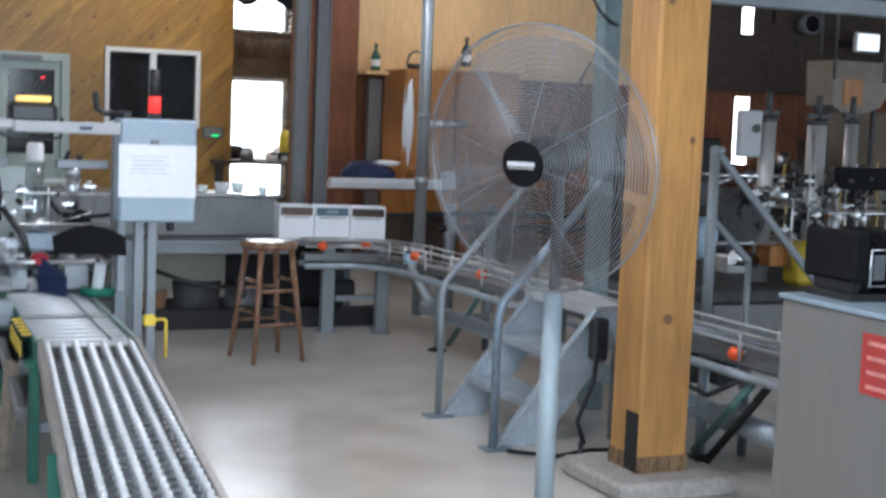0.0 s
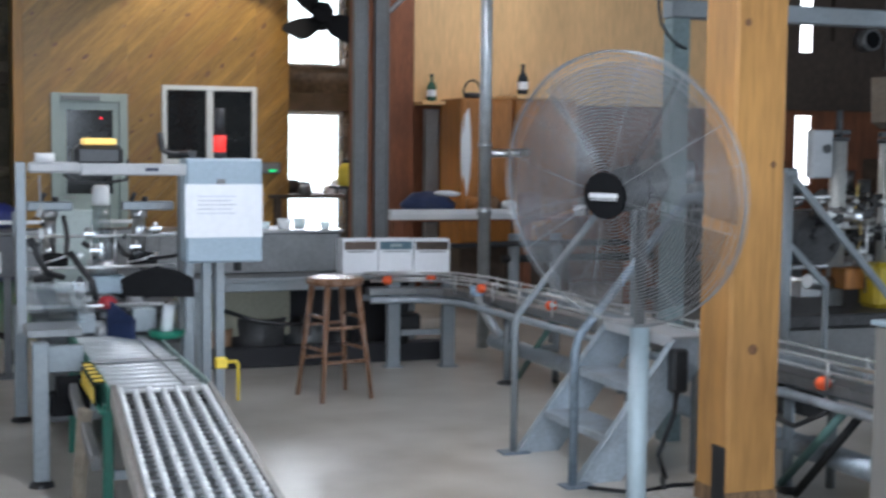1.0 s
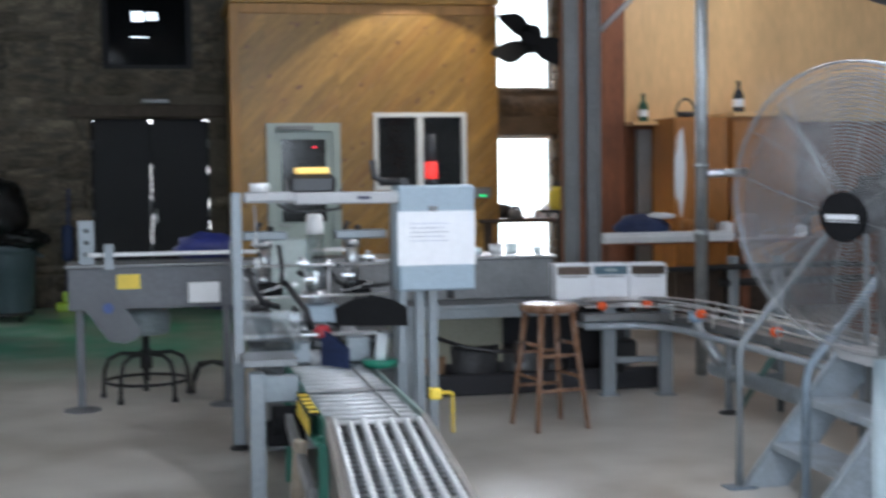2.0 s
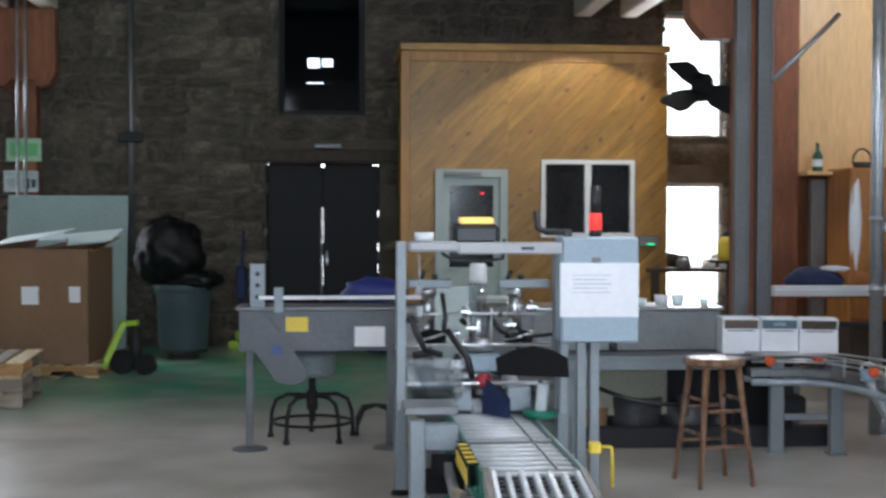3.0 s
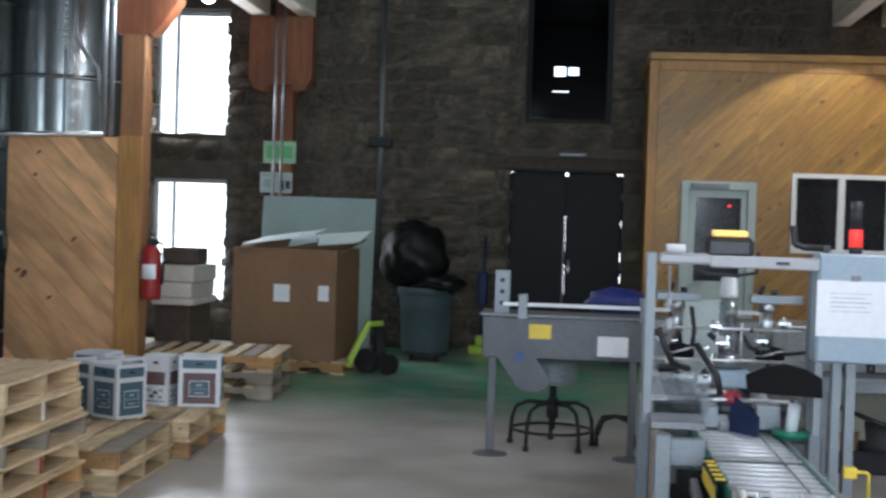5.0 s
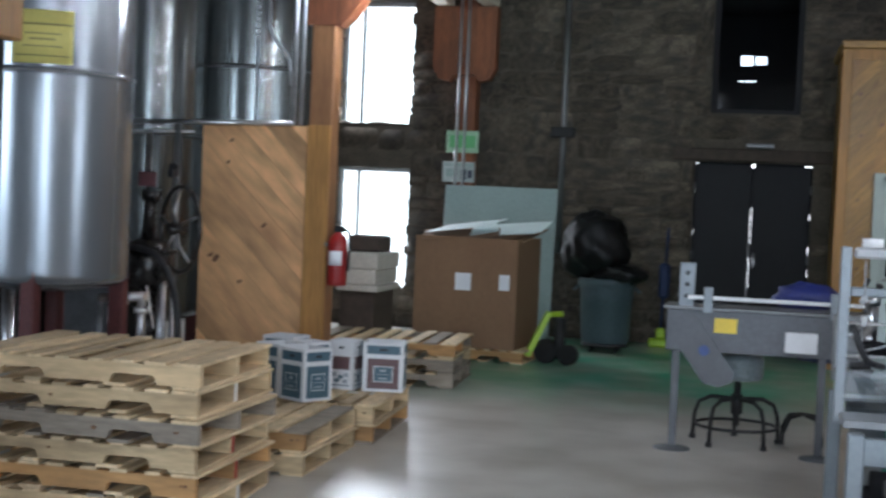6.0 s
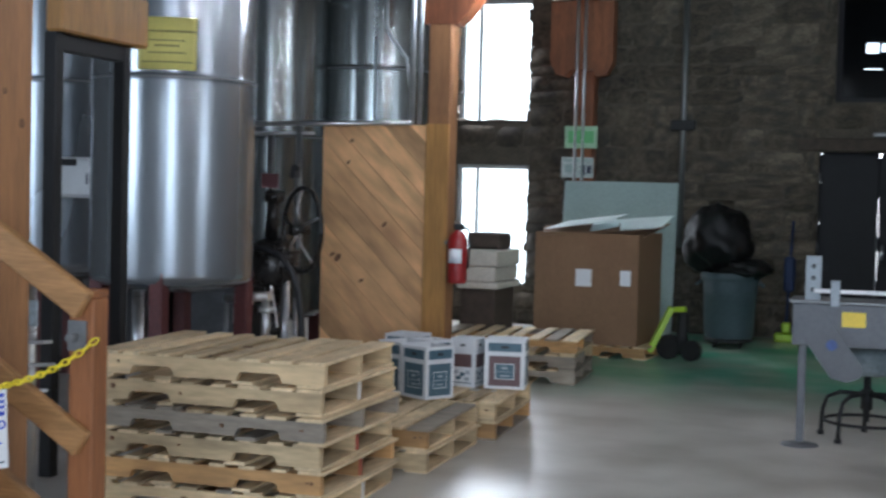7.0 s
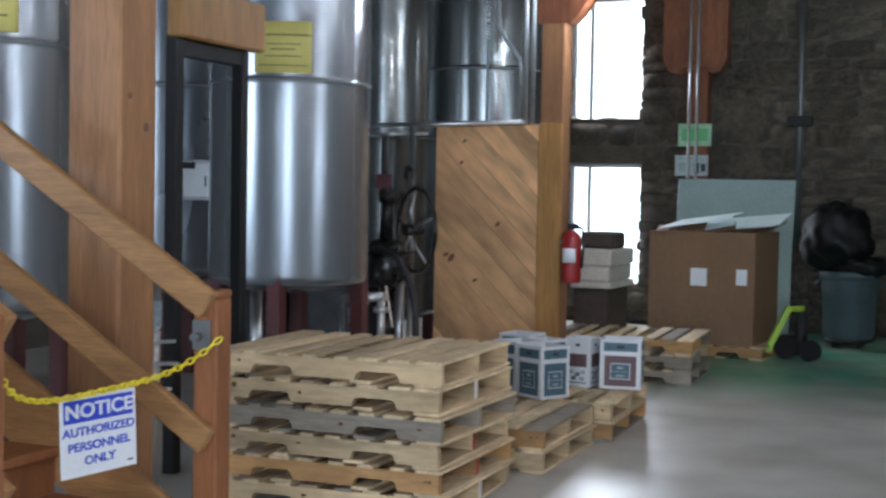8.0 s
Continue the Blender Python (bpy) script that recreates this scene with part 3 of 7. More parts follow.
for k in range(12):
    y = -4.0 + 1.7 * k
    solid("joist", Geo().box(X0, X1, y - 0.07, y + 0.07, 4.204, CEIL - 0.004, 0.01), WOOD_DARK, "dark ceiling joist over the main beams", "joist", "structure", "ceiling joists")


def pendant(x, y, z, watts, tint=(0.97, 0.98, 1.0)):
    p = thing("pendant_lamp", "white globe lamp on a cord, one seen, the rest added", "lamp", (x, y, z), group="pendant lamps")
    part("cord", Geo().cyl((0, 0, 0.16), (0, 0, CEIL - z), 0.006, 8), BLACK, p)
    part("holder", Geo().lathe([(0.02, 0.17), (0.035, 0.15), (0.035, 0.08), (0.02, 0.075)], seg=16), WHITE, p)
    part("globe", Geo().lathe([(0.003, -0.07), (0.04, -0.055), (0.06, -0.01), (0.055, 0.035), (0.03, 0.075)], seg=20), GLOBE, p, "lit white globe")
    data = bpy.data.lights.new("pendant_light", "POINT")
    data.energy, data.shadow_soft_size, data.color = watts, 0.07, tint
    new("pendant_light", data).location = (x, y, z - 0.1)
    return p


GLOBE = glow("white_globe_glass", (1.0, 0.97, 0.92), 8.0)
pendant(-2.74, 10.0, 3.16, 40)
# cool lamp out of view, inferred from the teal tints beneath it
pendant(-1.9, 13.3, 4.1, 30, (0.7, 1.0, 0.92))
# unseen lamps added to brighten the floor, machines and plywood wall
for x, y, watts in ((-1.2, 1.5, 70), (1.2, 3.6, 180), (2.0, 6.2, 80), (-0.9, 8.2, 42), (5.3, 11.7, 88)):
    pendant(x, y, 3.5 if y < 10 else 4.15, watts)

# spotlight over the office front
sp = thing("spotlight", "small can spotlight over the office front", "lamp", (2.6, 13.4, 3.74))
part("can", Geo().lathe([(0.02, 0.12), (0.035, 0.11), (0.04, 0.02), (0.036, 0.02), (0.03, 0.09)], seg=20), MATT, sp)
part("stem", Geo().cyl((0, 0, 0.11), (0, 0, CEIL - 3.74), 0.006), MATT, sp)
data = bpy.data.lights.new("office_spot", "SPOT")
data.energy, data.spot_size, data.spot_blend, data.shadow_soft_size, data.color = 95, radians(102), 0.14, 0.012, (1.0, 0.9, 0.68)
new("office_spot", data).matrix_world = look((2.6, 13.4, 3.74), (2.6, 13.4 + math.cos(radians(78)), 3.74 - math.sin(radians(78))))

# conduit down the stone wall with a box
c = thing("wall_conduit", "dark conduit with a junction box on the stone wall", "conduit", (-2.26, WALL_Y - 0.06, 0))
part("pipe", Geo().cyl((0, 0, 1.0), (0, 0, 4.4), 0.035), STEEL_DULL, c)
part("junction_box", Geo().box(-0.14, 0.14, -0.06, 0.05, 2.36, 2.48, 0.01), BLACK_STEEL, c)

# ---- plank office ----
OX0, OX1, OY, OZ = 0.78, 3.63, 14.4, 3.32
odoor = (1.135, 1.908, 0.0, 2.02)
owin = (2.26, 3.27, 1.30, 2.126)
g = Geo()
wall_with_holes(g, OX0 + 0.03, OX1 - 0.03, 0, OZ - 0.05, [odoor, owin], lambda u0, u1, z0, z1: g.box(u0, u1, OY + 0.02, OY + 0.12, z0, z1, 0))
g.box(OX0 + 0.03, OX0 + 0.1, OY + 0.12, WALL_Y - 0.01, 0, OZ - 0.05, 0)
g.box(OX1 - 0.1, OX1 - 0.03, OY + 0.12, WALL_Y - 0.01, 0, OZ - 0.05, 0)
office = solid("wall_office", g, WOOD_PLANK, "varnished knotty pine office walls of diagonal planks", "wall", "structure")
solid("office_roof", Geo().box(OX0 - 0.02, OX1 + 0.02, OY - 0.04, WALL_Y - 0.01, OZ - 0.05, OZ + 0.03, 0.008), WOOD_PLANK, "flat timber roof of the plank office", "roof", "structure")
g = Geo()
g.box(OX0 - 0.012, OX0 + 0.085, OY - 0.012, OY + 0.012, 0, OZ - 0.06)
part("corner_trim", g, WOOD_PINE, office)
part("top_trim", Geo().box(OX0 + 0.09, OX1, OY - 0.012, OY + 0.01, OZ - 0.16, OZ - 0.06), WOOD_PINE, office)
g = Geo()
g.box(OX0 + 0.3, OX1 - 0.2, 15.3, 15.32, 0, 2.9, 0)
solid("office_back_panel", g, DARK_IN, "near-black panel put inside the unlit office", "wall", "structure")


def diagonal_planks(x0, x1, z0, z1, y, w, holes, sign, parent, material, thick=0.02, rng=None):
    """Planks at 45 degrees clipped to a rectangle, cut at the holes."""
    rng = rng or random.Random(4)

    def clip(poly, ax, lim, keep_less):
        out = []
        for i, p in enumerate(poly):
            q = poly[(i + 1) % len(poly)]
            a, b = p[ax] <= lim, q[ax] <= lim
            if not keep_less:
                a, b = p[ax] >= lim, q[ax] >= lim
            if a:
                out.append(p)
            if a != b:
                t = (lim - p[ax]) / (q[ax] - p[ax])
                out.append((p[0] + t * (q[0] - p[0]), p[1] + t * (q[1] - p[1])))
        return out

    regions = []
    wall_with_holes(None, x0, x1, z0, z1, holes, lambda a, b, c, d: regions.append((a, b, c, d)))
    step = w * math.sqrt(2)
    k0 = int(((x0 if sign < 0 else x0) - (z1 - z0)) / step) - 3
    for k in range(k0, int((x1 + (z1 - z0) + 2) / step) + 4):
        c = k * step
        for a, b, lo, hi in regions:
            gap = 0.0022
            pts = []
            for cc, z in ((c + gap, lo - 0.01), (c + step - gap, lo - 0.01), (c + step - gap, hi + 0.01), (c + gap, hi + 0.01)):
                pts.append((cc + sign * (z - z0) - (z1 - z0 if sign > 0 else 0), z))
            for ax, lim, less in ((0, b, True), (0, a, False), (1, hi, True), (1, lo, False)):
                pts = clip(pts, ax, lim, less) if len(pts) > 2 else []
            if len(pts) > 2:
                xs = [p[0] for p in pts]
                if max(xs) - min(xs) < 0.012:
                    continue
                cx, cz = sum(xs) / len(pts), sum(p[1] for p in pts) / len(pts)
                m = pose(0, 0, 0, 0, -sign * 45, 0)
                inv = m.inverted()
                loc = [inv @ Vector((p[0] - cx, 0, p[1] - cz)) for p in pts]
                gg = Geo().prism([(p.x, p.z) for p in loc], thick)
                part("plank", gg, material, parent, at=pose(cx, y - thick + rng.uniform(-0.001, 0.001), cz) @ m)


# door and window of the office
d = thing("office_door", "grey-green framed office door with a dark glass light", "door", (1.52, OY + 0.0, 0), kind="structure")
g = Geo()
g.box(-0.385, -0.30, -0.035, 0.1, 0, 2.02).box(0.30, 0.385, -0.035, 0.1, 0, 2.02).box(-0.30, 0.30, -0.035, 0.1, 1.93, 2.02)
part("door_frame", g, TEAL_DOOR, d)
g = Geo()
wall_with_holes(g, -0.297, 0.297, 0.01, 1.925, [(-0.235, 0.235, 0.98, 1.85)], lambda a, b, c, e: g.box(a, b, 0.0, 0.045, c, e, 0.002))
leaf = part("door_leaf", g, TEAL_DOOR, d)
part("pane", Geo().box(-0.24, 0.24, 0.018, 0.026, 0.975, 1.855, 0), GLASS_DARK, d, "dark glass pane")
part("door_closer", Geo().box(-0.29, 0.1, -0.08, -0.036, 1.945, 1.99, 0.006), STEEL_DULL, d)
part("door_handle", Geo().cyl((-0.26, 0, 0.95), (-0.26, -0.06, 0.95), 0.012).cyl((-0.26, -0.06, 0.95), (-0.15, -0.06, 0.95), 0.01), STEEL, leaf)
part("indicator_light", Geo().box(0.1, 0.13, 0.006, 0.016, 1.76, 1.775, 0), glow("red_indicator", (1.0, 0.02, 0.04), 3.0), d, "small red light behind the glass")

w = thing("office_window", "white sliding window with dark glass in the plank office", "window", (2.765, OY, 1.30), kind="structure")
g = Geo()
g.box(-0.505, -0.455, -0.04, 0.08, 0, 0.826).box(0.455, 0.505, -0.04, 0.08, 0, 0.826)
g.box(-0.455, 0.455, -0.04, 0.08, 0.776, 0.826).box(-0.455, 0.455, -0.04, 0.08, 0, 0.05)
part("window_frame", g, WHITE, w)
part("mullion", Geo().box(-0.035, 0.035, -0.03, 0.06, 0.05, 0.776), WHITE, w)
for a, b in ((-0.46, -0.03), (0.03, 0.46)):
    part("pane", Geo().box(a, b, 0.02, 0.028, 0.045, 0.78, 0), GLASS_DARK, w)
bot = thing("hand_soap_dispenser", "small grey wall box with a green light", "wall box", (3.42, OY - 0.06, 1.2))
part("case", Geo().box(-0.12, 0.1, -0.04, 0.038, 0, 0.12, 0.012), STEEL_DULL, bot)
part("indicator_light", Geo().box(-0.03, 0.05, -0.044, -0.041, 0.02, 0.04, 0), glow("green_indicator", (0.02, 1.0, 0.25), 0.8), bot)

# ---- partition, tanks and stairs ----
part_wall = solid("wall_partition", Geo().box(-4.29, -3.42, 10.09, 10.2, 0, 2.08, 0.004), WOOD_PART, "rough diagonal plank partition beside a post", "wall", "structure")


def knots_on(parent, x0, x1, z0, z1, y, n, seed):
    rng = random.Random(seed)
    for i in range(n):
        x, z, r = rng.uniform(x0, x1), rng.uniform(z0, z1), rng.uniform(0.012, 0.026)
        m = pose(x, y, z, 0, rng.uniform(-60, -30), 0) @ Matrix.Diagonal((1.5, 1, 0.8, 1))
        part("knot", Geo().cyl((0, -0.002, 0), (0, 0.004, 0), r, 10), KNOT, parent, at=m)


def tank(name, x, y, r, zb, zt, seams, label, legs=True, steel=STEEL_TANK):
    t = thing(name, label, "tank", (x, y, 0), group="steel tanks")
    g = Geo()
    prof = [(0.02, zb - 0.10), (r * 0.55, zb - 0.085), (r * 0.88, zb - 0.045), (r * 0.98, zb - 0.01), (r, zb + 0.02), (r, zb + 0.04), (r, zb + 0.08)]
    for s in seams:
        prof += [(r, s - 0.05), (r, s - 0.03), (r, s - 0.012), (r + 0.004, s - 0.006), (r + 0.004, s + 0.006), (r, s + 0.012), (r, s + 0.03), (r, s + 0.05)]
    prof += [(r, zt - 0.03), (r, zt), (r * 0.9, zt + 0.08), (0.02, zt + 0.14)]
    part("shell", Geo().lathe(prof, seg=64), steel, t)
    for s in seams:
        part("seam", Geo().lathe([(r + 0.0045, s - 0.006), (r + 0.006, s), (r + 0.0045, s + 0.006)], seg=64), STEEL_DULL, t, "dull weld seam")
    if legs:
        for k in range(4):
            a = math.radians(20 + 90 * k)
            px, py = (r - 0.06) * math.cos(a), (r - 0.06) * math.sin(a)
            part("leg", Geo().box(px - 0.05, px + 0.05, py - 0.05, py + 0.05, 0.0, zb + 0.06, 0.006), RED_STEEL, t, "oxide red steel leg")
            part("foot_plate", Geo().box(px - 0.08, px + 0.08, py - 0.08, py + 0.08, 0, 0.012), RED_STEEL, t)
    else:
        part("skirt", Geo().lathe([(r * 0.95, 0.0), (r * 0.95, zb)], seg=40), STEEL_DULL, t)
    return t


tank_a = tank("storage_tank", -4.72, 8.45, 0.56, 0.92, 4.2, [2.27, 3.4], "tall stainless tank on red legs with a yellow sign")
# yellow sign that follows the shell
g = Geo()
R = 0.5645
def curved_sheet(r, a0, a1, z0, z1, th=0.002, n=10):
    vs, fs = [], []
    for i in range(n + 1):
        a = a0 + (a1 - a0) * i / n
        for rr in (r, r + th):
            for z in (z0, z1):
                vs.append((rr * math.cos(a), rr * math.sin(a), z))
    for i in range(n):
        o = i * 4
        fs += [[o + 2, o + 6, o + 7, o + 3], [o, o + 1, o + 5, o + 4], [o + 1, o + 3, o + 7, o + 5], [o, o + 4, o + 6, o + 2]]
    fs += [[0, 2, 3, 1], [n * 4, n * 4 + 1, n * 4 + 3, n * 4 + 2]]
    return Geo().add(vs, fs, True)
face = math.atan2(-8.45, 4.72) - 0.10
sign = part("sign", curved_sheet(R, face - 0.34, face + 0.34, 2.31, 2.65), YELLOW_PAPER, tank_a, "yellow sign sheet with faint lines")
for z, h, wd in ((2.56, 0.012, 0.34), (2.50, 0.008, 0.2), (2.465, 0.012, 0.14), (2.42, 0.008, 0.22), (2.36, 0.008, 0.3)):
    part("print_bar", curved_sheet(R + 0.0022, face - wd, face + wd, z - h / 2, z + h / 2, 0.001), mat("faded_print", (0.35, 0.3, 0.1), 0.6), sign)
tank_b = tank("storage_tank", -6.2, 9.3, 0.50, 0.9, 4.2, [2.33, 3.4], "tall stainless tank behind a black frame with a white box")
bx_ = thing("gauge_box", "white instrument box with a dark window on a tank", "instrument box", (-5.77, 8.8, 1.45), rz=-6)
part("case", Geo().box(-0.2, 0.24, -0.06, 0.06, 0, 0.3, 0.03), WHITE, bx_)
part("display", Geo().box(-0.06, 0.1, -0.064, -0.061, 0.235, 0.285, 0.0), BLACK, bx_)
part("print_bar", Geo().box(0.19, 0.205, -0.063, -0.061, 0.1, 0.18, 0), INK, bx_)
tank_c = tank("storage_tank", -5.15, 10.9, 0.50, 0.5, 4.25, [2.0, 3.2], "stainless tank behind the sign tank, shade in its colour", steel=TANK_SHADED)
tank_d = tank("storage_tank", -4.4, 11.5, 0.52, 0.5, 4.25, [2.62], "stainless tank behind the plank partition, shade in its colour", steel=TANK_SHADED)
tank_e = tank("storage_tank", -5.05, 5.75, 0.47, 0.92, 4.2, [2.26, 3.4], "tall stainless tank behind the stairs with a yellow sign")
fe = math.atan2(-5.75, 5.05) - 0.1
s2 = part("sign", curved_sheet(0.475, fe - 0.3, fe + 0.42, 2.30, 2.65), YELLOW_PAPER, tank_e, "yellow sign sheet")
for z in (2.56, 2.46, 2.38):
    part("print_bar", curved_sheet(0.4772, fe - 0.1, fe + 0.3, z - 0.005, z + 0.005, 0.001), MATS["faded_print"], s2)
# pipes round the tanks
pp = thing("tank_pipework", "horizontal steel pipes and valves between the tanks", "pipework", (0, 0, 0))
part("pipe", Geo().cyl((-5.3, 9.9, 2.06), (-3.5, 9.95, 2.09), 0.02), STEEL, pp)
part("pipe", Geo().cyl((-5.3, 9.9, 1.99), (-4.3, 9.93, 2.0), 0.012), STEEL, pp)
part("downpipe", Geo().cyl((-4.43, 9.93, 0.3), (-4.43, 9.93, 2.06), 0.025), STEEL_DULL, pp)
part("downpipe", Geo().cyl((-4.66, 9.9, 0.0), (-4.66, 9.9, 1.98), 0.03), STEEL, pp)
part("valve", Geo().cyl((-4.43, 9.9, 1.72), (-4.43, 9.84, 1.72), 0.03).box(-4.45, -4.41, 9.80, 9.9, 1.64, 1.7), BLACK, pp)
cond = thing("post_conduit", "grey conduits beside the timber post", "conduit", (-3.52, 10.0, 2.085))
part("pipe", Geo().cyl((0, 0, 0), (0.0, 0, 1.9), 0.022), GALV, cond)
part("pipe", Geo().cyl((0.055, 0.02, 0), (0.055, 0.02, 1.9), 0.018), GALV, cond)
part("bent_pipe", Geo().tube([(-0.24, 0, 1.4), (-0.22, 0, 0.75), (-0.17, 0, 0.65), (-0.05, 0, 0.5), (-0.02, 0, 0.3)], 0.014), GALV, cond)
lad = thing("tank_sight_tube", "sight tube with a beaded chain before a tank", "sight tube", (-4.06, 10.6, 0))
part("tube", Geo().cyl((0, 0, 0), (0, 0, 2.8), 0.012), PVC, lad)
for k in range(9):
    part("bead", Geo().lathe([(0.002, -0.016), (0.016, 0), (0.002, 0.016)], (0, 0, 2.82 + 0.05 * k), 8), STEEL, lad)

# pump with a large hand wheel
hw = thing("hand_wheel_valve", "dark valve stand with a large spoked hand wheel", "hand wheel", (-4.36, 9.55, 0))
IRON = mat("oily_dark_iron", (0.05, 0.047, 0.045), 0.28, metal=0.7, var=0.35, scale=8, fine=50)
part("column", Geo().cyl((-0.13, 0.1, 0), (-0.13, 0.1, 0.9), 0.07, 18).box(-0.26, 0.02, 0.0, 0.2, 0.0, 0.1), IRON, hw)
part("pot", Geo().lathe([(0.03, 0.78), (0.15, 0.8), (0.19, 0.86), (0.195, 1.04), (0.17, 1.08), (0.16, 1.12), (0.1, 1.16), (0.03, 1.17)], (-0.14, 0.08, 0), 26), IRON, hw, "oily dark valve body")
part("flange", Geo().cyl((-0.14, 0.08, 1.06), (-0.14, 0.08, 1.085), 0.215, 24), IRON, hw)
part("bonnet", Geo().cyl((-0.14, 0.04, 1.16), (-0.1, 0.0, 1.52), 0.055, 14, 0.04).cyl((-0.11, 0.01, 1.46), (-0.1, 0.0, 1.54), 0.075, 14), IRON, hw)
part("side_pipe", Geo().cyl((-0.42, 0.06, 1.12), (-0.16, 0.06, 1.12), 0.022).cyl((-0.42, 0.06, 1.1), (-0.42, 0.06, 1.14), 0.04), STEEL, hw)
part("stand_pipe", Geo().cyl((0.0, 0.02, 0.0), (0.0, 0.02, 0.86), 0.034).cyl((0.07, 0.06, 0.0), (0.07, 0.06, 0.72), 0.02), STEEL, hw, "bright steel stand pipe")
wm = pose(0.16, -0.05, 1.25, 0, 0, 50)
ring = part("rim", Geo().tube([wm @ Vector((0, 0.32 * math.cos(a), 0.32 * math.sin(a))) for a in (2 * math.pi * k / 32 for k in range(32))], 0.017, 8, True), IRON, hw)
for k in range(5):
    a = 2 * math.pi * k / 5 + 0.3
    part("spoke", Geo().tube([wm @ Vector((-0.02, 0, 0)), wm @ Vector((-0.05, 0.15 * math.cos(a), 0.15 * math.sin(a))), wm @ Vector((0, 0.32 * math.cos(a), 0.32 * math.sin(a)))], 0.012, 8), STEEL, hw)
part("hub", Geo().cyl(wm @ Vector((-0.1, 0, 0)), wm @ Vector((0.05, 0, 0)), 0.045), IRON, hw)
part("hose", Geo().tube([(-0.3, -0.08, 1.1), (-0.12, -0.14, 1.1), (0.02, -0.15, 1.06), (0.12, -0.14, 0.94), (0.17, -0.12, 0.78), (0.19, -0.1, 0.55), (0.2, -0.1, 0.3), (0.24, -0.1, 0.03)], 0.026), BLACK, hw)
part("warning_plate", Geo().box(-0.2, -0.06, -0.03, -0.02, 1.56, 1.67).box(-0.185, -0.075, -0.031, -0.03, 1.62, 1.66, 0), mat("maroon_plate", (0.12, 0.05, 0.055), 0.5), hw)
part("plate_stem", Geo().cyl((-0.13, -0.015, 1.5), (-0.13, -0.015, 1.66), 0.008), IRON, hw)

vm = thing("tank_outlet_valve", "polished outlet valve and pipes under the tank", "valve", (-4.25, 8.95, 0))
part("pipe", Geo().cyl((-0.3, 0, 0.75), (0.05, 0, 0.78), 0.035).cyl((0.02, 0, 0.3), (0.02, 0, 0.8), 0.03), CHROME, vm)
part("flange", Geo().cyl((-0.14, 0, 0.76), (-0.1, 0, 0.763), 0.06).cyl((0.02, 0, 0.66), (0.02, 0, 0.7), 0.055), CHROME, vm)
part("lever", Geo().beam((0.07, -0.03, 0.86), (0.13, -0.03, 0.56), 0.02, 0.012), CHROME, vm)
part("stand", Geo().cyl((-0.3, 0, 0), (-0.3, 0, 0.74), 0.02).cyl((0.02, 0, 0), (0.02, 0, 0.3), 0.02), STEEL_DULL, vm)
cl = thing("steel_drum_stand", "low white and steel pipe stand under the tank", "pipe stand", (-4.78, 7.9, 0))
part("pipe", Geo().cyl((0, 0, 0), (0, 0, 0.86), 0.035), WHITE, cl)
part("pipe", Geo().cyl((0.11, 0.04, 0), (0.11, 0.04, 0.86), 0.05), STEEL, cl)

# black boxes added to darken the gap under and behind the tanks
for x, w_, h in ((-6.9, 0.5, 0.86), (-6.28, 0.6, 0.8), (-5.56, 0.66, 0.84)):
    u = thing("gap_dark_box", "low black box added to darken the gap behind the tanks", "cabinet", (x, 9.98, 0), group="dark cabinets")
    part("body", Geo().box(0, w_, 0, 0.34, 0.06, h, 0.008), BLACK_STEEL, u)
    part("plinth", Geo().box(0.03, w_ - 0.03, 0.04, 0.3, 0, 0.06), MATT, u)
    part("door_panel", Geo().box(0.03, w_ - 0.03, -0.014, -0.001, 0.1, h - 0.05, 0.004), RUBBER, u)
    part("door_handle", Geo().cyl((w_ - 0.08, -0.035, h * 0.55), (w_ - 0.08, -0.035, h * 0.7), 0.008), STEEL, u)

# black frame with a timber beam on it
fr = thing("black_frame", "black steel frame carrying a pine beam end", "frame", (-4.15, 6.2, 0))
for y, x in ((0, -0.03), (0.72, -0.06)):
    part("upright", Geo().box(x - 0.036, x + 0.036, y - 0.036, y + 0.036, 0, 2.34, 0.004), BLACK_STEEL, fr)
part("head_rail", Geo().box(-0.08, -0.02, 0.04, 0.67, 2.25, 2.338), BLACK_STEEL, fr)
part("beam", Geo().box(-0.06, 0.04, -0.04, 0.84, 2.342, 2.62, 0.012), WOOD_PINE, fr, "pine beam end")
pst = thing("pipe_stand", "steel pipe stand with a pale label beside the stairs", "pipe stand", (-3.72, 5.35, 0))
part("pipe", Geo().cyl((0, 0, 0), (0, 0, 1.12), 0.035), STEEL, pst)
part("label_plate", Geo().box(-0.075, 0.075, -0.05, -0.038, 0.9, 1.02, 0.003), mat("pale_blue_label", (0.5, 0.6, 0.66), 0.5), pst)
for k, (dx, dz) in enumerate(((0.12, 0.82), (0.14, 0.72), (0.1, 0.6), (0.15, 0.5))):
    part("hose_clip", Geo().beam((0.0, -0.03, dz), (dx + 0.05, -0.1, dz + 0.02), 0.05, 0.015), CHROME, pst)

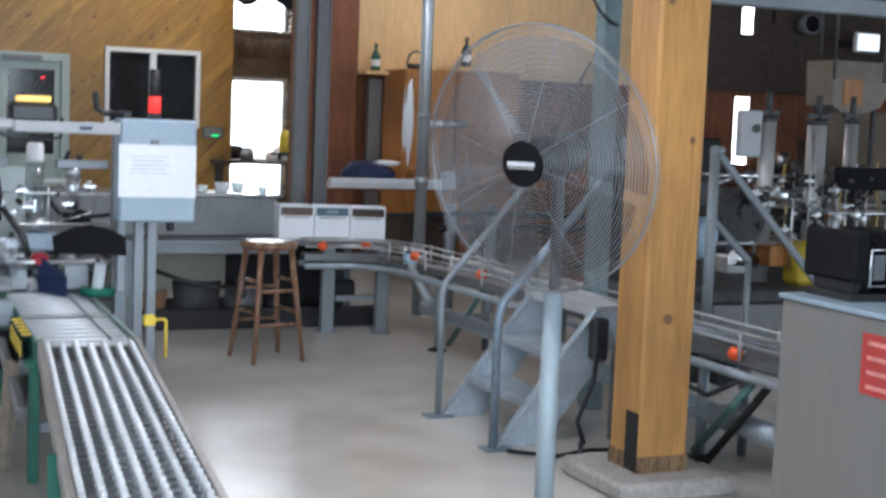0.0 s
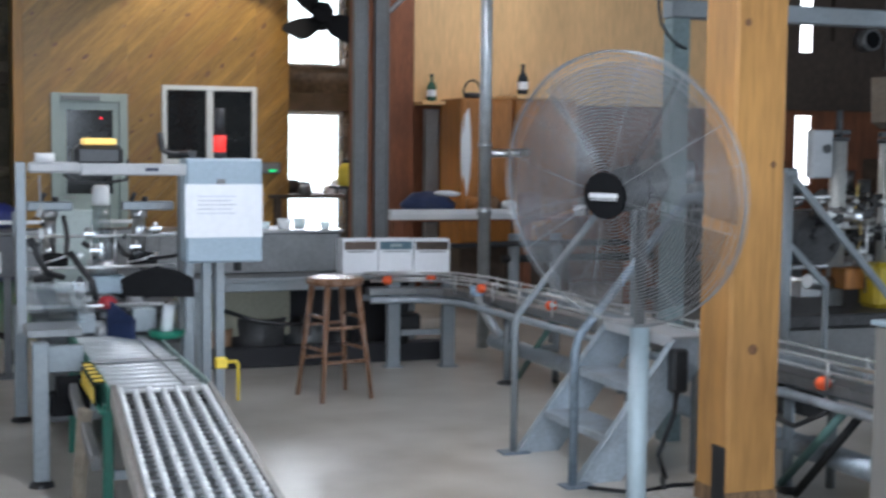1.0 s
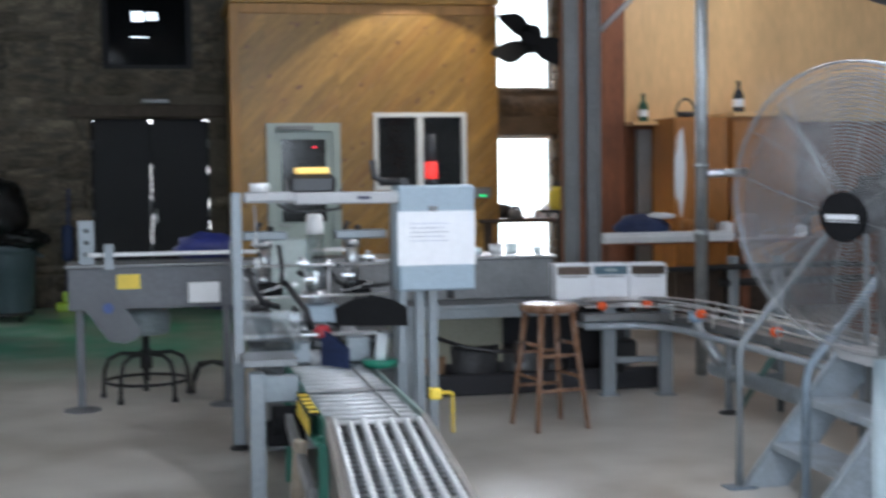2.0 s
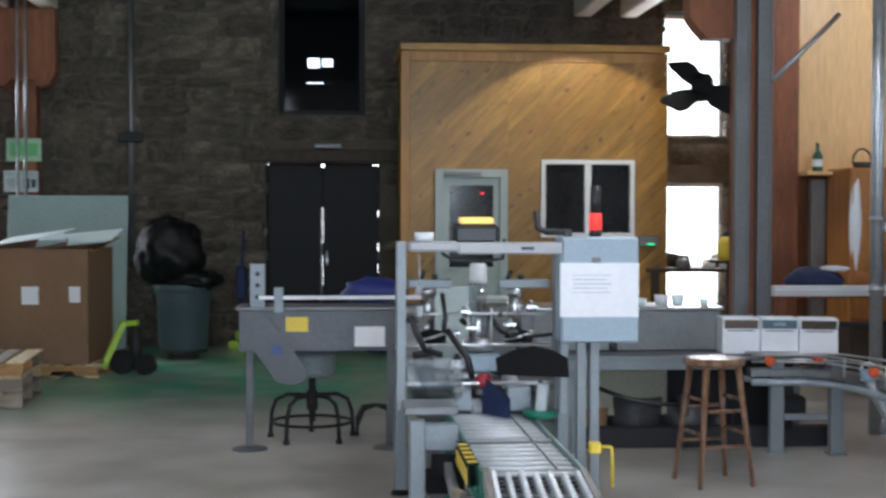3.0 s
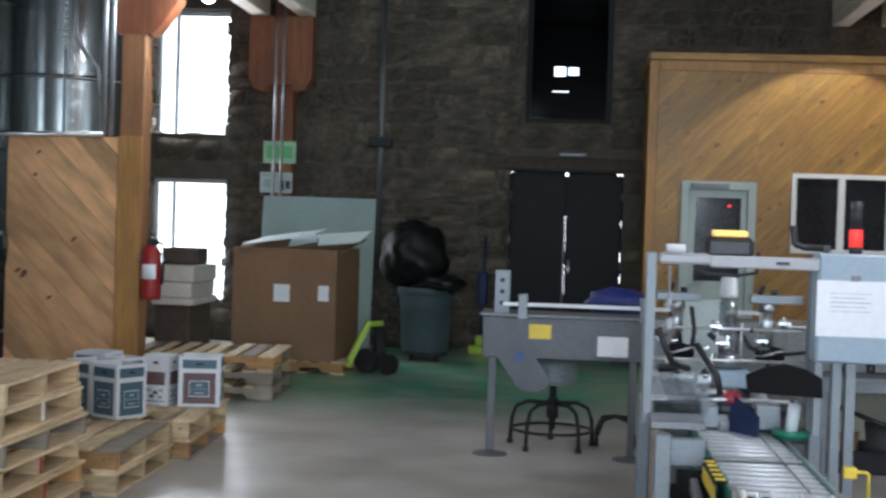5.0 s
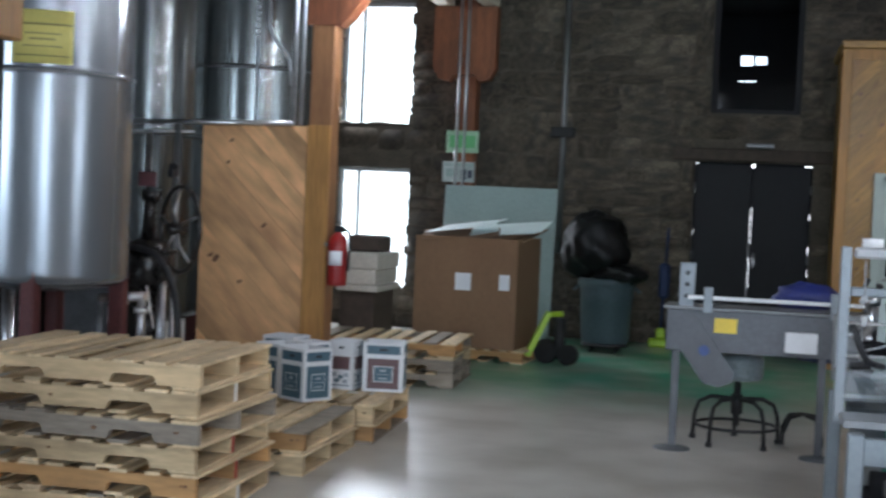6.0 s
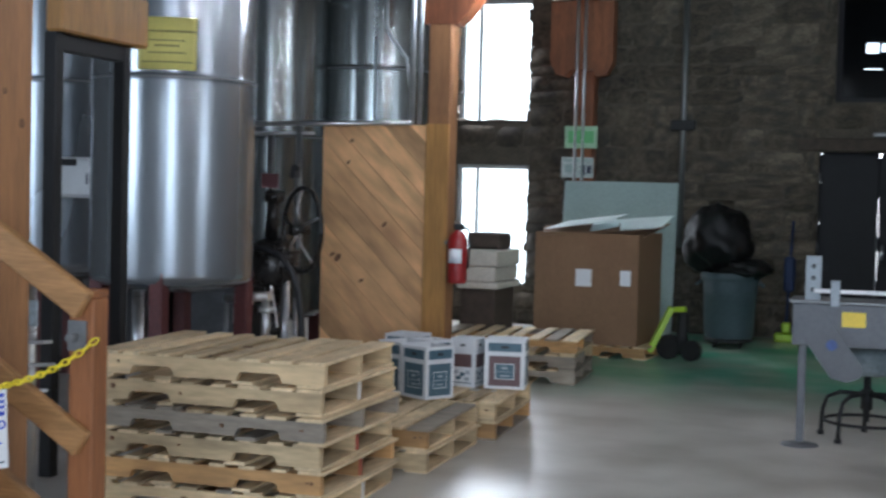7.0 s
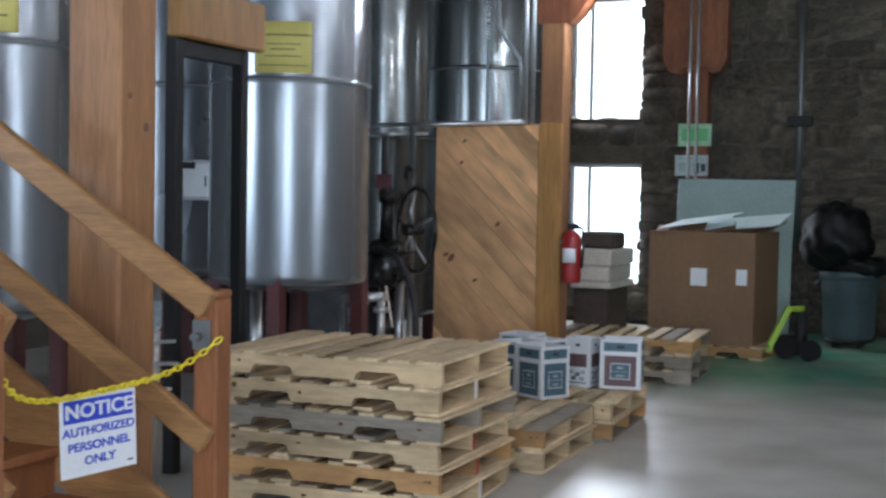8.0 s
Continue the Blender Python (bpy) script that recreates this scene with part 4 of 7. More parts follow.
# stairs
st = thing("staircase", "pine stairs with board handrails and a chained entry", "stairs", (-2.74, 3.75, 0))
SL = 0.635
def newel(y, name="newel_post"):
    n = part(name, Geo().box(-0.05, 0.05, y - 0.05, y + 0.05, 0, 1.14, 0.006), WOOD_NEWEL, st)
    part("cap", Geo().box(-0.052, 0.052, y - 0.052, y + 0.052, 1.14, 1.17, 0.012), WOOD_NEWEL, n)
    return n
nw = newel(0.55)
newel(-0.68)
for y in (0.55, -0.68):
    o = -0.075 if y > 0 else 0.075
    part("top_rail", Geo().beam((0.03, y + o, 1.115), (-2.6, y + o, 1.115 + 2.63 * SL), 0.045, 0.11, 0.006), WOOD_STAIR, st)
    part("mid_rail", Geo().beam((0.03, y + o, 0.62), (-2.6, y + o, 0.62 + 2.63 * SL), 0.045, 0.1, 0.006), WOOD_STAIR, st)
    part("stringer", Geo().beam((-0.0, y + o * 0.4, 0.13), (-2.6, y + o * 0.4, 0.13 + 2.6 * SL), 0.045, 0.26, 0.006), WOOD_STAIR, st)
for k in range(8):
    x = -0.1 - 0.283 * k
    part("tread", Geo().box(x - 0.29, x + 0.02, -0.5, 0.5, 0.18 * (k + 1) - 0.04, 0.18 * (k + 1), 0.006), WOOD_NEWEL, st)
    part("riser", Geo().box(x - 0.02, x, -0.5, 0.5, 0.18 * k, 0.18 * (k + 1) - 0.042, 0.003), WOOD_NEWEL, st)
part("latch_plate", Geo().box(-0.052, 0.025, 0.55 - 0.056, 0.55 - 0.051, 0.95, 1.06, 0.002).cyl((-0.02, 0.49, 1.0), (-0.02, 0.45, 1.0), 0.015), STEEL_DULL, nw)
part("landing", Geo().box(-3.6, -2.36, -0.6, 0.6, 1.58, 1.62), WOOD_NEWEL, st)
for x in (-3.5, -2.45):
    for y in (-0.5, 0.5):
        part("landing_leg", Geo().box(x - 0.05, x + 0.05, y - 0.05, y + 0.05, 0, 1.58), WOOD_STAIR, st)

# chain of interlocked links, hung between the newels
ch = thing("barrier_chain", "yellow plastic chain hung across the stair entry", "chain", (-2.70, 3.75, 0))
A, B = Vector((0.03, 0.50, 1.0)), Vector((0.0, -0.63, 0.98))
SAG = 0.115
pts = []
for i in range(41):
    u = i / 40
    p = A.lerp(B, u)
    p.z -= SAG * (1 - (2 * u - 1) ** 4)
    p.x -= 0.075 * (1 - (2 * u - 1) ** 4)
    pts.append(p)
for i in range(40):
    p, q = pts[i], pts[i + 1]
    d = (q - p).normalized()
    mid = (p + q) / 2
    x = d.orthogonal().normalized()
    y = d.cross(x)
    s = x if i % 2 else y
    link = [mid + 0.021 * math.cos(a) * d + 0.010 * math.sin(a) * s for a in (2 * math.pi * k / 10 for k in range(10))]
    part("link", Geo().tube(link, 0.0035, 5, True), YCHAIN, ch)

# notice board
nb = thing("notice_board", "white and blue notice board hung on the chain", "sign", (-2.770, 3.672, 0.606), rz=81)
nb.matrix_basis = nb.matrix_basis @ pose(0, 0, 0, -2, -0.5, 0) @ Matrix.Diagonal((1.24, 1, 0.945, 1))
part("board", Geo().box(-0.135, 0.135, -0.002, 0.002, 0.0, 0.275, 0.001), WHITE, nb)
part("header_panel", Geo().box(-0.123, 0.123, -0.004, -0.0021, 0.185, 0.262, 0.0), BLUE, nb, "blue header panel")
text_mesh("title", "NOTICE", 0.066, WHITE, nb, pose(0, -0.005, 0.222, 90, 0, 0), "white capital letters", 0.0018)
for body, z in (("AUTHORIZED", 0.152), ("PERSONNEL", 0.1), ("ONLY", 0.05)):
    text_mesh("line_of_text", body, 0.041, BLUE, nb, pose(0, -0.003, z, 90, 0, 0), "blue capital letters", 0.001)
part("print_bar", Geo().box(0.1, 0.12, -0.003, -0.0021, 0.02, 0.026, 0), INK, nb)

# ---- pallets, cartons and the stuff by the far wall ----
RED_WOOD = mat("red_painted_wood", (0.4, 0.07, 0.045), 0.7, var=0.3)
END_WHITE = mat("whitewashed_wood", (0.7, 0.68, 0.63), 0.75, var=0.15)


def pallet(x, y, z, rz, label, group, old=0.0, seed=1, end="", wood=None):
    """1.22 x 1.016 m stringer pallet, long side along x, 0.125 m high; end: paint on the end of its middle stringer."""
    owner = thing("pallet", label, "pallet", (x, y, z), rz, group)
    rng = random.Random(seed)
    notch = [(-0.61, 0.016), (-0.4, 0.016), (-0.385, 0.05), (-0.37, 0.06), (-0.19, 0.06), (-0.175, 0.05), (-0.16, 0.016), (0.16, 0.016), (0.175, 0.05), (0.19, 0.06), (0.37, 0.06), (0.385, 0.05), (0.4, 0.016), (0.61, 0.016), (0.61, 0.109), (-0.61, 0.109)]
    for j, y in enumerate((-0.489, 0.0, 0.489)):
        mt = wood or (WOOD_PALLET_OLD if rng.random() < old else WOOD_PALLET_BROWN if rng.random() < 0.3 else WOOD_PALLET)
        sx = rng.uniform(0.985, 1.005)
        st_ = part("stringer", Geo().prism([(u * sx, v) for u, v in notch], 0.04, pose(0, y - 0.02, 0)), mt, owner)
        if j == 1 and end:
            part("painted_end", Geo().box(0.61 * sx, 0.61 * sx + 0.003, y - 0.019, y + 0.019, 0.018, 0.107, 0), RED_WOOD if end == "red" else END_WHITE, st_)
        if j == 0:
            for k in range(2):
                u = rng.choice((-0.5, -0.08, 0.05, 0.52)) + rng.uniform(-0.06, 0.06)
                part("knot", Geo().cyl((u, y - 0.0215, rng.uniform(0.05, 0.09)), (u, y - 0.019, 0.07), rng.uniform(0.006, 0.013), 9), KNOT, st_)
    for z, xs in ((0.109, (-0.55, -0.385, -0.225, -0.07, 0.085, 0.24, 0.395, 0.55)), (0.0, (-0.545, -0.2, 0.2, 0.545))):
        for x in xs:
            w = 0.066 if abs(x) > 0.5 else rng.choice((0.036, 0.042, 0.046, 0.055))
            x += rng.uniform(-0.018, 0.018)
            g = Geo().box(-w, w, -0.508 + rng.uniform(-0.014, 0.006), 0.508 + rng.uniform(-0.01, 0.012), z, z + 0.0155, 0.002)
            part("deck_board", g, WOOD_PALLET_OLD if rng.random() < old * 0.6 else WOOD_PALLET_Y, owner, at=pose(max(-0.555, min(0.555, x)), 0, 0, 0, 0, rng.uniform(-1.4, 1.4)))
    return owner


rng = random.Random(11)
STACK = (("pale timber pallet at the foot of a tall stack", 0.1, WOOD_PALLET, "white"), ("orange-brown timber pallet in a tall stack", 0.1, WOOD_PALLET_BROWN, "red"),
         ("pale timber pallet in a tall stack", 0.1, WOOD_PALLET, "red"), ("greyed timber pallet in a tall stack", 0.9, WOOD_PALLET_OLD, ""),
         ("pale timber pallet with a red stringer end in a stack", 0.1, WOOD_PALLET, "white"), ("pale timber pallet on top of a tall stack", 0.0, WOOD_PALLET, ""))
for k, (lab, old, wood, end) in enumerate(STACK):
    pallet(-3.045 + rng.uniform(-0.035, 0.035), 6.28 + rng.uniform(-0.03, 0.03), 0.1252 * k, rng.uniform(-2.2, 2.2), lab, "stacked pallets", old, 20 + k, end, wood)
for k in range(2):
    pallet(-2.98, 7.6, 0.1252 * k, 1, "timber pallet beside the cartons", "pallets by the aisle", 0.1, 40 + k)
    pallet(-2.92, 8.72, 0.1252 * k, 2, "timber pallet carrying printed cartons", "pallets by the aisle", 0.1, 50 + k)
for k in range(3):
    pallet(-3.02, 11.42, 0.1252 * k, 4, "weathered empty timber pallet in a low pile", "pallets by the aisle", 0.6, 60 + k)


def carton(x, y, z, rz, label, front, w=0.137, d=0.137, pale=False):
    c = thing("carton", label, "carton", (x, y, z), rz, "printed cartons")
    h = 0.33
    body = part("box_bottom", Geo().box(-w, w, -d, d, 0, 0.008, 0.0), WHITE, c)
    for a in ((-w, -w + 0.005, -d, d), (w - 0.005, w, -d, d), (-w + 0.005, w - 0.005, -d, -d + 0.005), (-w + 0.005, w - 0.005, d - 0.005, d)):
        part("box_side", Geo().box(*a, 0.008, h, 0.0005), WHITE, c)
    part("divider", Geo().box(-w + 0.006, w - 0.006, -0.002, 0.002, 0.02, h - 0.03, 0).box(-0.002, 0.002, -d + 0.006, d - 0.006, 0.02, h - 0.031, 0), CARD, c)
    for q in range(4):
        m = pose(0, 0, 0, 0, 0, 90 * q)
        dq, hw = (w, d) if q % 2 else (d, w)
        k = hw / 0.137
        field = LABEL_TEAL if q % 2 else front

        def pn(x0, x1, z0, z1, mt, name, o=0.0012):
            part(name, Geo().box(x0 * k, x1 * k, -dq - o, -dq - 0.0002, z0, z1, 0), mt, body, at=m)
        pn(-0.112, 0.112, 0.252, 0.31, WHITE if pale else LABEL_TEAL, "print_panel")
        pn(-0.026, 0.026, 0.274, 0.29, BLACK, "hand_hole", 0.0018)
        if pale:
            pn(-0.1, 0.1, 0.135, 0.222, front, "print_panel")
            for i, (u, v) in enumerate(((-0.07, 0.1), (0.0, 0.085), (0.06, 0.1), (-0.04, 0.06), (0.05, 0.055))):
                pn(u - 0.025, u + 0.025, v - 0.012, v + 0.012, LABEL_TEAL if i % 2 else MATS["faded_print_grey"], "print_mark")
            pn(-0.1, 0.1, 0.025, 0.032, LABEL_TEAL, "print_line")
        else:
            pn(-0.106, 0.106, 0.02, 0.222, field, "print_panel")
            pn(-0.066, 0.066, 0.066, 0.172, WHITE, "print_frame", 0.0016)
            pn(-0.061, 0.061, 0.071, 0.167, LABEL_TEAL, "print_panel", 0.002)
            pn(-0.055, 0.055, 0.115, 0.119, MATS["faded_print_grey"], "print_line", 0.0024)
            pn(-0.02, 0.02, 0.135, 0.15, MATS["faded_print_grey"], "print_mark", 0.0024)
            pn(-0.03, 0.03, 0.085, 0.095, MATS["faded_print_grey"], "print_mark", 0.0024)
    return c


mat("faded_print_grey", (0.4, 0.44, 0.47), 0.6)
CARTONS = ((-2.755, 8.249, -31, LABEL_TEAL, 0.118, 0.118, False), (-2.675, 8.86, -6, LABEL_RED, 0.09, 0.09, True), (-2.42, 8.93, 10, LABEL_RED, 0.137, 0.137, False), (-2.985, 8.43, -31, LABEL_TEAL, 0.118, 0.118, False),
           (-2.86, 8.62, -31, LABEL_RED, 0.1, 0.1, False), (-3.12, 8.9, -10, LABEL_RED, 0.118, 0.118, False))
for x, y, rz, f, wd, dp, pale in CARTONS:
    carton(x, y, 0.2514, rz, "white carton with a dark panel and small print, open on top" if pale else "white carton with teal and brown printed panels, open on top", f, wd, dp, pale)

# gaylord box on a pallet
pallet(-2.72, 13.55, 0, -4, "timber pallet under the big cardboard box", "pallets by the aisle", 0.2, 70)
gb = thing("bulk_box", "large brown cardboard bulk box heaped with flattened cartons", "cardboard box", (-2.72, 13.55, 0.1255), -4)
g = Geo()
W, D, H = 0.52, 0.5, 1.08
for a in ((-W, W, -D, -D + 0.015), (-W, W, D - 0.015, D), (-W, -W + 0.015, -D + 0.015, D - 0.015), (W - 0.015, W, -D + 0.015, D - 0.015)):
    part("box_side", Geo().box(*a, 0, H, 0.003), CARD, gb)
part("box_bottom", Geo().box(-W + 0.015, W - 0.015, -D + 0.015, D - 0.015, 0, 0.02, 0), CARD, gb)
part("contents", Geo().box(-W + 0.03, W - 0.03, -D + 0.03, D - 0.03, 0.03, 0.95, 0.01), CARD, gb)
part("label_sheet", Geo().box(-0.1, 0.06, -D - 0.002, -D - 0.0003, 0.56, 0.73, 0), PAPER, gb)
part("label_sheet", Geo().box(0.345, 0.45, -D - 0.002, -D - 0.0003, 0.58, 0.73, 0), PAPER, gb)
fl_rng = random.Random(5)
FLAP = mat("pale_carton_sheet", (0.84, 0.95, 0.96), 0.4, var=0.06)
for k in range(7):
    wdt, dep = fl_rng.uniform(0.25, 0.5), fl_rng.uniform(0.22, 0.34)
    f = solid("flattened_carton", Geo().box(-wdt, wdt, -dep, dep, 0, 0.006, 0.001), FLAP if k > 2 else CARD, "flattened pale carton lying on the full box", "carton", group="flattened cartons",
              at=pose(-2.66 + fl_rng.uniform(-0.22, 0.25), 13.4 + fl_rng.uniform(-0.1, 0.15), 1.205 + 0.018 * k, fl_rng.uniform(7, 13), fl_rng.uniform(-12, -5), fl_rng.uniform(-16, 16)))

# leaning board and signs
lb = solid("leaning_board", Geo().box(-0.66, 0.66, -0.012, 0.012, 0, 1.76, 0.004), TEAL, "grey-green sheet board leaning on the stone wall", "board", at=pose(-2.9, 15.35, 0.0, -8, 0, 0))
sg = thing("green_wall_sign", "green sign with a white border on a post", "sign", (-3.37, 15.5, 2.12))
part("plate", Geo().box(-0.19, 0.19, 0, 0.006, 0, 0.255, 0.001), mat("pale_green_plate", (0.4, 0.62, 0.42), 0.5), sg)
part("field", Geo().box(-0.15, 0.15, -0.002, -0.0003, 0.06, 0.2, 0), GREEN_SIGN, sg)
sg = thing("grey_wall_sign", "pale safety sign with dark pictograms on a post", "sign", (-3.4, 15.5, 1.78))
part("plate", Geo().box(-0.19, 0.19, 0, 0.006, 0, 0.235, 0.001), mat("pale_grey_plate", (0.5, 0.56, 0.55), 0.5), sg)
for x0, x1, z0, z1 in ((-0.17, 0.17, 0.185, 0.215), (-0.15, -0.04, 0.06, 0.15), (0.03, 0.09, 0.03, 0.15), (0.11, 0.16, 0.05, 0.14)):
    part("print_bar", Geo().box(x0, x1, -0.002, -0.0003, z0, z1, 0), TEAL if x0 < -0.1 else INK, sg)

# waste bin with a black bag on top
bn = thing("waste_bin", "grey plastic waste bin standing on a castered dolly", "waste bin", (-1.54, 14.75, 0))
part("tub", Geo().lathe([(0.24, 0.1), (0.26, 0.14), (0.285, 0.7), (0.31, 0.72), (0.315, 0.78), (0.3, 0.8), (0.29, 0.72), (0.25, 0.16), (0.02, 0.15)], seg=36), GREY_BIN, bn)
part("dolly", Geo().lathe([(0.02, 0.06), (0.25, 0.06), (0.26, 0.095), (0.02, 0.1)], seg=24), BLACK, bn)
for k in range(4):
    a = math.pi / 4 + k * math.pi / 2
    part("caster", Geo().cyl((0.19 * math.cos(a) - 0.012, 0.19 * math.sin(a), 0.03), (0.19 * math.cos(a) + 0.012, 0.19 * math.sin(a), 0.03), 0.03, 12), BLACK, bn)
for sx in (-1, 1):
    part("handle", Geo().tube([(sx * 0.3, -0.07, 0.7), (sx * 0.35, -0.06, 0.66), (sx * 0.35, 0.06, 0.66), (sx * 0.3, 0.07, 0.7)], 0.014), GREY_BIN, bn)


def lumpy(name, c, rx, ry, rz, material, label, category, seed, n=30, amp=0.1):
    """A crumpled full bag."""
    g = Geo()
    vs, fs = [], []
    for i in range(n + 1):
        th = math.pi * i / n
        for k in range(2 * n):
            ph = math.pi * k / n
            d = Vector((math.sin(th) * math.cos(ph), math.sin(th) * math.sin(ph), math.cos(th)))
            q = 1 + amp * noise.noise(d * 2.2 + Vector((seed, 0, 0))) * 2 + 0.05 * noise.noise(d * 7 + Vector((0, seed, 0))) + 0.03 * abs(noise.noise(d * 15))
            vs.append((d.x * rx * q, d.y * ry * q, d.z * rz * q))
    for i in range(n):
        for k in range(2 * n):
            fs.append([i * 2 * n + k, i * 2 * n + (k + 1) % (2 * n), (i + 1) * 2 * n + (k + 1) % (2 * n), (i + 1) * 2 * n + k])
    g.add(vs, fs, True)
    return solid(name, g, material, label, category, at=pose(*c))


lumpy("rubbish_bag", (-1.69, 14.75, 1.12), 0.37, 0.32, 0.37, BAG, "shiny full black rubbish bag on the bin", "rubbish bag", 2)
lumpy("rubbish_bag", (-1.42, 14.7, 0.84), 0.3, 0.28, 0.12, BAG, "black bag lining folded over the bin", "rubbish bag", 7)

# hand pallet truck end in lime, and mop
ht = thing("pallet_jack", "lime green pallet truck with a dark wheel beside the box", "pallet truck", (-2.06, 13.3, 0), -18)
part("fork", Geo().beam((-0.1, 0, 0.06), (0.08, 0.1, 0.5), 0.17, 0.06), LIME, ht)
part("cross_arm", Geo().beam((0.04, 0.1, 0.47), (0.22, 0.12, 0.49), 0.06, 0.05), LIME, ht)
part("wheel", Geo().cyl((0.1, -0.02, 0.12), (0.1, 0.06, 0.12), 0.12, 20), BLACK, ht)
part("wheel", Geo().cyl((0.34, -0.02, 0.1), (0.34, 0.06, 0.1), 0.1, 20), BLACK, ht)
part("pump_body", Geo().cyl((0.22, 0.05, 0.05), (0.22, 0.07, 0.45), 0.06), BLACK_STEEL, ht)
mp_ = thing("floor_mop", "mop with a lime head and dark handle against the wall", "mop", (-1.0, 15.6, 0))
part("mop_head", Geo().box(-0.13, 0.13, -0.06, 0.06, 0, 0.1, 0.02).box(-0.05, 0.05, -0.03, 0.05, 0.1, 0.22, 0.02), LIME, mp_)
part("handle", Geo().cyl((0, 0.0, 0.2), (0.02, 0.33, 1.35), 0.016), NAVY, mp_)
part("mop_cloth", Geo().box(-0.05, 0.07, 0.08, 0.2, 0.55, 0.95, 0.03), NAVY, mp_)

# bench with a stack of boards by the window, extinguisher
bd = thing("board_trolley", "dark trolley loaded with pale boards by the window", "trolley", (-3.46, 12.1, 0))
part("base", Geo().box(-0.22, 0.14, -0.3, 0.5, 0.12, 0.22), BLACK_STEEL, bd)
part("side_panel", Geo().box(-0.2, 0.12, -0.25, 0.45, 0.22, 0.7, 0.01), WOOD_DARK, bd)
for x in (-0.18, 0.1):
    for y in (-0.22, 0.42):
        part("caster", Geo().cyl((x - 0.015, y, 0.06), (x + 0.015, y, 0.06), 0.06, 14), BLACK, bd)
AGED = mat("aged_pale_board", (0.62, 0.59, 0.52), 0.6, var=0.15)
for z0, z1, dx in ((0.7, 0.76, 0.03), (0.764, 0.9, 0.0), (0.904, 1.05, 0.02)):
    part("pale_board", Geo().box(-0.25 + dx, 0.14 + dx, -0.3, 0.5, z0, z1, 0.012), AGED, bd)
part("tote", Geo().box(-0.22, 0.1, 0.0, 0.4, 1.05, 1.2, 0.02), WOOD_DARK, bd)
ex = thing("fire_extinguisher", "red fire extinguisher hung on the timber post", "fire extinguisher", (-3.13, 10.03, 0.86))
part("cylinder", Geo().lathe([(0.01, 0), (0.07, 0.005), (0.075, 0.03), (0.075, 0.34), (0.06, 0.38), (0.025, 0.41), (0.01, 0.42)], seg=20), RED, ex)
part("valve", Geo().box(-0.03, 0.05, -0.02, 0.02, 0.415, 0.46), BLACK, ex)
part("hose", Geo().tube([(0.04, 0, 0.44), (0.09, -0.01, 0.42), (0.1, -0.02, 0.3), (0.09, -0.02, 0.12)], 0.011), BLACK, ex)
part("label_band", curved_sheet(0.0755, -2.4, -0.8, 0.16, 0.27, 0.001), PAPER, ex)
part("bracket", Geo().box(-0.105, 0.0, -0.01, 0.06, 0.3, 0.33), STEEL_DULL, ex)

# ---- drum fan on its stand ----
fan = thing("drum_fan", "large round pedestal fan with a fine wire guard", "fan", (2.036, 3.692, 0), 0)
face_dir = math.degrees(math.atan2(-0.485, -0.875)) + 90
fm = pose(0, 0, 1.375, 0, 0, face_dir) @ pose(0, 0, 0, 9, 0, 0)
BK = (0.095, 0.03)
part("pole", Geo().cyl((*BK, 0.03), (*BK, 0.94), 0.032, 16), mat("pale_blue_pole", (0.36, 0.43, 0.46), 0.5, metal=0.1, var=0.08), fan)
part("base_plate", Geo().lathe([(0.01, 0.04), (0.2, 0.035), (0.3, 0.015), (0.3, 0.0)], (*BK, 0), seg=32), STEEL_DULL, fan)
part("yoke", Geo().tube([(*BK, 0.93), (*BK, 1.37), (0.05, 0.04, 1.375)], 0.018), STEEL_DULL, fan)
RF = 0.437
for name, y0, dome in (("front_guard", -0.022, 0.06), ("rear_guard", 0.022, -0.05)):
    g = Geo()
    rings = 36 if dome > 0 else 20
    for i in range(rings):
        u = 0.08 + (RF - 0.08) * i / (rings - 1)
        g.tube([fm @ Vector((u * math.cos(a), y0 - dome * (1 - (u / RF) ** 2), u * math.sin(a))) for a in (2 * math.pi * k / 72 for k in range(72))], 0.0012, 4, True)
    tagged(part(name, g, FANWIRE, fan, "fine ring wire guard"), kind="stuff")
    for k in range(8):
        a = 2 * math.pi * k / 8 + (0.5 if dome > 0 else 0.2)
        part("guard_spoke", Geo().tube([fm @ Vector((u * math.cos(a), y0 - dome * (1 - (u / RF) ** 2), u * math.sin(a))) for u in (0.07, 0.16, 0.25, 0.34, RF)], 0.0014, 5), FANWIRE, fan)
part("rim_band", Geo().tube([fm @ Vector((RF * math.cos(a), 0, RF * math.sin(a))) for a in (2 * math.pi * k / 64 for k in range(64))], 0.004, 6, True), FANWIRE, fan)
# see-through grey stands in for the haze of spinning blades
HAZE = glass("spin_blur_blade", (0.66, 0.66, 0.67), 0.35, 0.13)
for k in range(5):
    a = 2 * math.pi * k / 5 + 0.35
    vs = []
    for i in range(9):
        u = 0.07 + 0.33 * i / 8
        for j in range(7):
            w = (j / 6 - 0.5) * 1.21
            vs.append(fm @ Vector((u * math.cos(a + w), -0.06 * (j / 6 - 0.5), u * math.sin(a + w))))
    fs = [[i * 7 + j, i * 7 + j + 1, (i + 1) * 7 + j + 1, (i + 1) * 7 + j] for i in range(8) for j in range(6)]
    part("blade", Geo().add(vs, fs, True), HAZE, fan, "see-through blade imitating the blur of spinning")
part("motor", Geo().cyl(fm @ Vector((0, 0.01, 0)), fm @ Vector((0, 0.18, 0)), 0.07, 20), RUBBER, fan)
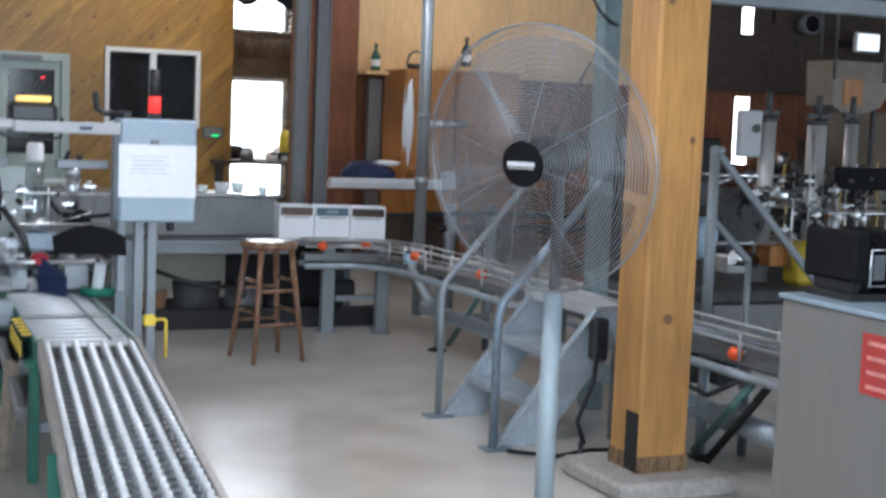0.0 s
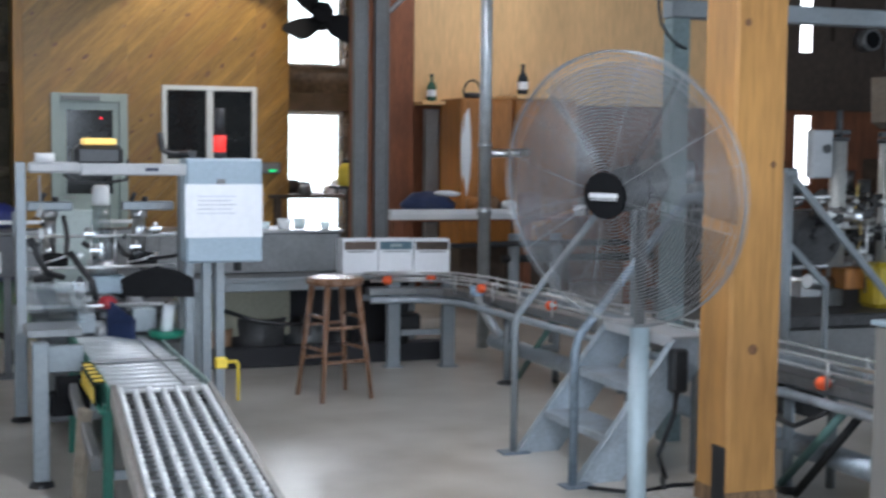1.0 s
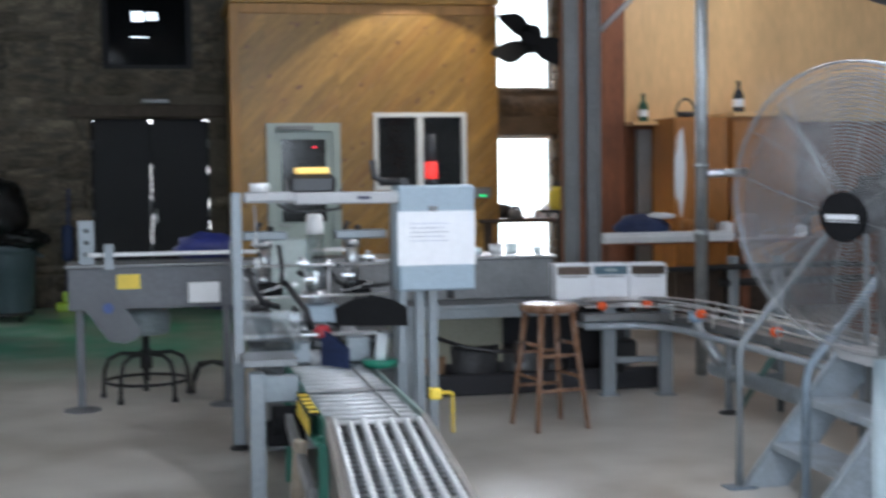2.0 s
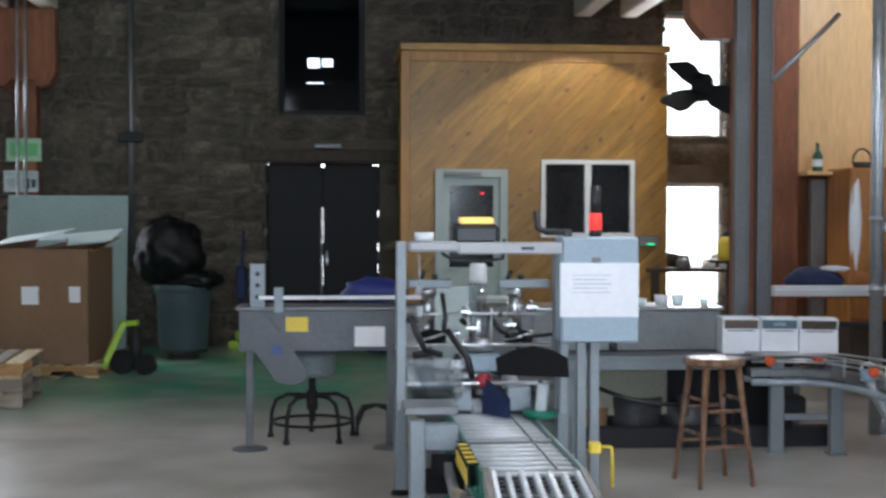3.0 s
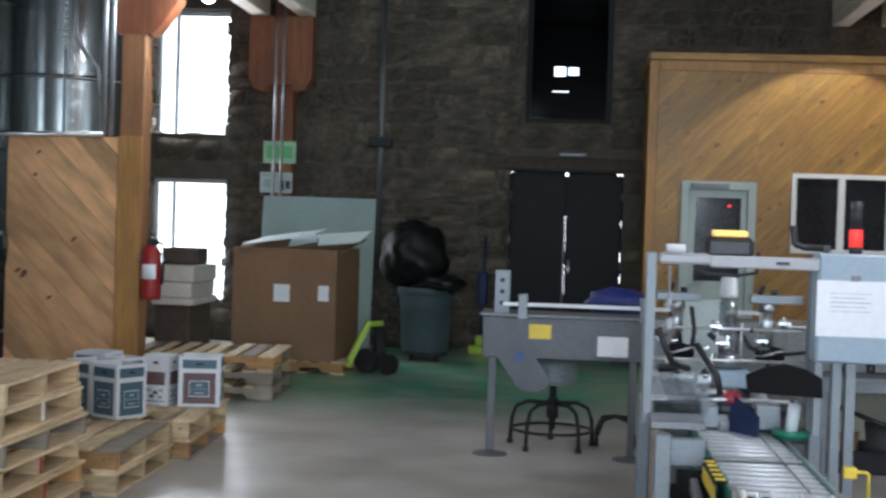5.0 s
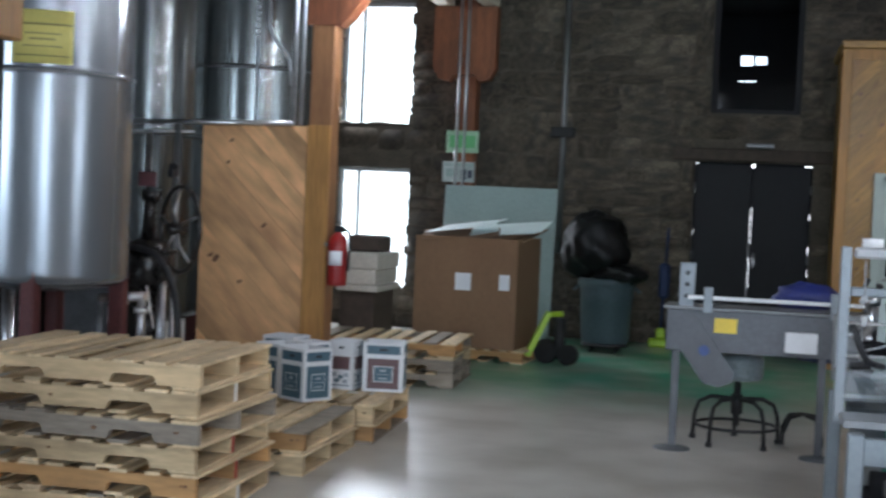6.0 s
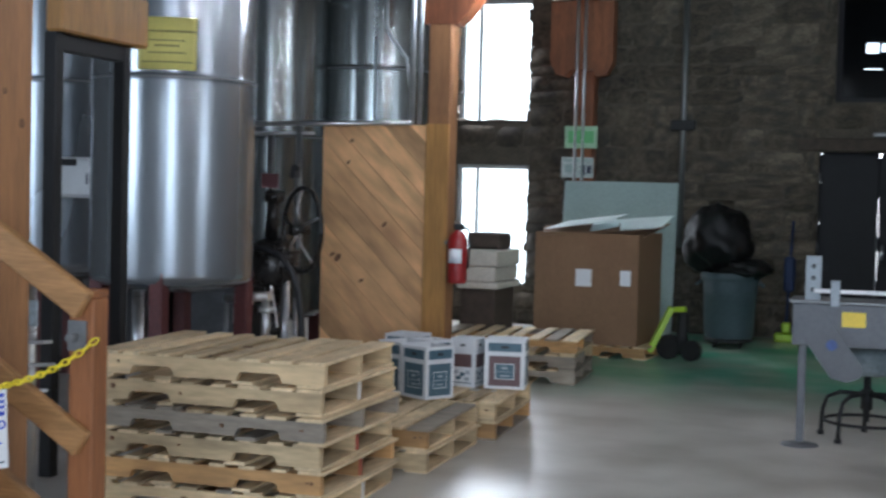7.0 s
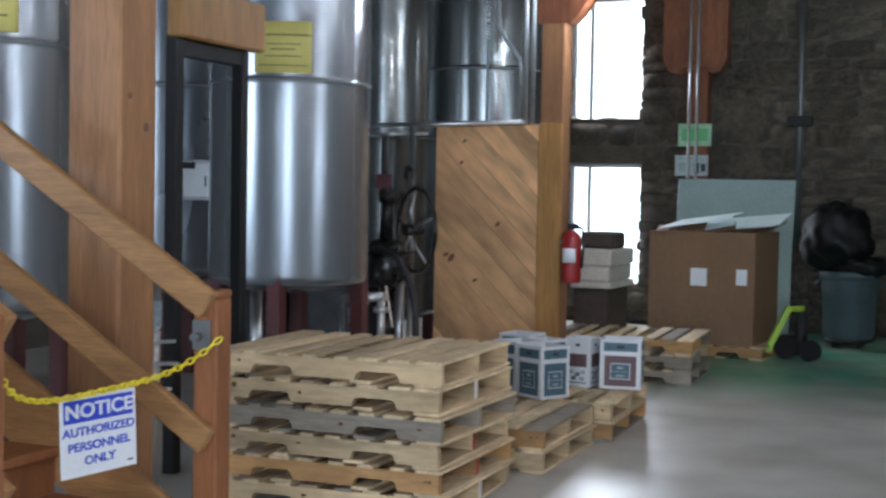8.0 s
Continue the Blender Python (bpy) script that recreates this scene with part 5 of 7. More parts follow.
part("hub_badge", Geo().cyl(fm @ Vector((0, -0.095, 0)), fm @ Vector((0, -0.076, 0)), 0.073, 28), MATT, fan, "black round centre badge")
part("badge_bar", Geo().box(-0.052, 0.052, -0.0975, -0.0955, -0.006, 0.009, 0, fm).box(-0.05, 0.05, -0.0975, -0.0955, -0.013, -0.0105, 0, fm), WHITE, fan)

# ---- bar stool ----
bs = thing("bar_stool", "dark wooden bar stool with a worn round seat", "stool", (2.25, 7.70, 0), 12)
part("seat", Geo().lathe([(0.01, 0.675), (0.15, 0.675), (0.172, 0.685), (0.178, 0.702), (0.17, 0.72), (0.14, 0.727), (0.01, 0.715)], seg=36), WOOD_STOOL, bs)
tops = [(0.1 * sx, 0.1 * sy) for sx, sy in ((-1, -1), (1, -1), (1, 1), (-1, 1))]
feet = [(0.165 * sx, 0.165 * sy) for sx, sy in ((-1, -1), (1, -1), (1, 1), (-1, 1))]
for t, f in zip(tops, feet):
    part("leg", Geo().cyl((*f, 0), (*t, 0.68), 0.014, 12, 0.02), WOOD_STOOL, bs)
for z, pairs in ((0.23, ((0, 1), (2, 3))), (0.3, ((1, 2), (3, 0))), (0.43, ((0, 1), (2, 3))), (0.49, ((1, 2), (3, 0)))):
    for a, b in pairs:
        u = z / 0.68
        p = [feet[k][0] + (tops[k][0] - feet[k][0]) * u for k in (a, b)]
        q = [feet[k][1] + (tops[k][1] - feet[k][1]) * u for k in (a, b)]
        part("rung", Geo().cyl((p[0], q[0], z), (p[1], q[1], z), 0.011, 10), WOOD_STOOL, bs)

# ---- skate-wheel and roller conveyor ----
rc = thing("roller_conveyor", "gravity conveyor with bright rollers and skate wheels", "conveyor", (0.83, 5.15, 0))
SK = Vector((-0.068, -1, -0.028))
def on(u, s, z=0.0):
    """u across, s metres toward the near end, on the tilted skate section."""
    d = SK.normalized()
    side = Vector((1, -0.068, 0)).normalized()
    return d * s + side * u + Vector((0, 0, 0.545 + z))
LEN = 2.75
for sx in (-1, 1):
    a, b = on(sx * 0.185, 0.0), on(sx * 0.185, LEN)
    part("side_rail", Geo().beam(a, b, 0.022, 0.075, 0.002), RAIL_BROWN, rc)
wheel_me = Geo().cyl((-0.0095, 0, 0), (0.0095, 0, 0), 0.022, 12).mesh("skate_wheel")
wheel_me.materials.append(ROLLER)
axle_me = Geo().cyl((-0.18, 0, 0), (0.18, 0, 0), 0.004, 6).mesh("axle")
axle_me.materials.append(STEEL_DULL)
tilt = math.degrees(math.atan2(SK.x, -SK.y))
for i in range(42):
    s = 0.06 + i * 0.064
    part("axle", axle_me, STEEL_DULL, rc, at=Matrix.Translation(on(0, s, 0.012)) @ pose(0, 0, 0, 0, 0, tilt))
    for k in range(7):
        u = -0.159 + k * 0.053
        part("skate_wheel", wheel_me, CHROME, rc, at=Matrix.Translation(on(u, s + (0.032 if k % 2 else 0.0), 0.016)) @ pose(0, 0, 0, 0, 0, tilt))
roll_me = Geo().cyl((-0.178, 0, 0), (0.178, 0, 0), 0.0115, 14).cyl((-0.19, 0, 0), (0.19, 0, 0), 0.006, 6).mesh("roller")
roll_me.materials.append(ROLLER)
for i in range(15):
    part("roller", roll_me, CHROME, rc, at=pose(0, 0.05 + 0.105 * i + (0.04 if i > 6 else 0), 0.545))
part("tie_plate", Geo().box(-0.19, 0.19, 0.765, 0.825, 0.548, 0.556), PALE_BEAM, rc, "flat plate between the rollers")
part("guide_strip", Geo().beam((0.095, 0.05, 0.566), (0.095, 1.6, 0.566), 0.006, 0.008), STEEL_DULL, rc)
# dark sheets stand in for shade between rollers, in the slot and below
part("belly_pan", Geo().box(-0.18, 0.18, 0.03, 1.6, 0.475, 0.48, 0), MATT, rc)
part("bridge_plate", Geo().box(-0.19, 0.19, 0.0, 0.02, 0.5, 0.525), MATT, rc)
part("under_pan", Geo().beam(on(0, 0.03, -0.055), on(0, LEN, -0.055), 0.34, 0.006), mat("shade_blue_grey", (0.2, 0.22, 0.25), 0.45, metal=0.3), rc)
part("side_channel", Geo().box(-0.205, -0.192, 0.0, 1.65, 0.47, 0.57).box(-0.235, -0.205, 0.0, 1.65, 0.47, 0.48), GREEN, rc, "dark green side channel")
part("side_channel", Geo().box(0.192, 0.205, 0.0, 1.65, 0.47, 0.57).box(0.205, 0.235, 0.0, 1.65, 0.47, 0.48), mat("pale_green_channel", (0.3, 0.4, 0.37), 0.5), rc)
part("stripe_backing", Geo().box(-0.2405, -0.2352, 0.12, 0.66, 0.483, 0.553, 0).box(-0.238, -0.2, 0.12, 0.66, 0.5708, 0.574, 0), MATT, rc)
for i in range(5):
    part("warning_stripe", Geo().box(-0.245, -0.2355, 0.15 + i * 0.1, 0.2 + i * 0.1, 0.485, 0.55).box(-0.24, -0.2, 0.15 + i * 0.1, 0.2 + i * 0.1, 0.5715, 0.576), YELLOW, rc)
for y in (0.06, 1.5, -1.5):
    for sx in (-1, 1):
        x = sx * 0.2 + (0.068 * y if y < 0 else 0)
        part("leg", Geo().box(x - 0.02, x + 0.02, y - 0.02, y + 0.02, 0, 0.5), GREEN if sx < 0 else ALU, rc)
    part("leg_brace", Geo().box(-0.18 + (0.068 * y if y < 0 else 0), 0.18 + (0.068 * y if y < 0 else 0), y - 0.015, y + 0.015, 0.2, 0.24), ALU, rc)
part("timber_prop", Geo().beam((-0.3, 0.25, 0.0), (-0.27, 0.2, 0.46), 0.035, 0.06), WOOD_PALLET_OLD, rc)
part("rail_beam", Geo().beam((-0.27, -0.2, 0.33), (-0.27, 0.7, 0.45), 0.035, 0.06), STEEL_DULL, rc)
part("yellow_clamp", Geo().box(0.265, 0.315, 0.275, 0.325, 0.58, 0.625, 0.006), YELLOW, rc)
part("yellow_hook", Geo().tube([(0.315, 0.3, 0.605), (0.355, 0.3, 0.605), (0.362, 0.3, 0.597), (0.362, 0.3, 0.44)], 0.007), YELLOW, rc)

# ---- labelling machine behind the rollers ----
lm_ = thing("labelling_machine", "grey bottle labelling machine with hoses and glass guards", "labelling machine", (0, 0, 0))
for y in (6.0, 7.5):
    part("lower_leg", Geo().box(0.4, 0.47, y - 0.045, y + 0.045, 0.03, 0.64, 0.006), ALU, lm_)
    part("foot_pad", Geo().lathe([(0.015, 0.03), (0.05, 0.02), (0.055, 0.0)], (0.435, y, 0), 16), BLACK, lm_)
    part("lower_leg", Geo().box(1.14, 1.2, y + 0.5, y + 0.58, 0.0, 0.62, 0.006), ALU, lm_)
part("upright", Geo().box(0.355, 0.4, 6.27, 6.33, 0.64, 1.42, 0.004).box(0.372, 0.383, 6.266, 6.27, 0.66, 1.38, 0), ALU, lm_)
part("upright", Geo().box(1.13, 1.17, 6.36, 6.4, 0.6, 1.4, 0.004), ALU, lm_)
part("cross_beam", Geo().box(0.41, 0.64, 6.265, 6.335, 1.37, 1.42, 0.02), PALE_BEAM, lm_, "pale cross beam")
part("cross_beam", Geo().box(0.64, 1.12, 6.265, 6.335, 1.36, 1.415, 0.006), PALE_BEAM, lm_, "pale cross beam")
part("beam_cap", Geo().cyl((0.485, 6.3, 1.42), (0.485, 6.3, 1.46), 0.045), WHITE, lm_)
part("print_bar", Geo().box(0.93, 0.99, 6.262, 6.2645, 1.38, 1.395, 0), INK, lm_)
g = Geo().box(0.62, 0.84, 6.32, 6.5, 1.40, 1.5, 0.03)
sc = part("scanner_head", g, BLACK, lm_, "black scanner head")
part("lamp_cap", Geo().box(0.66, 0.81, 6.33, 6.48, 1.5, 1.53, 0.012), glow("amber_lamp", (1.0, 0.62, 0.16), 0.75), sc, "lit amber cap")
for x in (0.66, 0.72, 0.78):
    part("scanner_lens", Geo().cyl((x, 6.3, 1.375), (x, 6.34, 1.39), 0.018), BLACK, sc)
part("cable_loop", Geo().tube([(0.6, 6.33, 1.41), (0.57, 6.3, 1.36), (0.62, 6.28, 1.33), (0.75, 6.28, 1.325), (0.85, 6.3, 1.34), (0.86, 6.33, 1.43)], 0.008), BLACK, lm_)
part("cross_block", Geo().box(0.46, 0.62, 6.0, 6.06, 0.5, 0.62, 0.006), ALU, lm_)
part("shelf_bar", Geo().box(0.38, 0.62, 6.02, 6.3, 0.655, 0.69, 0.004), STEEL_DULL, lm_)
part("bed", Geo().box(0.5, 1.18, 6.78, 7.6, 0.5, 0.57, 0.006), TROUGH, lm_)
part("deck_plate", Geo().box(0.45, 1.2, 7.0, 8.1, 0.64, 0.68, 0.006), TROUGH, lm_)
part("base_cabinet", Geo().box(0.55, 1.3, 7.0, 8.0, 0.08, 0.5, 0.01), STEEL_DULL, lm_)
part("back_panel", Geo().box(0.42, 1.22, 7.72, 7.76, 0.66, 1.02, 0.006), STEEL_DULL, lm_)
part("back_panel", Geo().box(0.62, 0.86, 7.6, 7.64, 0.68, 1.14, 0.006), TEAL_DOOR, lm_)
for x0, x1 in ((0.44, 0.66), (0.90, 1.16)):
    part("head_arm", Geo().box(x0, x1, 6.86, 6.94, 1.17, 1.215, 0.006), ALU, lm_)
for x in (0.545, 0.985):
    hd = part("head_cylinder", Geo().cyl((x, 6.9, 0.96), (x, 6.9, 1.17), 0.034, 18).cyl((x, 6.9, 1.13), (x, 6.9, 1.17), 0.042, 18), STEEL, lm_)
    part("gripper", Geo().lathe([(0.02, 0.96), (0.06, 0.95), (0.072, 0.925), (0.07, 0.9), (0.04, 0.88), (0.02, 0.88)], (x + 0.02, 6.88, 0), 20), MATT, hd, "black rubber gripper")
    part("gripper_ring", Geo().tube([(x + 0.02 + 0.07 * math.cos(q), 6.88 + 0.07 * math.sin(q), 0.93 + 0.02 * math.cos(q)) for q in (2 * math.pi * k / 20 for k in range(20))], 0.006, 6, True), CHROME, hd)
    part("air_fitting", Geo().cyl((x - 0.04, 6.88, 1.215), (x - 0.02, 6.88, 1.26), 0.012).cyl((x + 0.03, 6.88, 1.215), (x + 0.03, 6.88, 1.24), 0.016), BLACK, hd)
bt = part("feed_bottle", Geo().lathe([(0.004, 0.92), (0.05, 0.92), (0.052, 0.95), (0.052, 1.06), (0.046, 1.07), (0.046, 1.2), (0.004, 1.2)], (0.79, 6.82, 0), 22), ACRYLIC, lm_, "clear plastic bottle")
part("bottle_cap", Geo().lathe([(0.004, 1.2), (0.042, 1.2), (0.044, 1.22), (0.042, 1.29), (0.03, 1.3), (0.004, 1.3)], (0.79, 6.82, 0), 20), WHITE, bt, "bright white cap")
part("bottle_cage", Geo().tube([(0.735, 6.76, 0.9), (0.735, 6.76, 1.08)], 0.006).tube([(0.85, 6.76, 0.9), (0.85, 6.76, 1.08)], 0.006).tube([(0.735, 6.76, 1.05), (0.85, 6.76, 1.05)], 0.006), CHROME, lm_)
part("bottle_seat", Geo().lathe([(0.005, 0.86), (0.08, 0.86), (0.07, 0.92), (0.005, 0.92)], (0.79, 6.82, 0), 20), STEEL, lm_)
part("drive_box", Geo().box(0.73, 0.895, 6.72, 6.86, 0.765, 0.85, 0.008), BLUEGREY, lm_)
part("side_post", Geo().box(1.14, 1.2, 6.6, 6.66, 0.62, 1.36, 0.006), ALU, lm_)
part("acrylic_guard", Geo().box(0.42, 0.68, 6.5, 6.506, 0.66, 0.85, 0), ACRYLIC, lm_, "clear acrylic guard")
part("acrylic_block", Geo().box(0.66, 0.745, 6.7, 6.8, 0.575, 0.67, 0.004), PVC, lm_)
part("acrylic_block", Geo().box(0.925, 1.04, 6.68, 6.8, 0.575, 0.69, 0.004), PVC, lm_)
part("stop_plate", Geo().add([(0.79, 6.62, 0.57), (0.9, 6.5, 0.565), (0.9, 6.5, 0.66), (0.79, 6.62, 0.75), (0.805, 6.63, 0.57), (0.915, 6.51, 0.565), (0.915, 6.51, 0.66), (0.805, 6.63, 0.75)], [[0, 1, 2, 3], [7, 6, 5, 4], [0, 4, 5, 1], [1, 5, 6, 2], [2, 6, 7, 3], [3, 7, 4, 0]]), NAVY, lm_, "dark blue stop plate")
for x, y, z, r in ((0.76, 6.75, 0.6, 0.03), (0.78, 6.7, 0.58, 0.025), (0.83, 6.72, 0.575, 0.03), (0.72, 6.85, 0.66, 0.03), (0.95, 6.8, 0.7, 0.035)):
    part("white_roll", Geo().cyl((x - 0.03, y, z), (x + 0.03, y + 0.02, z), r, 14), PALE_BEAM, lm_)
poly = [(x + 0.0, z - 0.005) for x, z in ((0.835, 0.8), (0.825, 0.875), (0.9, 0.91), (1.0, 0.935), (1.1, 0.91), (1.165, 0.875), (1.17, 0.785), (1.0, 0.79))]
part("curved_guard", Geo().prism(poly, 0.03, pose(0, 6.34, 0)), MATT, lm_, "black curved guard plate")
part("red_knob", Geo().lathe([(0.002, 0), (0.045, 0.005), (0.048, 0.03), (0.03, 0.06), (0.002, 0.065)], (0.80, 6.65, 0.70), 16), mat("dull_red_knob", (0.4, 0.03, 0.04), 0.5), lm_)
part("drive_motor", Geo().cyl((0.5, 5.98, 0.42), (0.62, 5.98, 0.42), 0.07, 18).box(0.47, 0.64, 5.93, 6.03, 0.32, 0.42, 0.01), MATT, lm_, "dark drive motor")
for pts, r in (([(0.39, 6.45, 1.03), (0.43, 6.43, 1.06), (0.46, 6.42, 0.98), (0.5, 6.45, 0.9), (0.58, 6.55, 0.87)], 0.016), ([(0.62, 6.6, 0.98), (0.66, 6.55, 0.92), (0.71, 6.5, 0.85), (0.73, 6.5, 0.76)], 0.016),
               ([(0.6, 6.7, 1.15), (0.61, 6.62, 1.05), (0.6, 6.6, 0.97)], 0.012), ([(1.02, 6.8, 0.93), (1.1, 6.75, 0.94), (1.17, 6.7, 0.955)], 0.009)):
    part("hose", Geo().tube(pts, r), BLACK, lm_, "thick black hose")
part("tilted_guard", Geo().add([(0.44, 6.5, 0.84), (0.6, 6.44, 0.8), (0.66, 6.42, 0.66), (0.52, 6.46, 0.64)], [[0, 1, 2, 3]]), ACRYLIC, lm_, "clear tilted guard")
part("thin_post", Geo().box(1.125, 1.145, 6.5, 6.52, 0.6, 1.37, 0.002), STEEL_DULL, lm_)
part("dangling_lamp", Geo().cyl((0.46, 6.29, 1.36), (0.465, 6.3, 1.2), 0.004, 6).cyl((0.455, 6.3, 1.17), (0.465, 6.3, 1.21), 0.014, 10).box(0.452, 0.478, 6.29, 6.31, 1.07, 1.12), PALE_BEAM, lm_)
hr = random.Random(3)
for k in range(26):
    x, y, z = hr.uniform(0.45, 1.16), hr.uniform(6.55, 6.95), hr.choice((0.72, 0.86, 0.98, 1.08)) + hr.uniform(-0.03, 0.03)
    q = hr.uniform(0.012, 0.03)
    part("fitting", Geo().cyl((x, y, z - q), (x + hr.uniform(-0.01, 0.01), y, z + q), q * 0.5, 10).box(x - q, x + q, y - q, y + q, z - q * 0.3, z + q * 0.3, 0.002), hr.choice((CHROME, STEEL, BLACK, RUBBER, STEEL)), lm_)
part("rod", Geo().cyl((0.41, 6.7, 0.9), (1.14, 6.72, 0.9), 0.008).cyl((0.41, 6.75, 1.05), (1.14, 6.75, 1.05), 0.007).cyl((0.41, 6.62, 0.72), (1.14, 6.62, 0.72), 0.01), CHROME, lm_)
for k in range(2):
    x, y = hr.uniform(0.40, 1.05), hr.uniform(6.6, 7.3)
    z = hr.uniform(0.85, 1.15)
    pts = [(x, y, z)]
    for j in range(5):
        x += hr.uniform(0.0, 0.09)
        z -= hr.uniform(0.02, 0.11)
        pts.append((x, y + hr.uniform(-0.05, 0.05), max(z, 0.62)))
    part("hose", Geo().tube(pts, hr.choice((0.008, 0.012, 0.015))), BLACK, lm_)
for k in range(30):
    x, y, z = hr.uniform(0.45, 1.2), hr.uniform(6.9, 7.5), hr.uniform(0.58, 0.8)
    s = hr.uniform(0.02, 0.06)
    if k % 2:
        part("fitting", Geo().box(x - s, x + s, y - s, y + s, z - s * 0.6, z + s * 0.6, 0.006), hr.choice((STEEL, RUBBER, ALU, STEEL_DULL, WHITE)), lm_)
    else:
        part("fitting", Geo().cyl((x - s, y, z), (x + s, y, z + 0.01), s * 0.4, 12), hr.choice((STEEL, CHROME, BLACK, RUBBER)), lm_)
tb = thing("tape_dispenser", "green tape dish with a white roll of paper", "tape dish", (1.06, 6.5, 0.57))
part("dish", Geo().lathe([(0.005, 0.0), (0.08, 0.0), (0.09, 0.035), (0.005, 0.03)], (0, 0, 0), 24), mat("bright_green_plastic", (0.02, 0.2, 0.13), 0.4), tb)
part("roll", Geo().cyl((0, 0, 0.03), (0.015, 0, 0.16), 0.03, 16), PAPER, tb)

# control box on its stand
cb = thing("control_box", "blue-grey control cabinet on a stand with a paper sheet taped on", "control cabinet", (1.306, 6.36, 0))
part("enclosure", Geo().box(-0.183, 0.183, -0.06, 0.12, 0.946, 1.44, 0.008), BLUEGREY, cb)
part("enclosure_door", Geo().box(-0.176, 0.176, -0.072, -0.0605, 0.953, 1.433, 0.004), BLUEGREY, cb)
part("paper_sheet", Geo().add([(-0.19 + 0.367 * i / 8, -0.076 - 0.004 * math.sin(i * 0.9) - (0.012 if i == 8 else 0), z) for z in (1.067, 1.32) for i in range(9)], [[i, i + 1, i + 10, i + 9] for i in range(8)], True), PAPER, cb, "white sheet with faint lines")
for k in range(5):
    part("print_line", Geo().box(-0.13, 0.05 - 0.02 * (k % 2), -0.0815, -0.081, 1.26 - 0.02 * k, 1.264 - 0.02 * k, 0), mat("faint_print", (0.55, 0.58, 0.66), 0.6), cb)
part("latch", Geo().box(-0.04, -0.0, -0.085, -0.072, 1.32, 1.345, 0.003), STEEL_DULL, cb)
for x in (-0.075, -0.012):
    part("stand_profile", Geo().box(x - 0.02, x + 0.024, 0.0, 0.05, 0.03, 0.946, 0.003).box(x - 0.006, x + 0.01, -0.004, 0.0, 0.1, 0.9, 0), ALU, cb, "slotted aluminium upright")
for z in (0.82, 0.2):
    part("stand_tie", Geo().box(-0.03, 0.03, 0.052, 0.07, z, z + 0.05), ALU, cb)
part("base_plate", Geo().box(-0.16, 0.12, -0.2, 0.25, 0, 0.03, 0.004), ALU, cb)
for x in (-0.06, 0.08):
    part("cable_gland", Geo().cyl((x, 0.02, 0.9), (x, 0.02, 0.946), 0.02), BLACK, cb)
part("beacon_base", Geo().cyl((0.0, 0.06, 1.44), (0.0, 0.06, 1.47), 0.03), BLACK, cb)
part("beacon_top", Geo().cyl((0, 0.06, 1.55), (0, 0.06, 1.68), 0.026), BLACK, cb)
part("beacon_lens", Geo().cyl((0, 0.06, 1.47), (0, 0.06, 1.55), 0.03, 18), glow("red_beacon", (1.0, 0.04, 0.03), 0.75), cb, "lit red beacon")
part("bent_handle", Geo().tube([(-0.29, 0.02, 1.56), (-0.28, 0.02, 1.48), (-0.24, 0.02, 1.462), (-0.14, 0.02, 1.46)], 0.016), BLACK, cb)
part("side_arm", Geo().box(-0.16, -0.12, 0.0, 0.04, 1.441, 1.475), BLACK, cb)

# ---- trough conveyor with its side rail ----
tc = thing("trough_conveyor", "grey sheet-steel trough conveyor with a yellow label", "conveyor", (0, 8.95, 0))
part("trough", Geo().box(-0.55, 1.3, 0.0, 0.4, 0.645, 0.915, 0.006), TROUGH, tc)
part("rim", Geo().box(-0.57, 1.3, -0.012, 0.41, 0.915, 0.935, 0.004), STEEL_DULL, tc)
part("end_plate", Geo().prism([(-0.54, 0.9), (-0.44, 0.92), (-0.36, 0.88), (-0.1, 0.52), (-0.12, 0.46), (-0.2, 0.43), (-0.3, 0.45), (-0.54, 0.78)], 0.012, pose(0, -0.045, 0)), TROUGH, tc, "sloping end plate")
part("badge", Geo().cyl((-0.3, -0.052, 0.66), (-0.3, -0.046, 0.66), 0.035, 18), mat("blue_badge", (0.06, 0.1, 0.3), 0.5), tc)
part("label_plate", Geo().box(-0.245, -0.1, -0.006, -0.0005, 0.775, 0.87, 0), YELLOW, tc, "plain yellow label")
part("junction_box", Geo().box(0.2, 0.4, -0.07, -0.001, 0.68, 0.81, 0.006), WHITE, tc)
for x in (-0.48, 0.44, 1.2):
    part("leg", Geo().box(x - 0.025, x + 0.025, 0.02, 0.05, 0.01, 0.645), TROUGH, tc)
    part("foot_disc", Geo().lathe([(0.01, 0.025), (0.04, 0.02), (0.115, 0.01), (0.12, 0.0)], (x, 0.035, 0), 20), TROUGH, tc)
part("guide_rail", Geo().box(-0.42, 1.3, -0.02, 0.0, 0.985, 1.01, 0.003), WHITE, tc, "white guide rail")
for x in (-0.29, 0.5):
    part("rail_post", Geo().box(x - 0.03, x + 0.03, -0.03, 0.03, 0.9, 1.065, 0.004), ALU, tc)
part("end_bracket", Geo().box(-0.48, -0.38, 0.05, 0.08, 0.93, 1.215, 0.004), ALU, tc)
for k in range(3):
    part("bracket_hole", Geo().cyl((-0.43, 0.046, 1.0 + 0.075 * k), (-0.43, 0.05, 1.0 + 0.075 * k), 0.016, 12), BLACK, tc)
lumpy("blue_cloth", (0.42, 9.15, 0.72), 0.18, 0.1, 0.12, NAVY, "dark blue cloth hung under the trough", "cloth", 4, 14)
lumpy("blue_cloth", (0.35, 9.5, 1.0), 0.22, 0.14, 0.1, mat("blue_plastic", (0.02, 0.03, 0.16), 0.5), "blue plastic cover behind the rail", "cover", 9, 14)

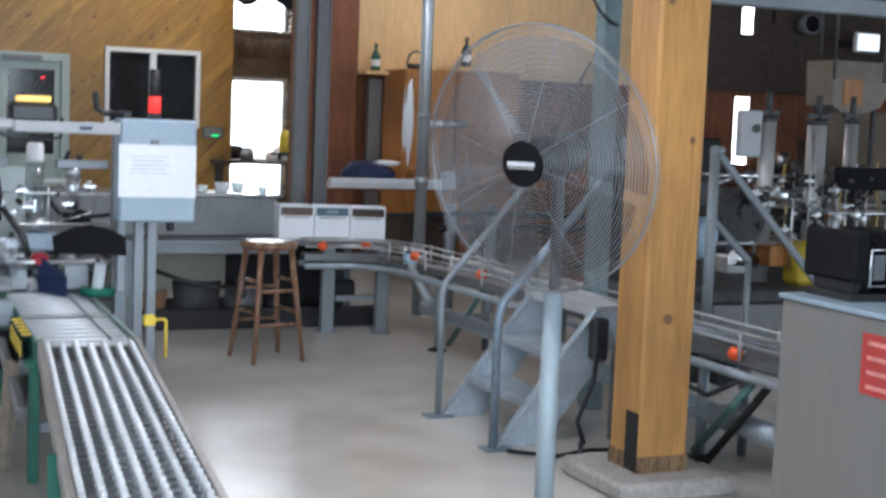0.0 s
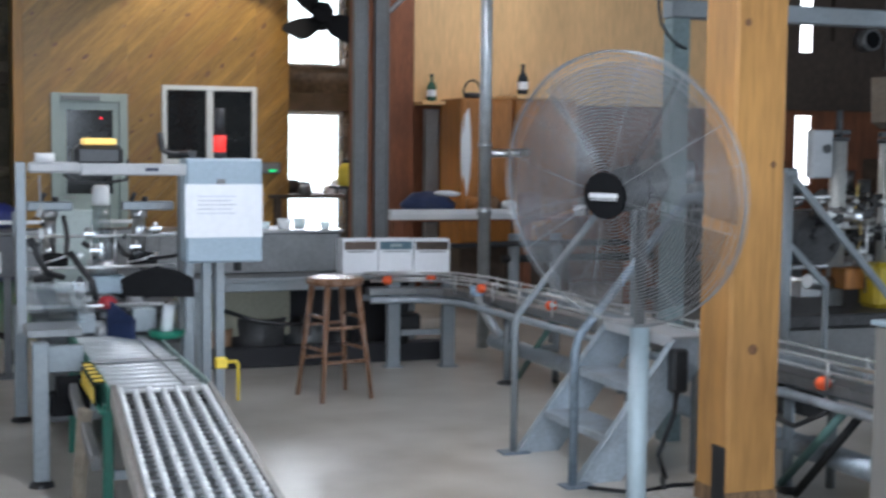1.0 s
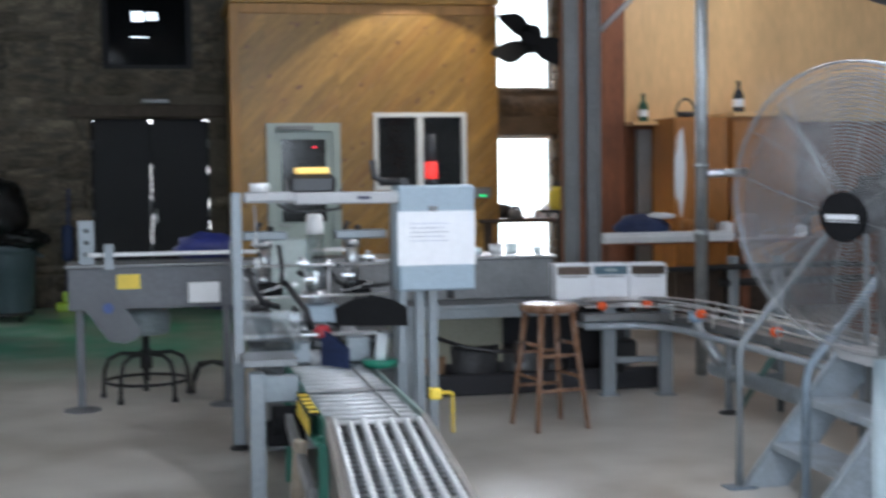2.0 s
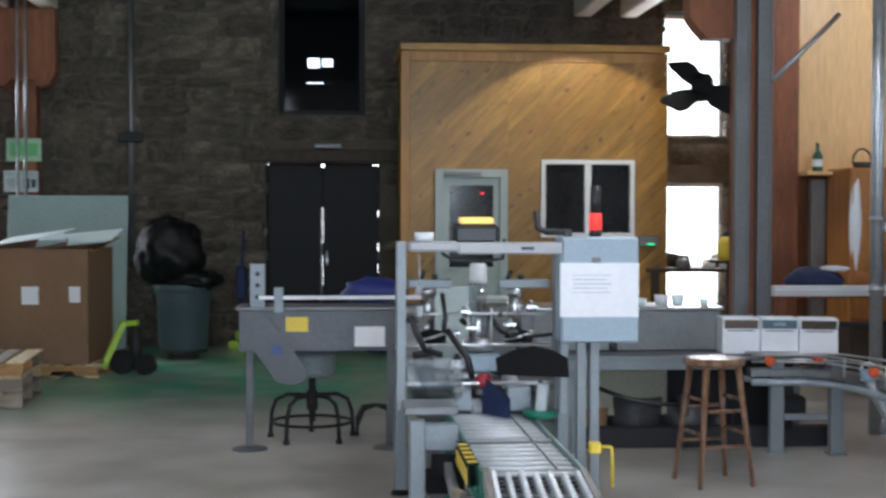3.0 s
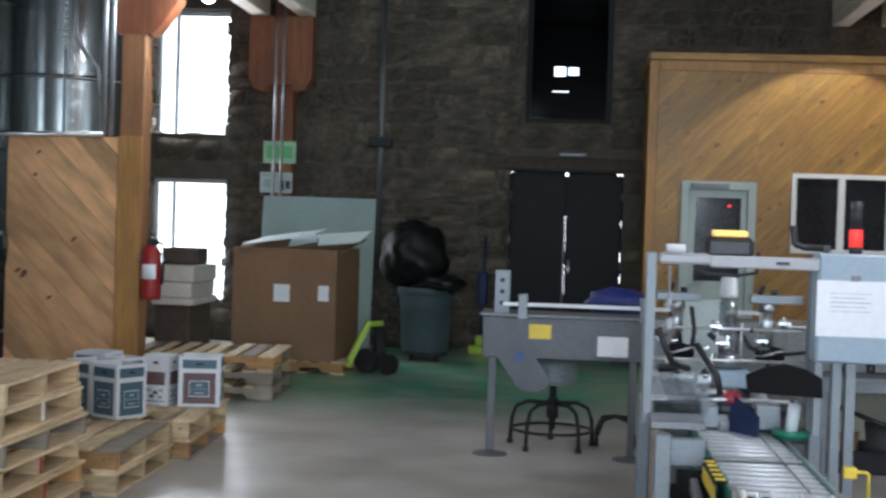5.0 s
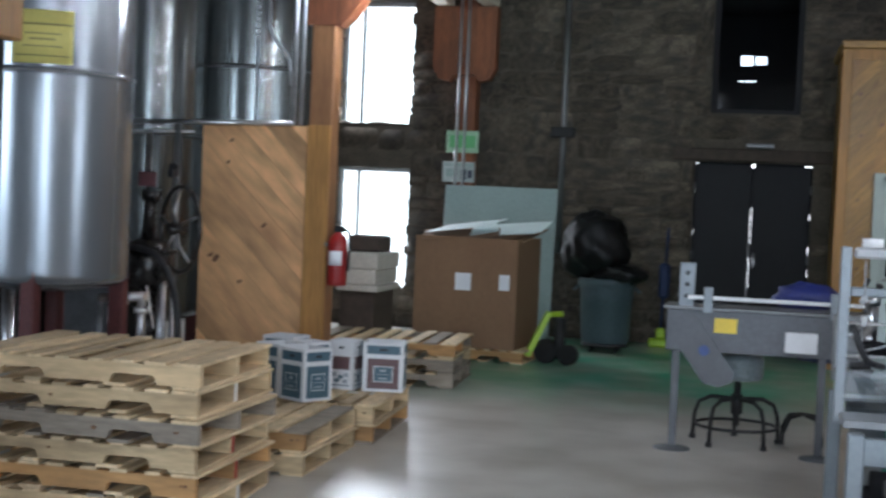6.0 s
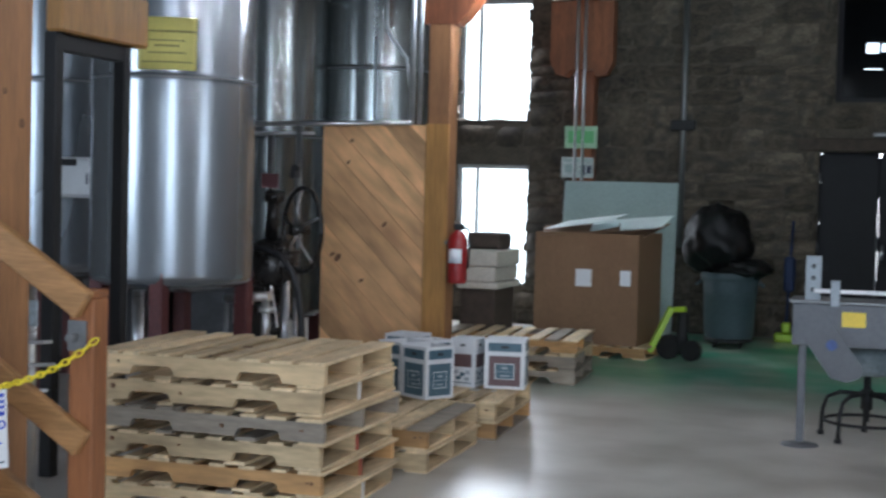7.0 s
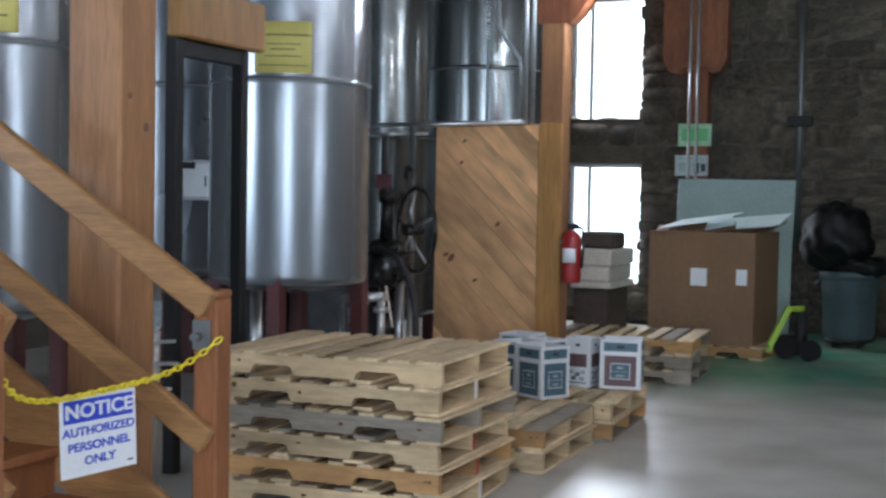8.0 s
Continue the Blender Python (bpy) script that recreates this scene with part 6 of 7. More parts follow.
# low swivel stool with a ring base
ss = thing("swivel_stool", "low grey swivel stool on a black hooped base", "stool", (-0.08, 9.40, 0), 20)
part("seat", Geo().lathe([(0.01, 0.43), (0.15, 0.435), (0.165, 0.46), (0.165, 0.57), (0.15, 0.6), (0.01, 0.605)], seg=30), mat("grey_vinyl", (0.22, 0.26, 0.27), 0.45), ss)
part("column", Geo().cyl((0, 0, 0.12), (0, 0, 0.43), 0.024).cyl((0, 0, 0.2), (0, 0, 0.33), 0.04), BLACK_STEEL, ss)
for k in range(5):
    a = 2 * math.pi * k / 5
    c_, s_ = math.cos(a), math.sin(a)
    part("hoop_leg", Geo().tube([(0.03 * c_, 0.03 * s_, 0.3), (0.18 * c_, 0.18 * s_, 0.3), (0.26 * c_, 0.26 * s_, 0.26), (0.29 * c_, 0.29 * s_, 0.18), (0.3 * c_, 0.3 * s_, 0.02)], 0.014), BLACK_STEEL, ss)
    part("glide", Geo().cyl((0.3 * c_, 0.3 * s_, 0.0), (0.3 * c_, 0.3 * s_, 0.03), 0.022, 12), BLACK, ss)
part("foot_ring", Geo().tube([(0.27 * math.cos(a), 0.27 * math.sin(a), 0.12) for a in (2 * math.pi * k / 32 for k in range(32))], 0.011, 8, True), BLACK_STEEL, ss)
cs = thing("caster_base", "small black castered base under the conveyor", "caster base", (0.36, 9.6, 0))
for k in range(4):
    a = math.pi / 4 + k * math.pi / 2
    part("arm", Geo().tube([(0, 0, 0.2), (0.12 * math.cos(a), 0.12 * math.sin(a), 0.18), (0.18 * math.cos(a), 0.18 * math.sin(a), 0.08)], 0.014), BLACK_STEEL, cs)
    part("caster", Geo().cyl((0.18 * math.cos(a) - 0.01, 0.18 * math.sin(a), 0.04), (0.18 * math.cos(a) + 0.01, 0.18 * math.sin(a), 0.04), 0.04, 14), BLACK, cs)

# ---- accumulation table, crates and bottle conveyor with orange knobs ----
at_ = thing("packing_table", "long stainless packing table with a sheet-steel hood", "table", (0, 0, 0))
part("tabletop", Geo().box(1.45, 3.42, 8.72, 9.5, 0.60, 0.63, 0.004), STEEL_DULL, at_)
part("front_channel", Geo().box(1.45, 2.7, 8.68, 8.716, 0.54, 0.63, 0.004).box(1.45, 2.7, 8.66, 8.68, 0.605, 0.63, 0.003), ALU, at_)
part("hood", Geo().box(1.3, 2.66, 9.0, 9.5, 0.632, 0.905, 0.008), STEEL_DULL, at_)
part("hood_top", Geo().box(1.28, 2.68, 8.98, 9.52, 0.905, 0.925, 0.004), STEEL, at_)
for x, y in ((2.93, 8.64), (3.3, 8.56), (1.6, 8.76), (1.6, 9.4), (3.3, 9.4)):
    part("leg", Geo().box(x - 0.045, x + 0.045, y - 0.03, y + 0.03, 0, 0.6, 0.005), ALU, at_)
    part("foot_plate", Geo().box(x - 0.06, x + 0.06, y - 0.05, y + 0.05, 0, 0.012), ALU, at_)
part("leg_tie", Geo().box(2.975, 3.255, 8.58, 8.61, 0.22, 0.26), ALU, at_)
part("drive_unit", Geo().cyl((3.08, 8.9, 0.12), (3.08, 8.9, 0.6), 0.05).box(2.98, 3.2, 8.82, 8.98, 0.2, 0.34, 0.02), BLACK_STEEL, at_)
part("beige_panel", Geo().box(1.5, 2.3, 9.0, 9.03, 0.2, 0.56), BEIGE, at_, "beige side panel")
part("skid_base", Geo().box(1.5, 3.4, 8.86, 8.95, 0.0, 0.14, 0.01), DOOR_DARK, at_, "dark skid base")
# added panel blocks the bright floor reflection beneath the table
part("back_panel", Geo().box(1.5, 3.25, 9.44, 9.46, 0.06, 0.58), DOOR_DARK, at_, "dark panel added under the table to hide floor glare")
for k, (x, y, rz, mt, lab) in enumerate(((2.745, 8.88, -4, mat("brown_band", (0.12, 0.08, 0.06), 0.5), "white shipping box with a brown band"), (3.0, 8.85, -8, LABEL_TEAL, "white shipping box with a teal label band"), (3.25, 8.78, -14, WOOD_DARK, "white shipping box with an open top"))):
    c = thing("shipping_box", lab, "carton", (x, y, 0.632), rz, "white boxes on the table")
    g = Geo()
    for a in ((-0.122, 0.122, -0.1, -0.094), (-0.122, 0.122, 0.094, 0.1), (-0.122, -0.116, -0.094, 0.094), (0.116, 0.122, -0.094, 0.094)):
        part("box_side", Geo().box(*a, 0, 0.235, 0.001), PAPER, c)
    part("box_bottom", Geo().box(-0.116, 0.116, -0.094, 0.094, 0, 0.006, 0), PAPER, c)
    part("label_band", Geo().box(-0.112, 0.112, -0.103, -0.1005, 0.165, 0.222, 0), mt, c)
    if k == 1:
        part("print_bar", Geo().box(-0.04, 0.04, -0.1045, -0.1035, 0.185, 0.205, 0), mat("pale_print", (0.4, 0.5, 0.5), 0.5), c)
    part("handle_slot", Geo().box(-0.09, 0.09, -0.104, -0.1005, 0.148, 0.156, 0), STEEL_DULL, c)
clr = random.Random(8)
for k in range(7):
    x, y = 1.75 + 0.14 * k, 9.2 + clr.uniform(-0.1, 0.15)
    r = clr.uniform(0.035, 0.07)
    solid("cup", Geo().lathe([(0.004, 0.0), (r * 0.8, 0), (r, r * 1.3), (r * 0.94, r * 1.3), (r * 0.7, 0.01), (0.004, 0.008)], seg=18), clr.choice((WHITE, FLAP, STEEL_DULL)), "pale cup standing on the steel hood", "cup", group="cups on the hood", at=pose(x, y, 0.925))
bxs = random.Random(12)
for k, (x, y, s, mt) in enumerate(((1.75, 9.05, 0.16, CARD), (2.1, 9.1, 0.2, RUBBER), (2.45, 9.15, 0.17, STEEL_DULL), (2.7, 9.2, 0.12, BLACK))):
    solid("storage_tub", Geo().lathe([(0.01, 0), (s * 0.85, 0), (s, s * 1.6), (s * 0.95, s * 1.62), (s * 0.8, 0.02), (0.01, 0.02)], seg=22), mt, "dark storage tub under the packing table", "tub", group="tubs under the table", at=pose(x, y, 0))
part("air_hose", Geo().tube([(1.75, 8.9, 0.42), (2.0, 8.85, 0.33), (2.2, 8.8, 0.3), (2.35, 8.8, 0.3)], 0.014).box(2.33, 2.39, 8.77, 8.83, 0.22, 0.36), BLACK, at_)

bc = thing("bottle_conveyor", "narrow chain conveyor with bright guide rods and orange knobs", "conveyor", (0, 0, 0))
path = [(2.75, 8.66), (3.1, 8.64), (3.28, 8.5), (3.38, 8.2), (3.42, 7.6), (3.46, 6.8), (3.5, 5.6), (3.53, 4.4), (3.56, 3.6)]
def offset(path, o):
    out = []
    for i, (x, y) in enumerate(path):
        x0, y0 = path[max(0, i - 1)]
        x1, y1 = path[min(len(path) - 1, i + 1)]
        d = Vector((x1 - x0, y1 - y0)).normalized()
        out.append((x + d.y * o, y - d.x * o))
    return out
mid = path
for i in range(len(mid) - 1):
    part("chain_bed", Geo().beam((*mid[i], 0.525), (*mid[i + 1], 0.525), 0.13, 0.05), STEEL_DULL, bc)
for o, z in ((0.085, 0.6), (-0.085, 0.6), (0.085, 0.645), (-0.085, 0.645)):
    part("guide_rod", Geo().tube([(x, y, z) for x, y in offset(mid, o)], 0.007), CHROME, bc)
part("side_rail", Geo().tube([(x, y, 0.47) for x, y in offset(mid, 0.1)], 0.022), GALV_SHEET, bc)
part("side_rail", Geo().tube([(x, y, 0.47) for x, y in offset(mid, -0.1)], 0.022), GALV_SHEET, bc)
for k in range(11):
    u = 2.6 + k / 10 * (len(mid) - 3.601)
    i, t = int(u), u - int(u)
    for o in (0.1, -0.1):
        p = offset(mid, o)
        x, y = p[i][0] + (p[i + 1][0] - p[i][0]) * t, p[i][1] + (p[i + 1][1] - p[i][1]) * t
        part("rod_bracket", Geo().cyl((x, y, 0.53), (x, y, 0.655), 0.007, 8).cyl((x - 0.012, y, 0.6), (x + 0.012, y, 0.6), 0.012, 10), CHROME, bc)
for x, y, z in ((2.86, 8.56, 0.605), (3.17, 8.55, 0.612), (3.30, 7.95, 0.6), (3.37, 7.04, 0.59), (3.44, 4.54, 0.55)):
    kx = part("knob_stem", Geo().cyl((x + 0.07, y + 0.03, z), (x, y, z), 0.007, 8), CHROME, bc)
    part("knob", Geo().lathe([(0.004, -0.03), (0.024, -0.024), (0.034, -0.008), (0.034, 0.012), (0.022, 0.028), (0.004, 0.03)], (x, y, z), 14), ORANGE, kx, "orange clamp knob")
for x, y in ((3.42, 7.8), (3.49, 6.3), (3.53, 4.9), (3.55, 3.8)):
    part("leg", Geo().cyl((x, y, 0), (x, y, 0.5), 0.024), ALU, bc)
    part("foot", Geo().lathe([(0.01, 0.03), (0.06, 0.015), (0.065, 0)], (x, y, 0), 14), BLACK, bc)
for y0, y1 in ((7.8, 7.2), (6.3, 5.7), (4.9, 4.4)):
    part("strut", Geo().cyl((3.5, y0, 0.04), (3.45, y1, 0.46), 0.018), mat("teal_strut", (0.1, 0.2, 0.18), 0.5), bc)
part("drain_elbow", Geo().tube([(3.3, 8.02, 0.56), (3.34, 8.0, 0.45), (3.4, 7.98, 0.34), (3.46, 7.95, 0.26)], 0.035, 12), GALV, bc)
part("drain_cup", Geo().lathe([(0.03, -0.02), (0.05, 0.0), (0.055, 0.05), (0.05, 0.05)], (3.3, 8.02, 0.56), 18), mat("pale_blue_cup", (0.3, 0.42, 0.55), 0.4), bc)
part("lower_rail", Geo().cyl((3.45, 8.1, 0.24), (3.62, 3.6, 0.2), 0.05), GALV_SHEET, bc)
for y in (7.8, 6.3, 4.9, 3.8):
    part("cross_tie", Geo().box(3.42, 3.78, y - 0.02, y + 0.02, 0.2, 0.24), ALU, bc)
part("second_rail", Geo().beam((3.72, 8.2, 0.52), (3.8, 3.6, 0.5), 0.1, 0.09), GALV_SHEET, bc)
for y in (7.8, 6.3, 4.9, 3.8):
    part("leg", Geo().cyl((3.76, y, 0), (3.76, y, 0.48), 0.022), ALU, bc)

# ---- crossover steps ----
xs = thing("crossover_steps", "galvanised sheet-steel steps over the conveyor with pipe rails", "steps", (2.7, 5.3, 0))
for y in (0.0, 0.66):
    part("stringer", Geo().prism([(-0.02, 0.0), (0.22, 0.0), (0.66, 0.56), (0.66, 0.64), (0.47, 0.64)], 0.012, pose(0, y, 0)), GALV_SHEET, xs)
    part("stringer_flange", Geo().beam((-0.012, y + 0.006, 0.004), (0.476, y + 0.006, 0.636), 0.05, 0.008, 0.002), GALV_SHEET, xs)
for k, (x, z) in enumerate(((0.14, 0.21), (0.3, 0.42))):
    part("tread", Geo().box(x - 0.01, x + 0.2, 0.014, 0.658, z - 0.006, z, 0.002).box(x - 0.01, x - 0.004, 0.014, 0.658, z - 0.035, z - 0.006, 0.001), GALV_SHEET, xs)
part("top_step", Geo().box(0.46, 0.66, -0.01, 0.68, 0.641, 0.652, 0.002).box(0.46, 0.468, -0.01, 0.68, 0.6, 0.641, 0.001), PALE_BEAM, xs, "pale top step")
for y in (0.03, 0.63):
    part("rear_leg", Geo().box(0.6, 0.65, y - 0.02, y + 0.02, 0, 0.56, 0.003), STEEL_DULL, xs)
BLUE_PIPE = mat("blue_grey_pipe", (0.2, 0.25, 0.3), 0.45, metal=0.3)
part("handrail", Geo().tube([(-0.02, 0.68, 0.0), (-0.02, 0.68, 0.62), (-0.01, 0.68, 0.68), (0.04, 0.68, 0.74), (0.5, 0.68, 1.28), (0.56, 0.68, 1.3), (0.62, 0.68, 1.26), (0.63, 0.68, 0.6)], 0.017, 10), ALU, xs)
part("handrail", Geo().tube([(-0.04, -0.03, 0.0), (-0.04, -0.03, 0.6), (-0.02, -0.03, 0.68), (0.04, -0.03, 0.75), (0.5, -0.03, 1.28), (0.57, -0.03, 1.3), (0.62, -0.03, 1.25), (0.63, -0.03, 0.6)], 0.02, 10), BLUE_PIPE, xs)
for y in (0.68, -0.03):
    part("foot_flange", Geo().box(-0.09, 0.05, y - 0.05, y + 0.05, 0, 0.01), BLUE_PIPE, xs)
part("black_box", Geo().box(0.44, 0.52, -0.07, -0.002, 0.4, 0.6, 0.012), BLACK, xs)
part("cable", Geo().tube([(0.47, -0.05, 0.42), (0.45, -0.06, 0.3), (0.38, -0.05, 0.12), (0.42, -0.05, 0.01)], 0.012), BLACK, xs)

# ---- stainless cabinet and machine at the near end ----
sc_ = thing("steel_cabinet", "large brushed stainless cabinet with a red warning sheet", "cabinet", (3.17, 3.88, 0))
part("body", Geo().box(0, 0.95, -1.7, 0.0, 0.04, 0.885, 0.006), CABINET_STEEL, sc_)
part("worktop", Geo().box(-0.012, 0.96, -1.71, 0.012, 0.885, 0.905, 0.004), BLUEGREY, sc_)
for x, y in ((0.05, -0.05), (0.05, -1.65), (0.9, -0.05), (0.9, -1.65)):
    part("foot", Geo().cyl((x, y, 0), (x, y, 0.04), 0.03), BLACK, sc_)
part("warning_sheet", Geo().box(-0.004, -0.0005, -0.78, -0.46, 0.62, 0.83, 0), mat("faded_red_sheet", (0.5, 0.055, 0.05), 0.6, var=0.1), sc_, "red printed sheet")
for k in range(4):
    part("print_bar", Geo().box(-0.0055, -0.0042, -0.76 + 0.03 * (k % 2), -0.49, 0.64 + 0.05 * k, 0.655 + 0.05 * k, 0), mat("pale_red_print", (0.75, 0.3, 0.27), 0.6), sc_)
mc = thing("meter_unit", "black instrument unit with a steel frame on the cabinet", "instrument", (3.37, 3.72, 0.905), 0)
part("case", Geo().box(-0.12, -0.05, -0.13, 0.16, 0.07, 0.25, 0.012), MATT, mc)
part("case", Geo().box(0.035, 0.2, -0.13, 0.16, 0.03, 0.25, 0.012), MATT, mc)
part("spindle", Geo().cyl((-0.05, 0.0, 0.17), (0.035, 0.0, 0.17), 0.05, 16).box(-0.04, 0.03, -0.05, 0.1, 0.03, 0.12, 0.006), IRON, mc)
part("frame", Geo().tube([(-0.06, -0.145, 0.06), (-0.06, -0.145, 0.19), (0.03, -0.145, 0.19), (0.03, -0.145, 0.06)], 0.007, 8, True), STEEL, mc)
part("display", Geo().box(-0.04, 0.01, -0.14, -0.1305, 0.08, 0.17, 0), STEEL_DULL, mc)
part("foot_block", Geo().box(-0.12, 0.2, -0.12, 0.14, 0, 0.0295), BLACK, mc)
part("foot_rail", Geo().box(-0.1, -0.06, -0.1, 0.12, 0.03, 0.072), BLACK, mc)

# cables and struts round the foot of the conveyor
for pts, r in (([(3.1, 5.24, 0.015), (3.0, 5.05, 0.012), (2.9, 4.98, 0.012), (2.98, 4.85, 0.012), (3.2, 4.82, 0.012), (3.45, 4.9, 0.012)], 0.012),
               ([(3.35, 5.2, 0.012), (3.2, 5.1, 0.012), (3.08, 5.12, 0.012), (2.86, 5.05, 0.012), (2.7, 5.2, 0.012)], 0.009)):
    solid("floor_cable", Geo().tube(pts, r), BLACK, "black cable lying on the floor by the steps", "cable", group="floor cables")
part("strut", Geo().cyl((3.47, 4.75, 0.03), (3.5, 4.35, 0.46), 0.018), BLACK_STEEL, bc)
part("motor_block", Geo().box(3.6, 3.72, 5.1, 5.4, 0.3, 0.46, 0.02).cyl((3.66, 4.9, 0.38), (3.66, 5.1, 0.38), 0.06, 16), RUBBER, bc)
part("hanging_hose", Geo().tube([(3.44, 5.2, 0.47), (3.42, 4.95, 0.36), (3.42, 4.7, 0.34), (3.44, 4.5, 0.44)], 0.012), RUBBER, bc)

# ---- filling line in the dim far corner ----
fm_ = thing("filling_machine", "dim filling machine with stout steel columns and fittings", "filling machine", (0, 0, 0))
part("base", Geo().box(4.9, 7.4, 6.9, 8.6, 0.0, 0.42, 0.02), STEEL_DULL, fm_)
part("deck", Geo().box(4.85, 7.45, 6.85, 8.65, 0.42, 0.5, 0.01), RUBBER, fm_)
for x, y, r, z0, z1 in ((5.53, 7.3, 0.056, 0.5, 1.57), (5.93, 7.3, 0.066, 0.5, 1.56), (6.79, 8.0, 0.05, 0.5, 1.59), (5.3, 8.2, 0.04, 0.5, 1.2)):
    col_ = part("column", Geo().cyl((x, y, z0), (x, y, z1), r, 20), mat("pale_steel_column", (0.5, 0.5, 0.48), 0.35, metal=0.45, var=0.12), fm_)
    part("collar", Geo().cyl((x, y, z0 + 0.42), (x, y, z0 + 0.47), r + 0.015, 20), BLACK, col_)
    part("cap", Geo().cyl((x, y, z1), (x, y, z1 + 0.03), r + 0.012, 20).cyl((x, y, z1 + 0.03), (x, y, z1 + 0.2), 0.022).box(x - 0.08, x + 0.08, y - 0.02, y + 0.02, z1 + 0.04, z1 + 0.075), RUBBER, col_)
fq = random.Random(5)
for k in range(46):
    x, z = fq.uniform(5.1, 7.0), fq.choice((0.9, 0.98, 1.05, 1.12, 1.2)) + fq.uniform(-0.02, 0.02)
    q = fq.uniform(0.015, 0.045)
    y = fq.uniform(6.86, 7.0)
    part("valve_fitting", Geo().cyl((x - q, y, z), (x + q, y, z), q * 0.35, 10).cyl((x, y, z - q), (x, y, z + q), q * 0.3, 10).box(x - q * 0.4, x + q * 0.4, y - q * 0.5, y + q * 0.5, z - q * 0.4, z + q * 0.4, 0.002), fq.choice((CHROME, CHROME, STEEL, BLACK, IRON)), fm_)
for x in (5.62, 5.75, 6.05, 6.22, 6.5, 6.7):
    part("thin_rod", Geo().cyl((x, 7.1, 0.6), (x, 7.1, fq.uniform(1.15, 1.5)), 0.009, 8), CHROME, fm_)
for k in range(7):
    x, z = fq.uniform(5.5, 6.6), fq.uniform(1.1, 1.3)
    part("cable", Geo().tube([(x, 7.02, z), (x + fq.uniform(-0.12, 0.12), 6.98, z - 0.12), (x + fq.uniform(-0.1, 0.2), 6.97, z - 0.22), (x + fq.uniform(-0.1, 0.2), 7.0, z - 0.4)], 0.007, 6), fq.choice((BLACK, BLACK, PALE_BEAM)), fm_)
fr_ = random.Random(21)
for k in range(120):
    x, y, z = fr_.uniform(5.0, 7.3), fr_.uniform(6.95, 8.3), fr_.uniform(0.55, 1.25)
    s = fr_.uniform(0.03, 0.1)
    mt = fr_.choice((STEEL, CHROME, RUBBER, BLACK, BLACK, BLACK_STEEL, CAB_WOOD, STEEL))
    if k % 3:
        part("fitting", Geo().cyl((x - s, y, z), (x + s, y + fr_.uniform(-0.1, 0.1), z + fr_.uniform(-0.05, 0.05)), s * 0.5, 12), mt, fm_)
    else:
        part("fitting", Geo().box(x - s, x + s, y - s, y + s, z - s * 0.7, z + s * 0.7, 0.008), mt, fm_)
for z in (0.75, 1.0, 1.2):
    part("cross_pipe", Geo().cyl((4.95, 7.3, z), (7.35, 7.35, z + 0.03), 0.018), STEEL, fm_)
part("round_drum", Geo().cyl((5.25, 7.1, 0.95), (5.25, 7.5, 0.95), 0.17, 24), RUBBER, fm_)
part("white_panel", Geo().box(5.3, 5.46, 7.26, 7.34, 1.33, 1.64, 0.01), PALE_BEAM, fm_)
part("panel_dial", Geo().cyl((5.41, 7.258, 1.52), (5.41, 7.25, 1.52), 0.03, 14), RUBBER, fm_)
part("black_panel", Geo().box(5.9, 6.5, 7.0, 7.06, 1.14, 1.29, 0.006), MATT, fm_, "flat black panel")
part("tray", Geo().box(5.75, 6.6, 6.9, 7.2, 0.985, 1.0, 0.003), STEEL, fm_, "bright steel tray")
for x in (5.95, 6.14, 6.4):
    part("tie_rod", Geo().cyl((x, 7.1, 0.5), (x, 7.1, 1.15), 0.016), STEEL, fm_)
for x, z in ((5.5, 1.3), (5.97, 1.2), (6.25, 1.33)):
    part("yellow_hose", Geo().tube([(x, 7.05, z), (x - 0.03, 7.03, z - 0.15), (x + 0.01, 7.02, z - 0.3), (x - 0.01, 7.02, z - 0.45), (x + 0.05, 7.0, z - 0.6)], 0.008, 6), mat("ochre_hose", (0.45, 0.32, 0.1), 0.5), fm_)
yb = solid("yellow_tub", Geo().box(-0.085, 0.085, -0.1, 0.1, 0, 0.29, 0.03), mat("dull_yellow_plastic", (0.6, 0.43, 0.03), 0.5, var=0.15), "yellow plastic tub on the machine", "tub", at=pose(5.73, 7.12, 0.5))
lumpy("clear_jug", (4.86, 7.0, 0.82), 0.1, 0.1, 0.14, mat("pale_blue_plastic", (0.4, 0.55, 0.65), 0.2), "pale blue plastic jug", "jug", 13, 12)
fs_ = thing("tube_stand", "grey tube stand with diagonal struts", "stand", (4.46, 6.3, 0))
part("upright", Geo().cyl((0, 0, 0), (0, 0, 1.38), 0.03), ALU, fs_)
part("strut", Geo().beam((0.02, 0.0, 1.37), (0.78, 0.0, 0.6), 0.03, 0.04), ALU, fs_)
part("strut", Geo().beam((0.02, 0.0, 0.98), (0.27, 0.0, 0.75), 0.03, 0.035), ALU, fs_)
part("strut", Geo().cyl((0.27, 0.0, 0.0), (0.27, 0.0, 0.76), 0.018), ALU, fs_)
part("top_bar", Geo().cyl((-0.02, 0, 1.38), (0.05, 0, 1.38), 0.03), ALU, fs_)
bcj = solid("blue_cover", Geo().box(-0.13, 0.13, -0.1, 0.1, 0, 0.22, 0.04), RUBBER, "dark equipment cover on a stand", "cover", at=pose(4.72, 6.9, 1.0))
part("cover_stand", Geo().cyl((0, 0, -1.0), (0, 0, 0.0), 0.02), RUBBER, bcj)
ob_ = thing("overhead_frame", "pale grey overhead steel frame", "frame", (0, 0, 0))
part("beam", Geo().box(3.5, 9.5, 5.95, 6.05, 2.17, 2.26, 0.006), ALU, ob_)
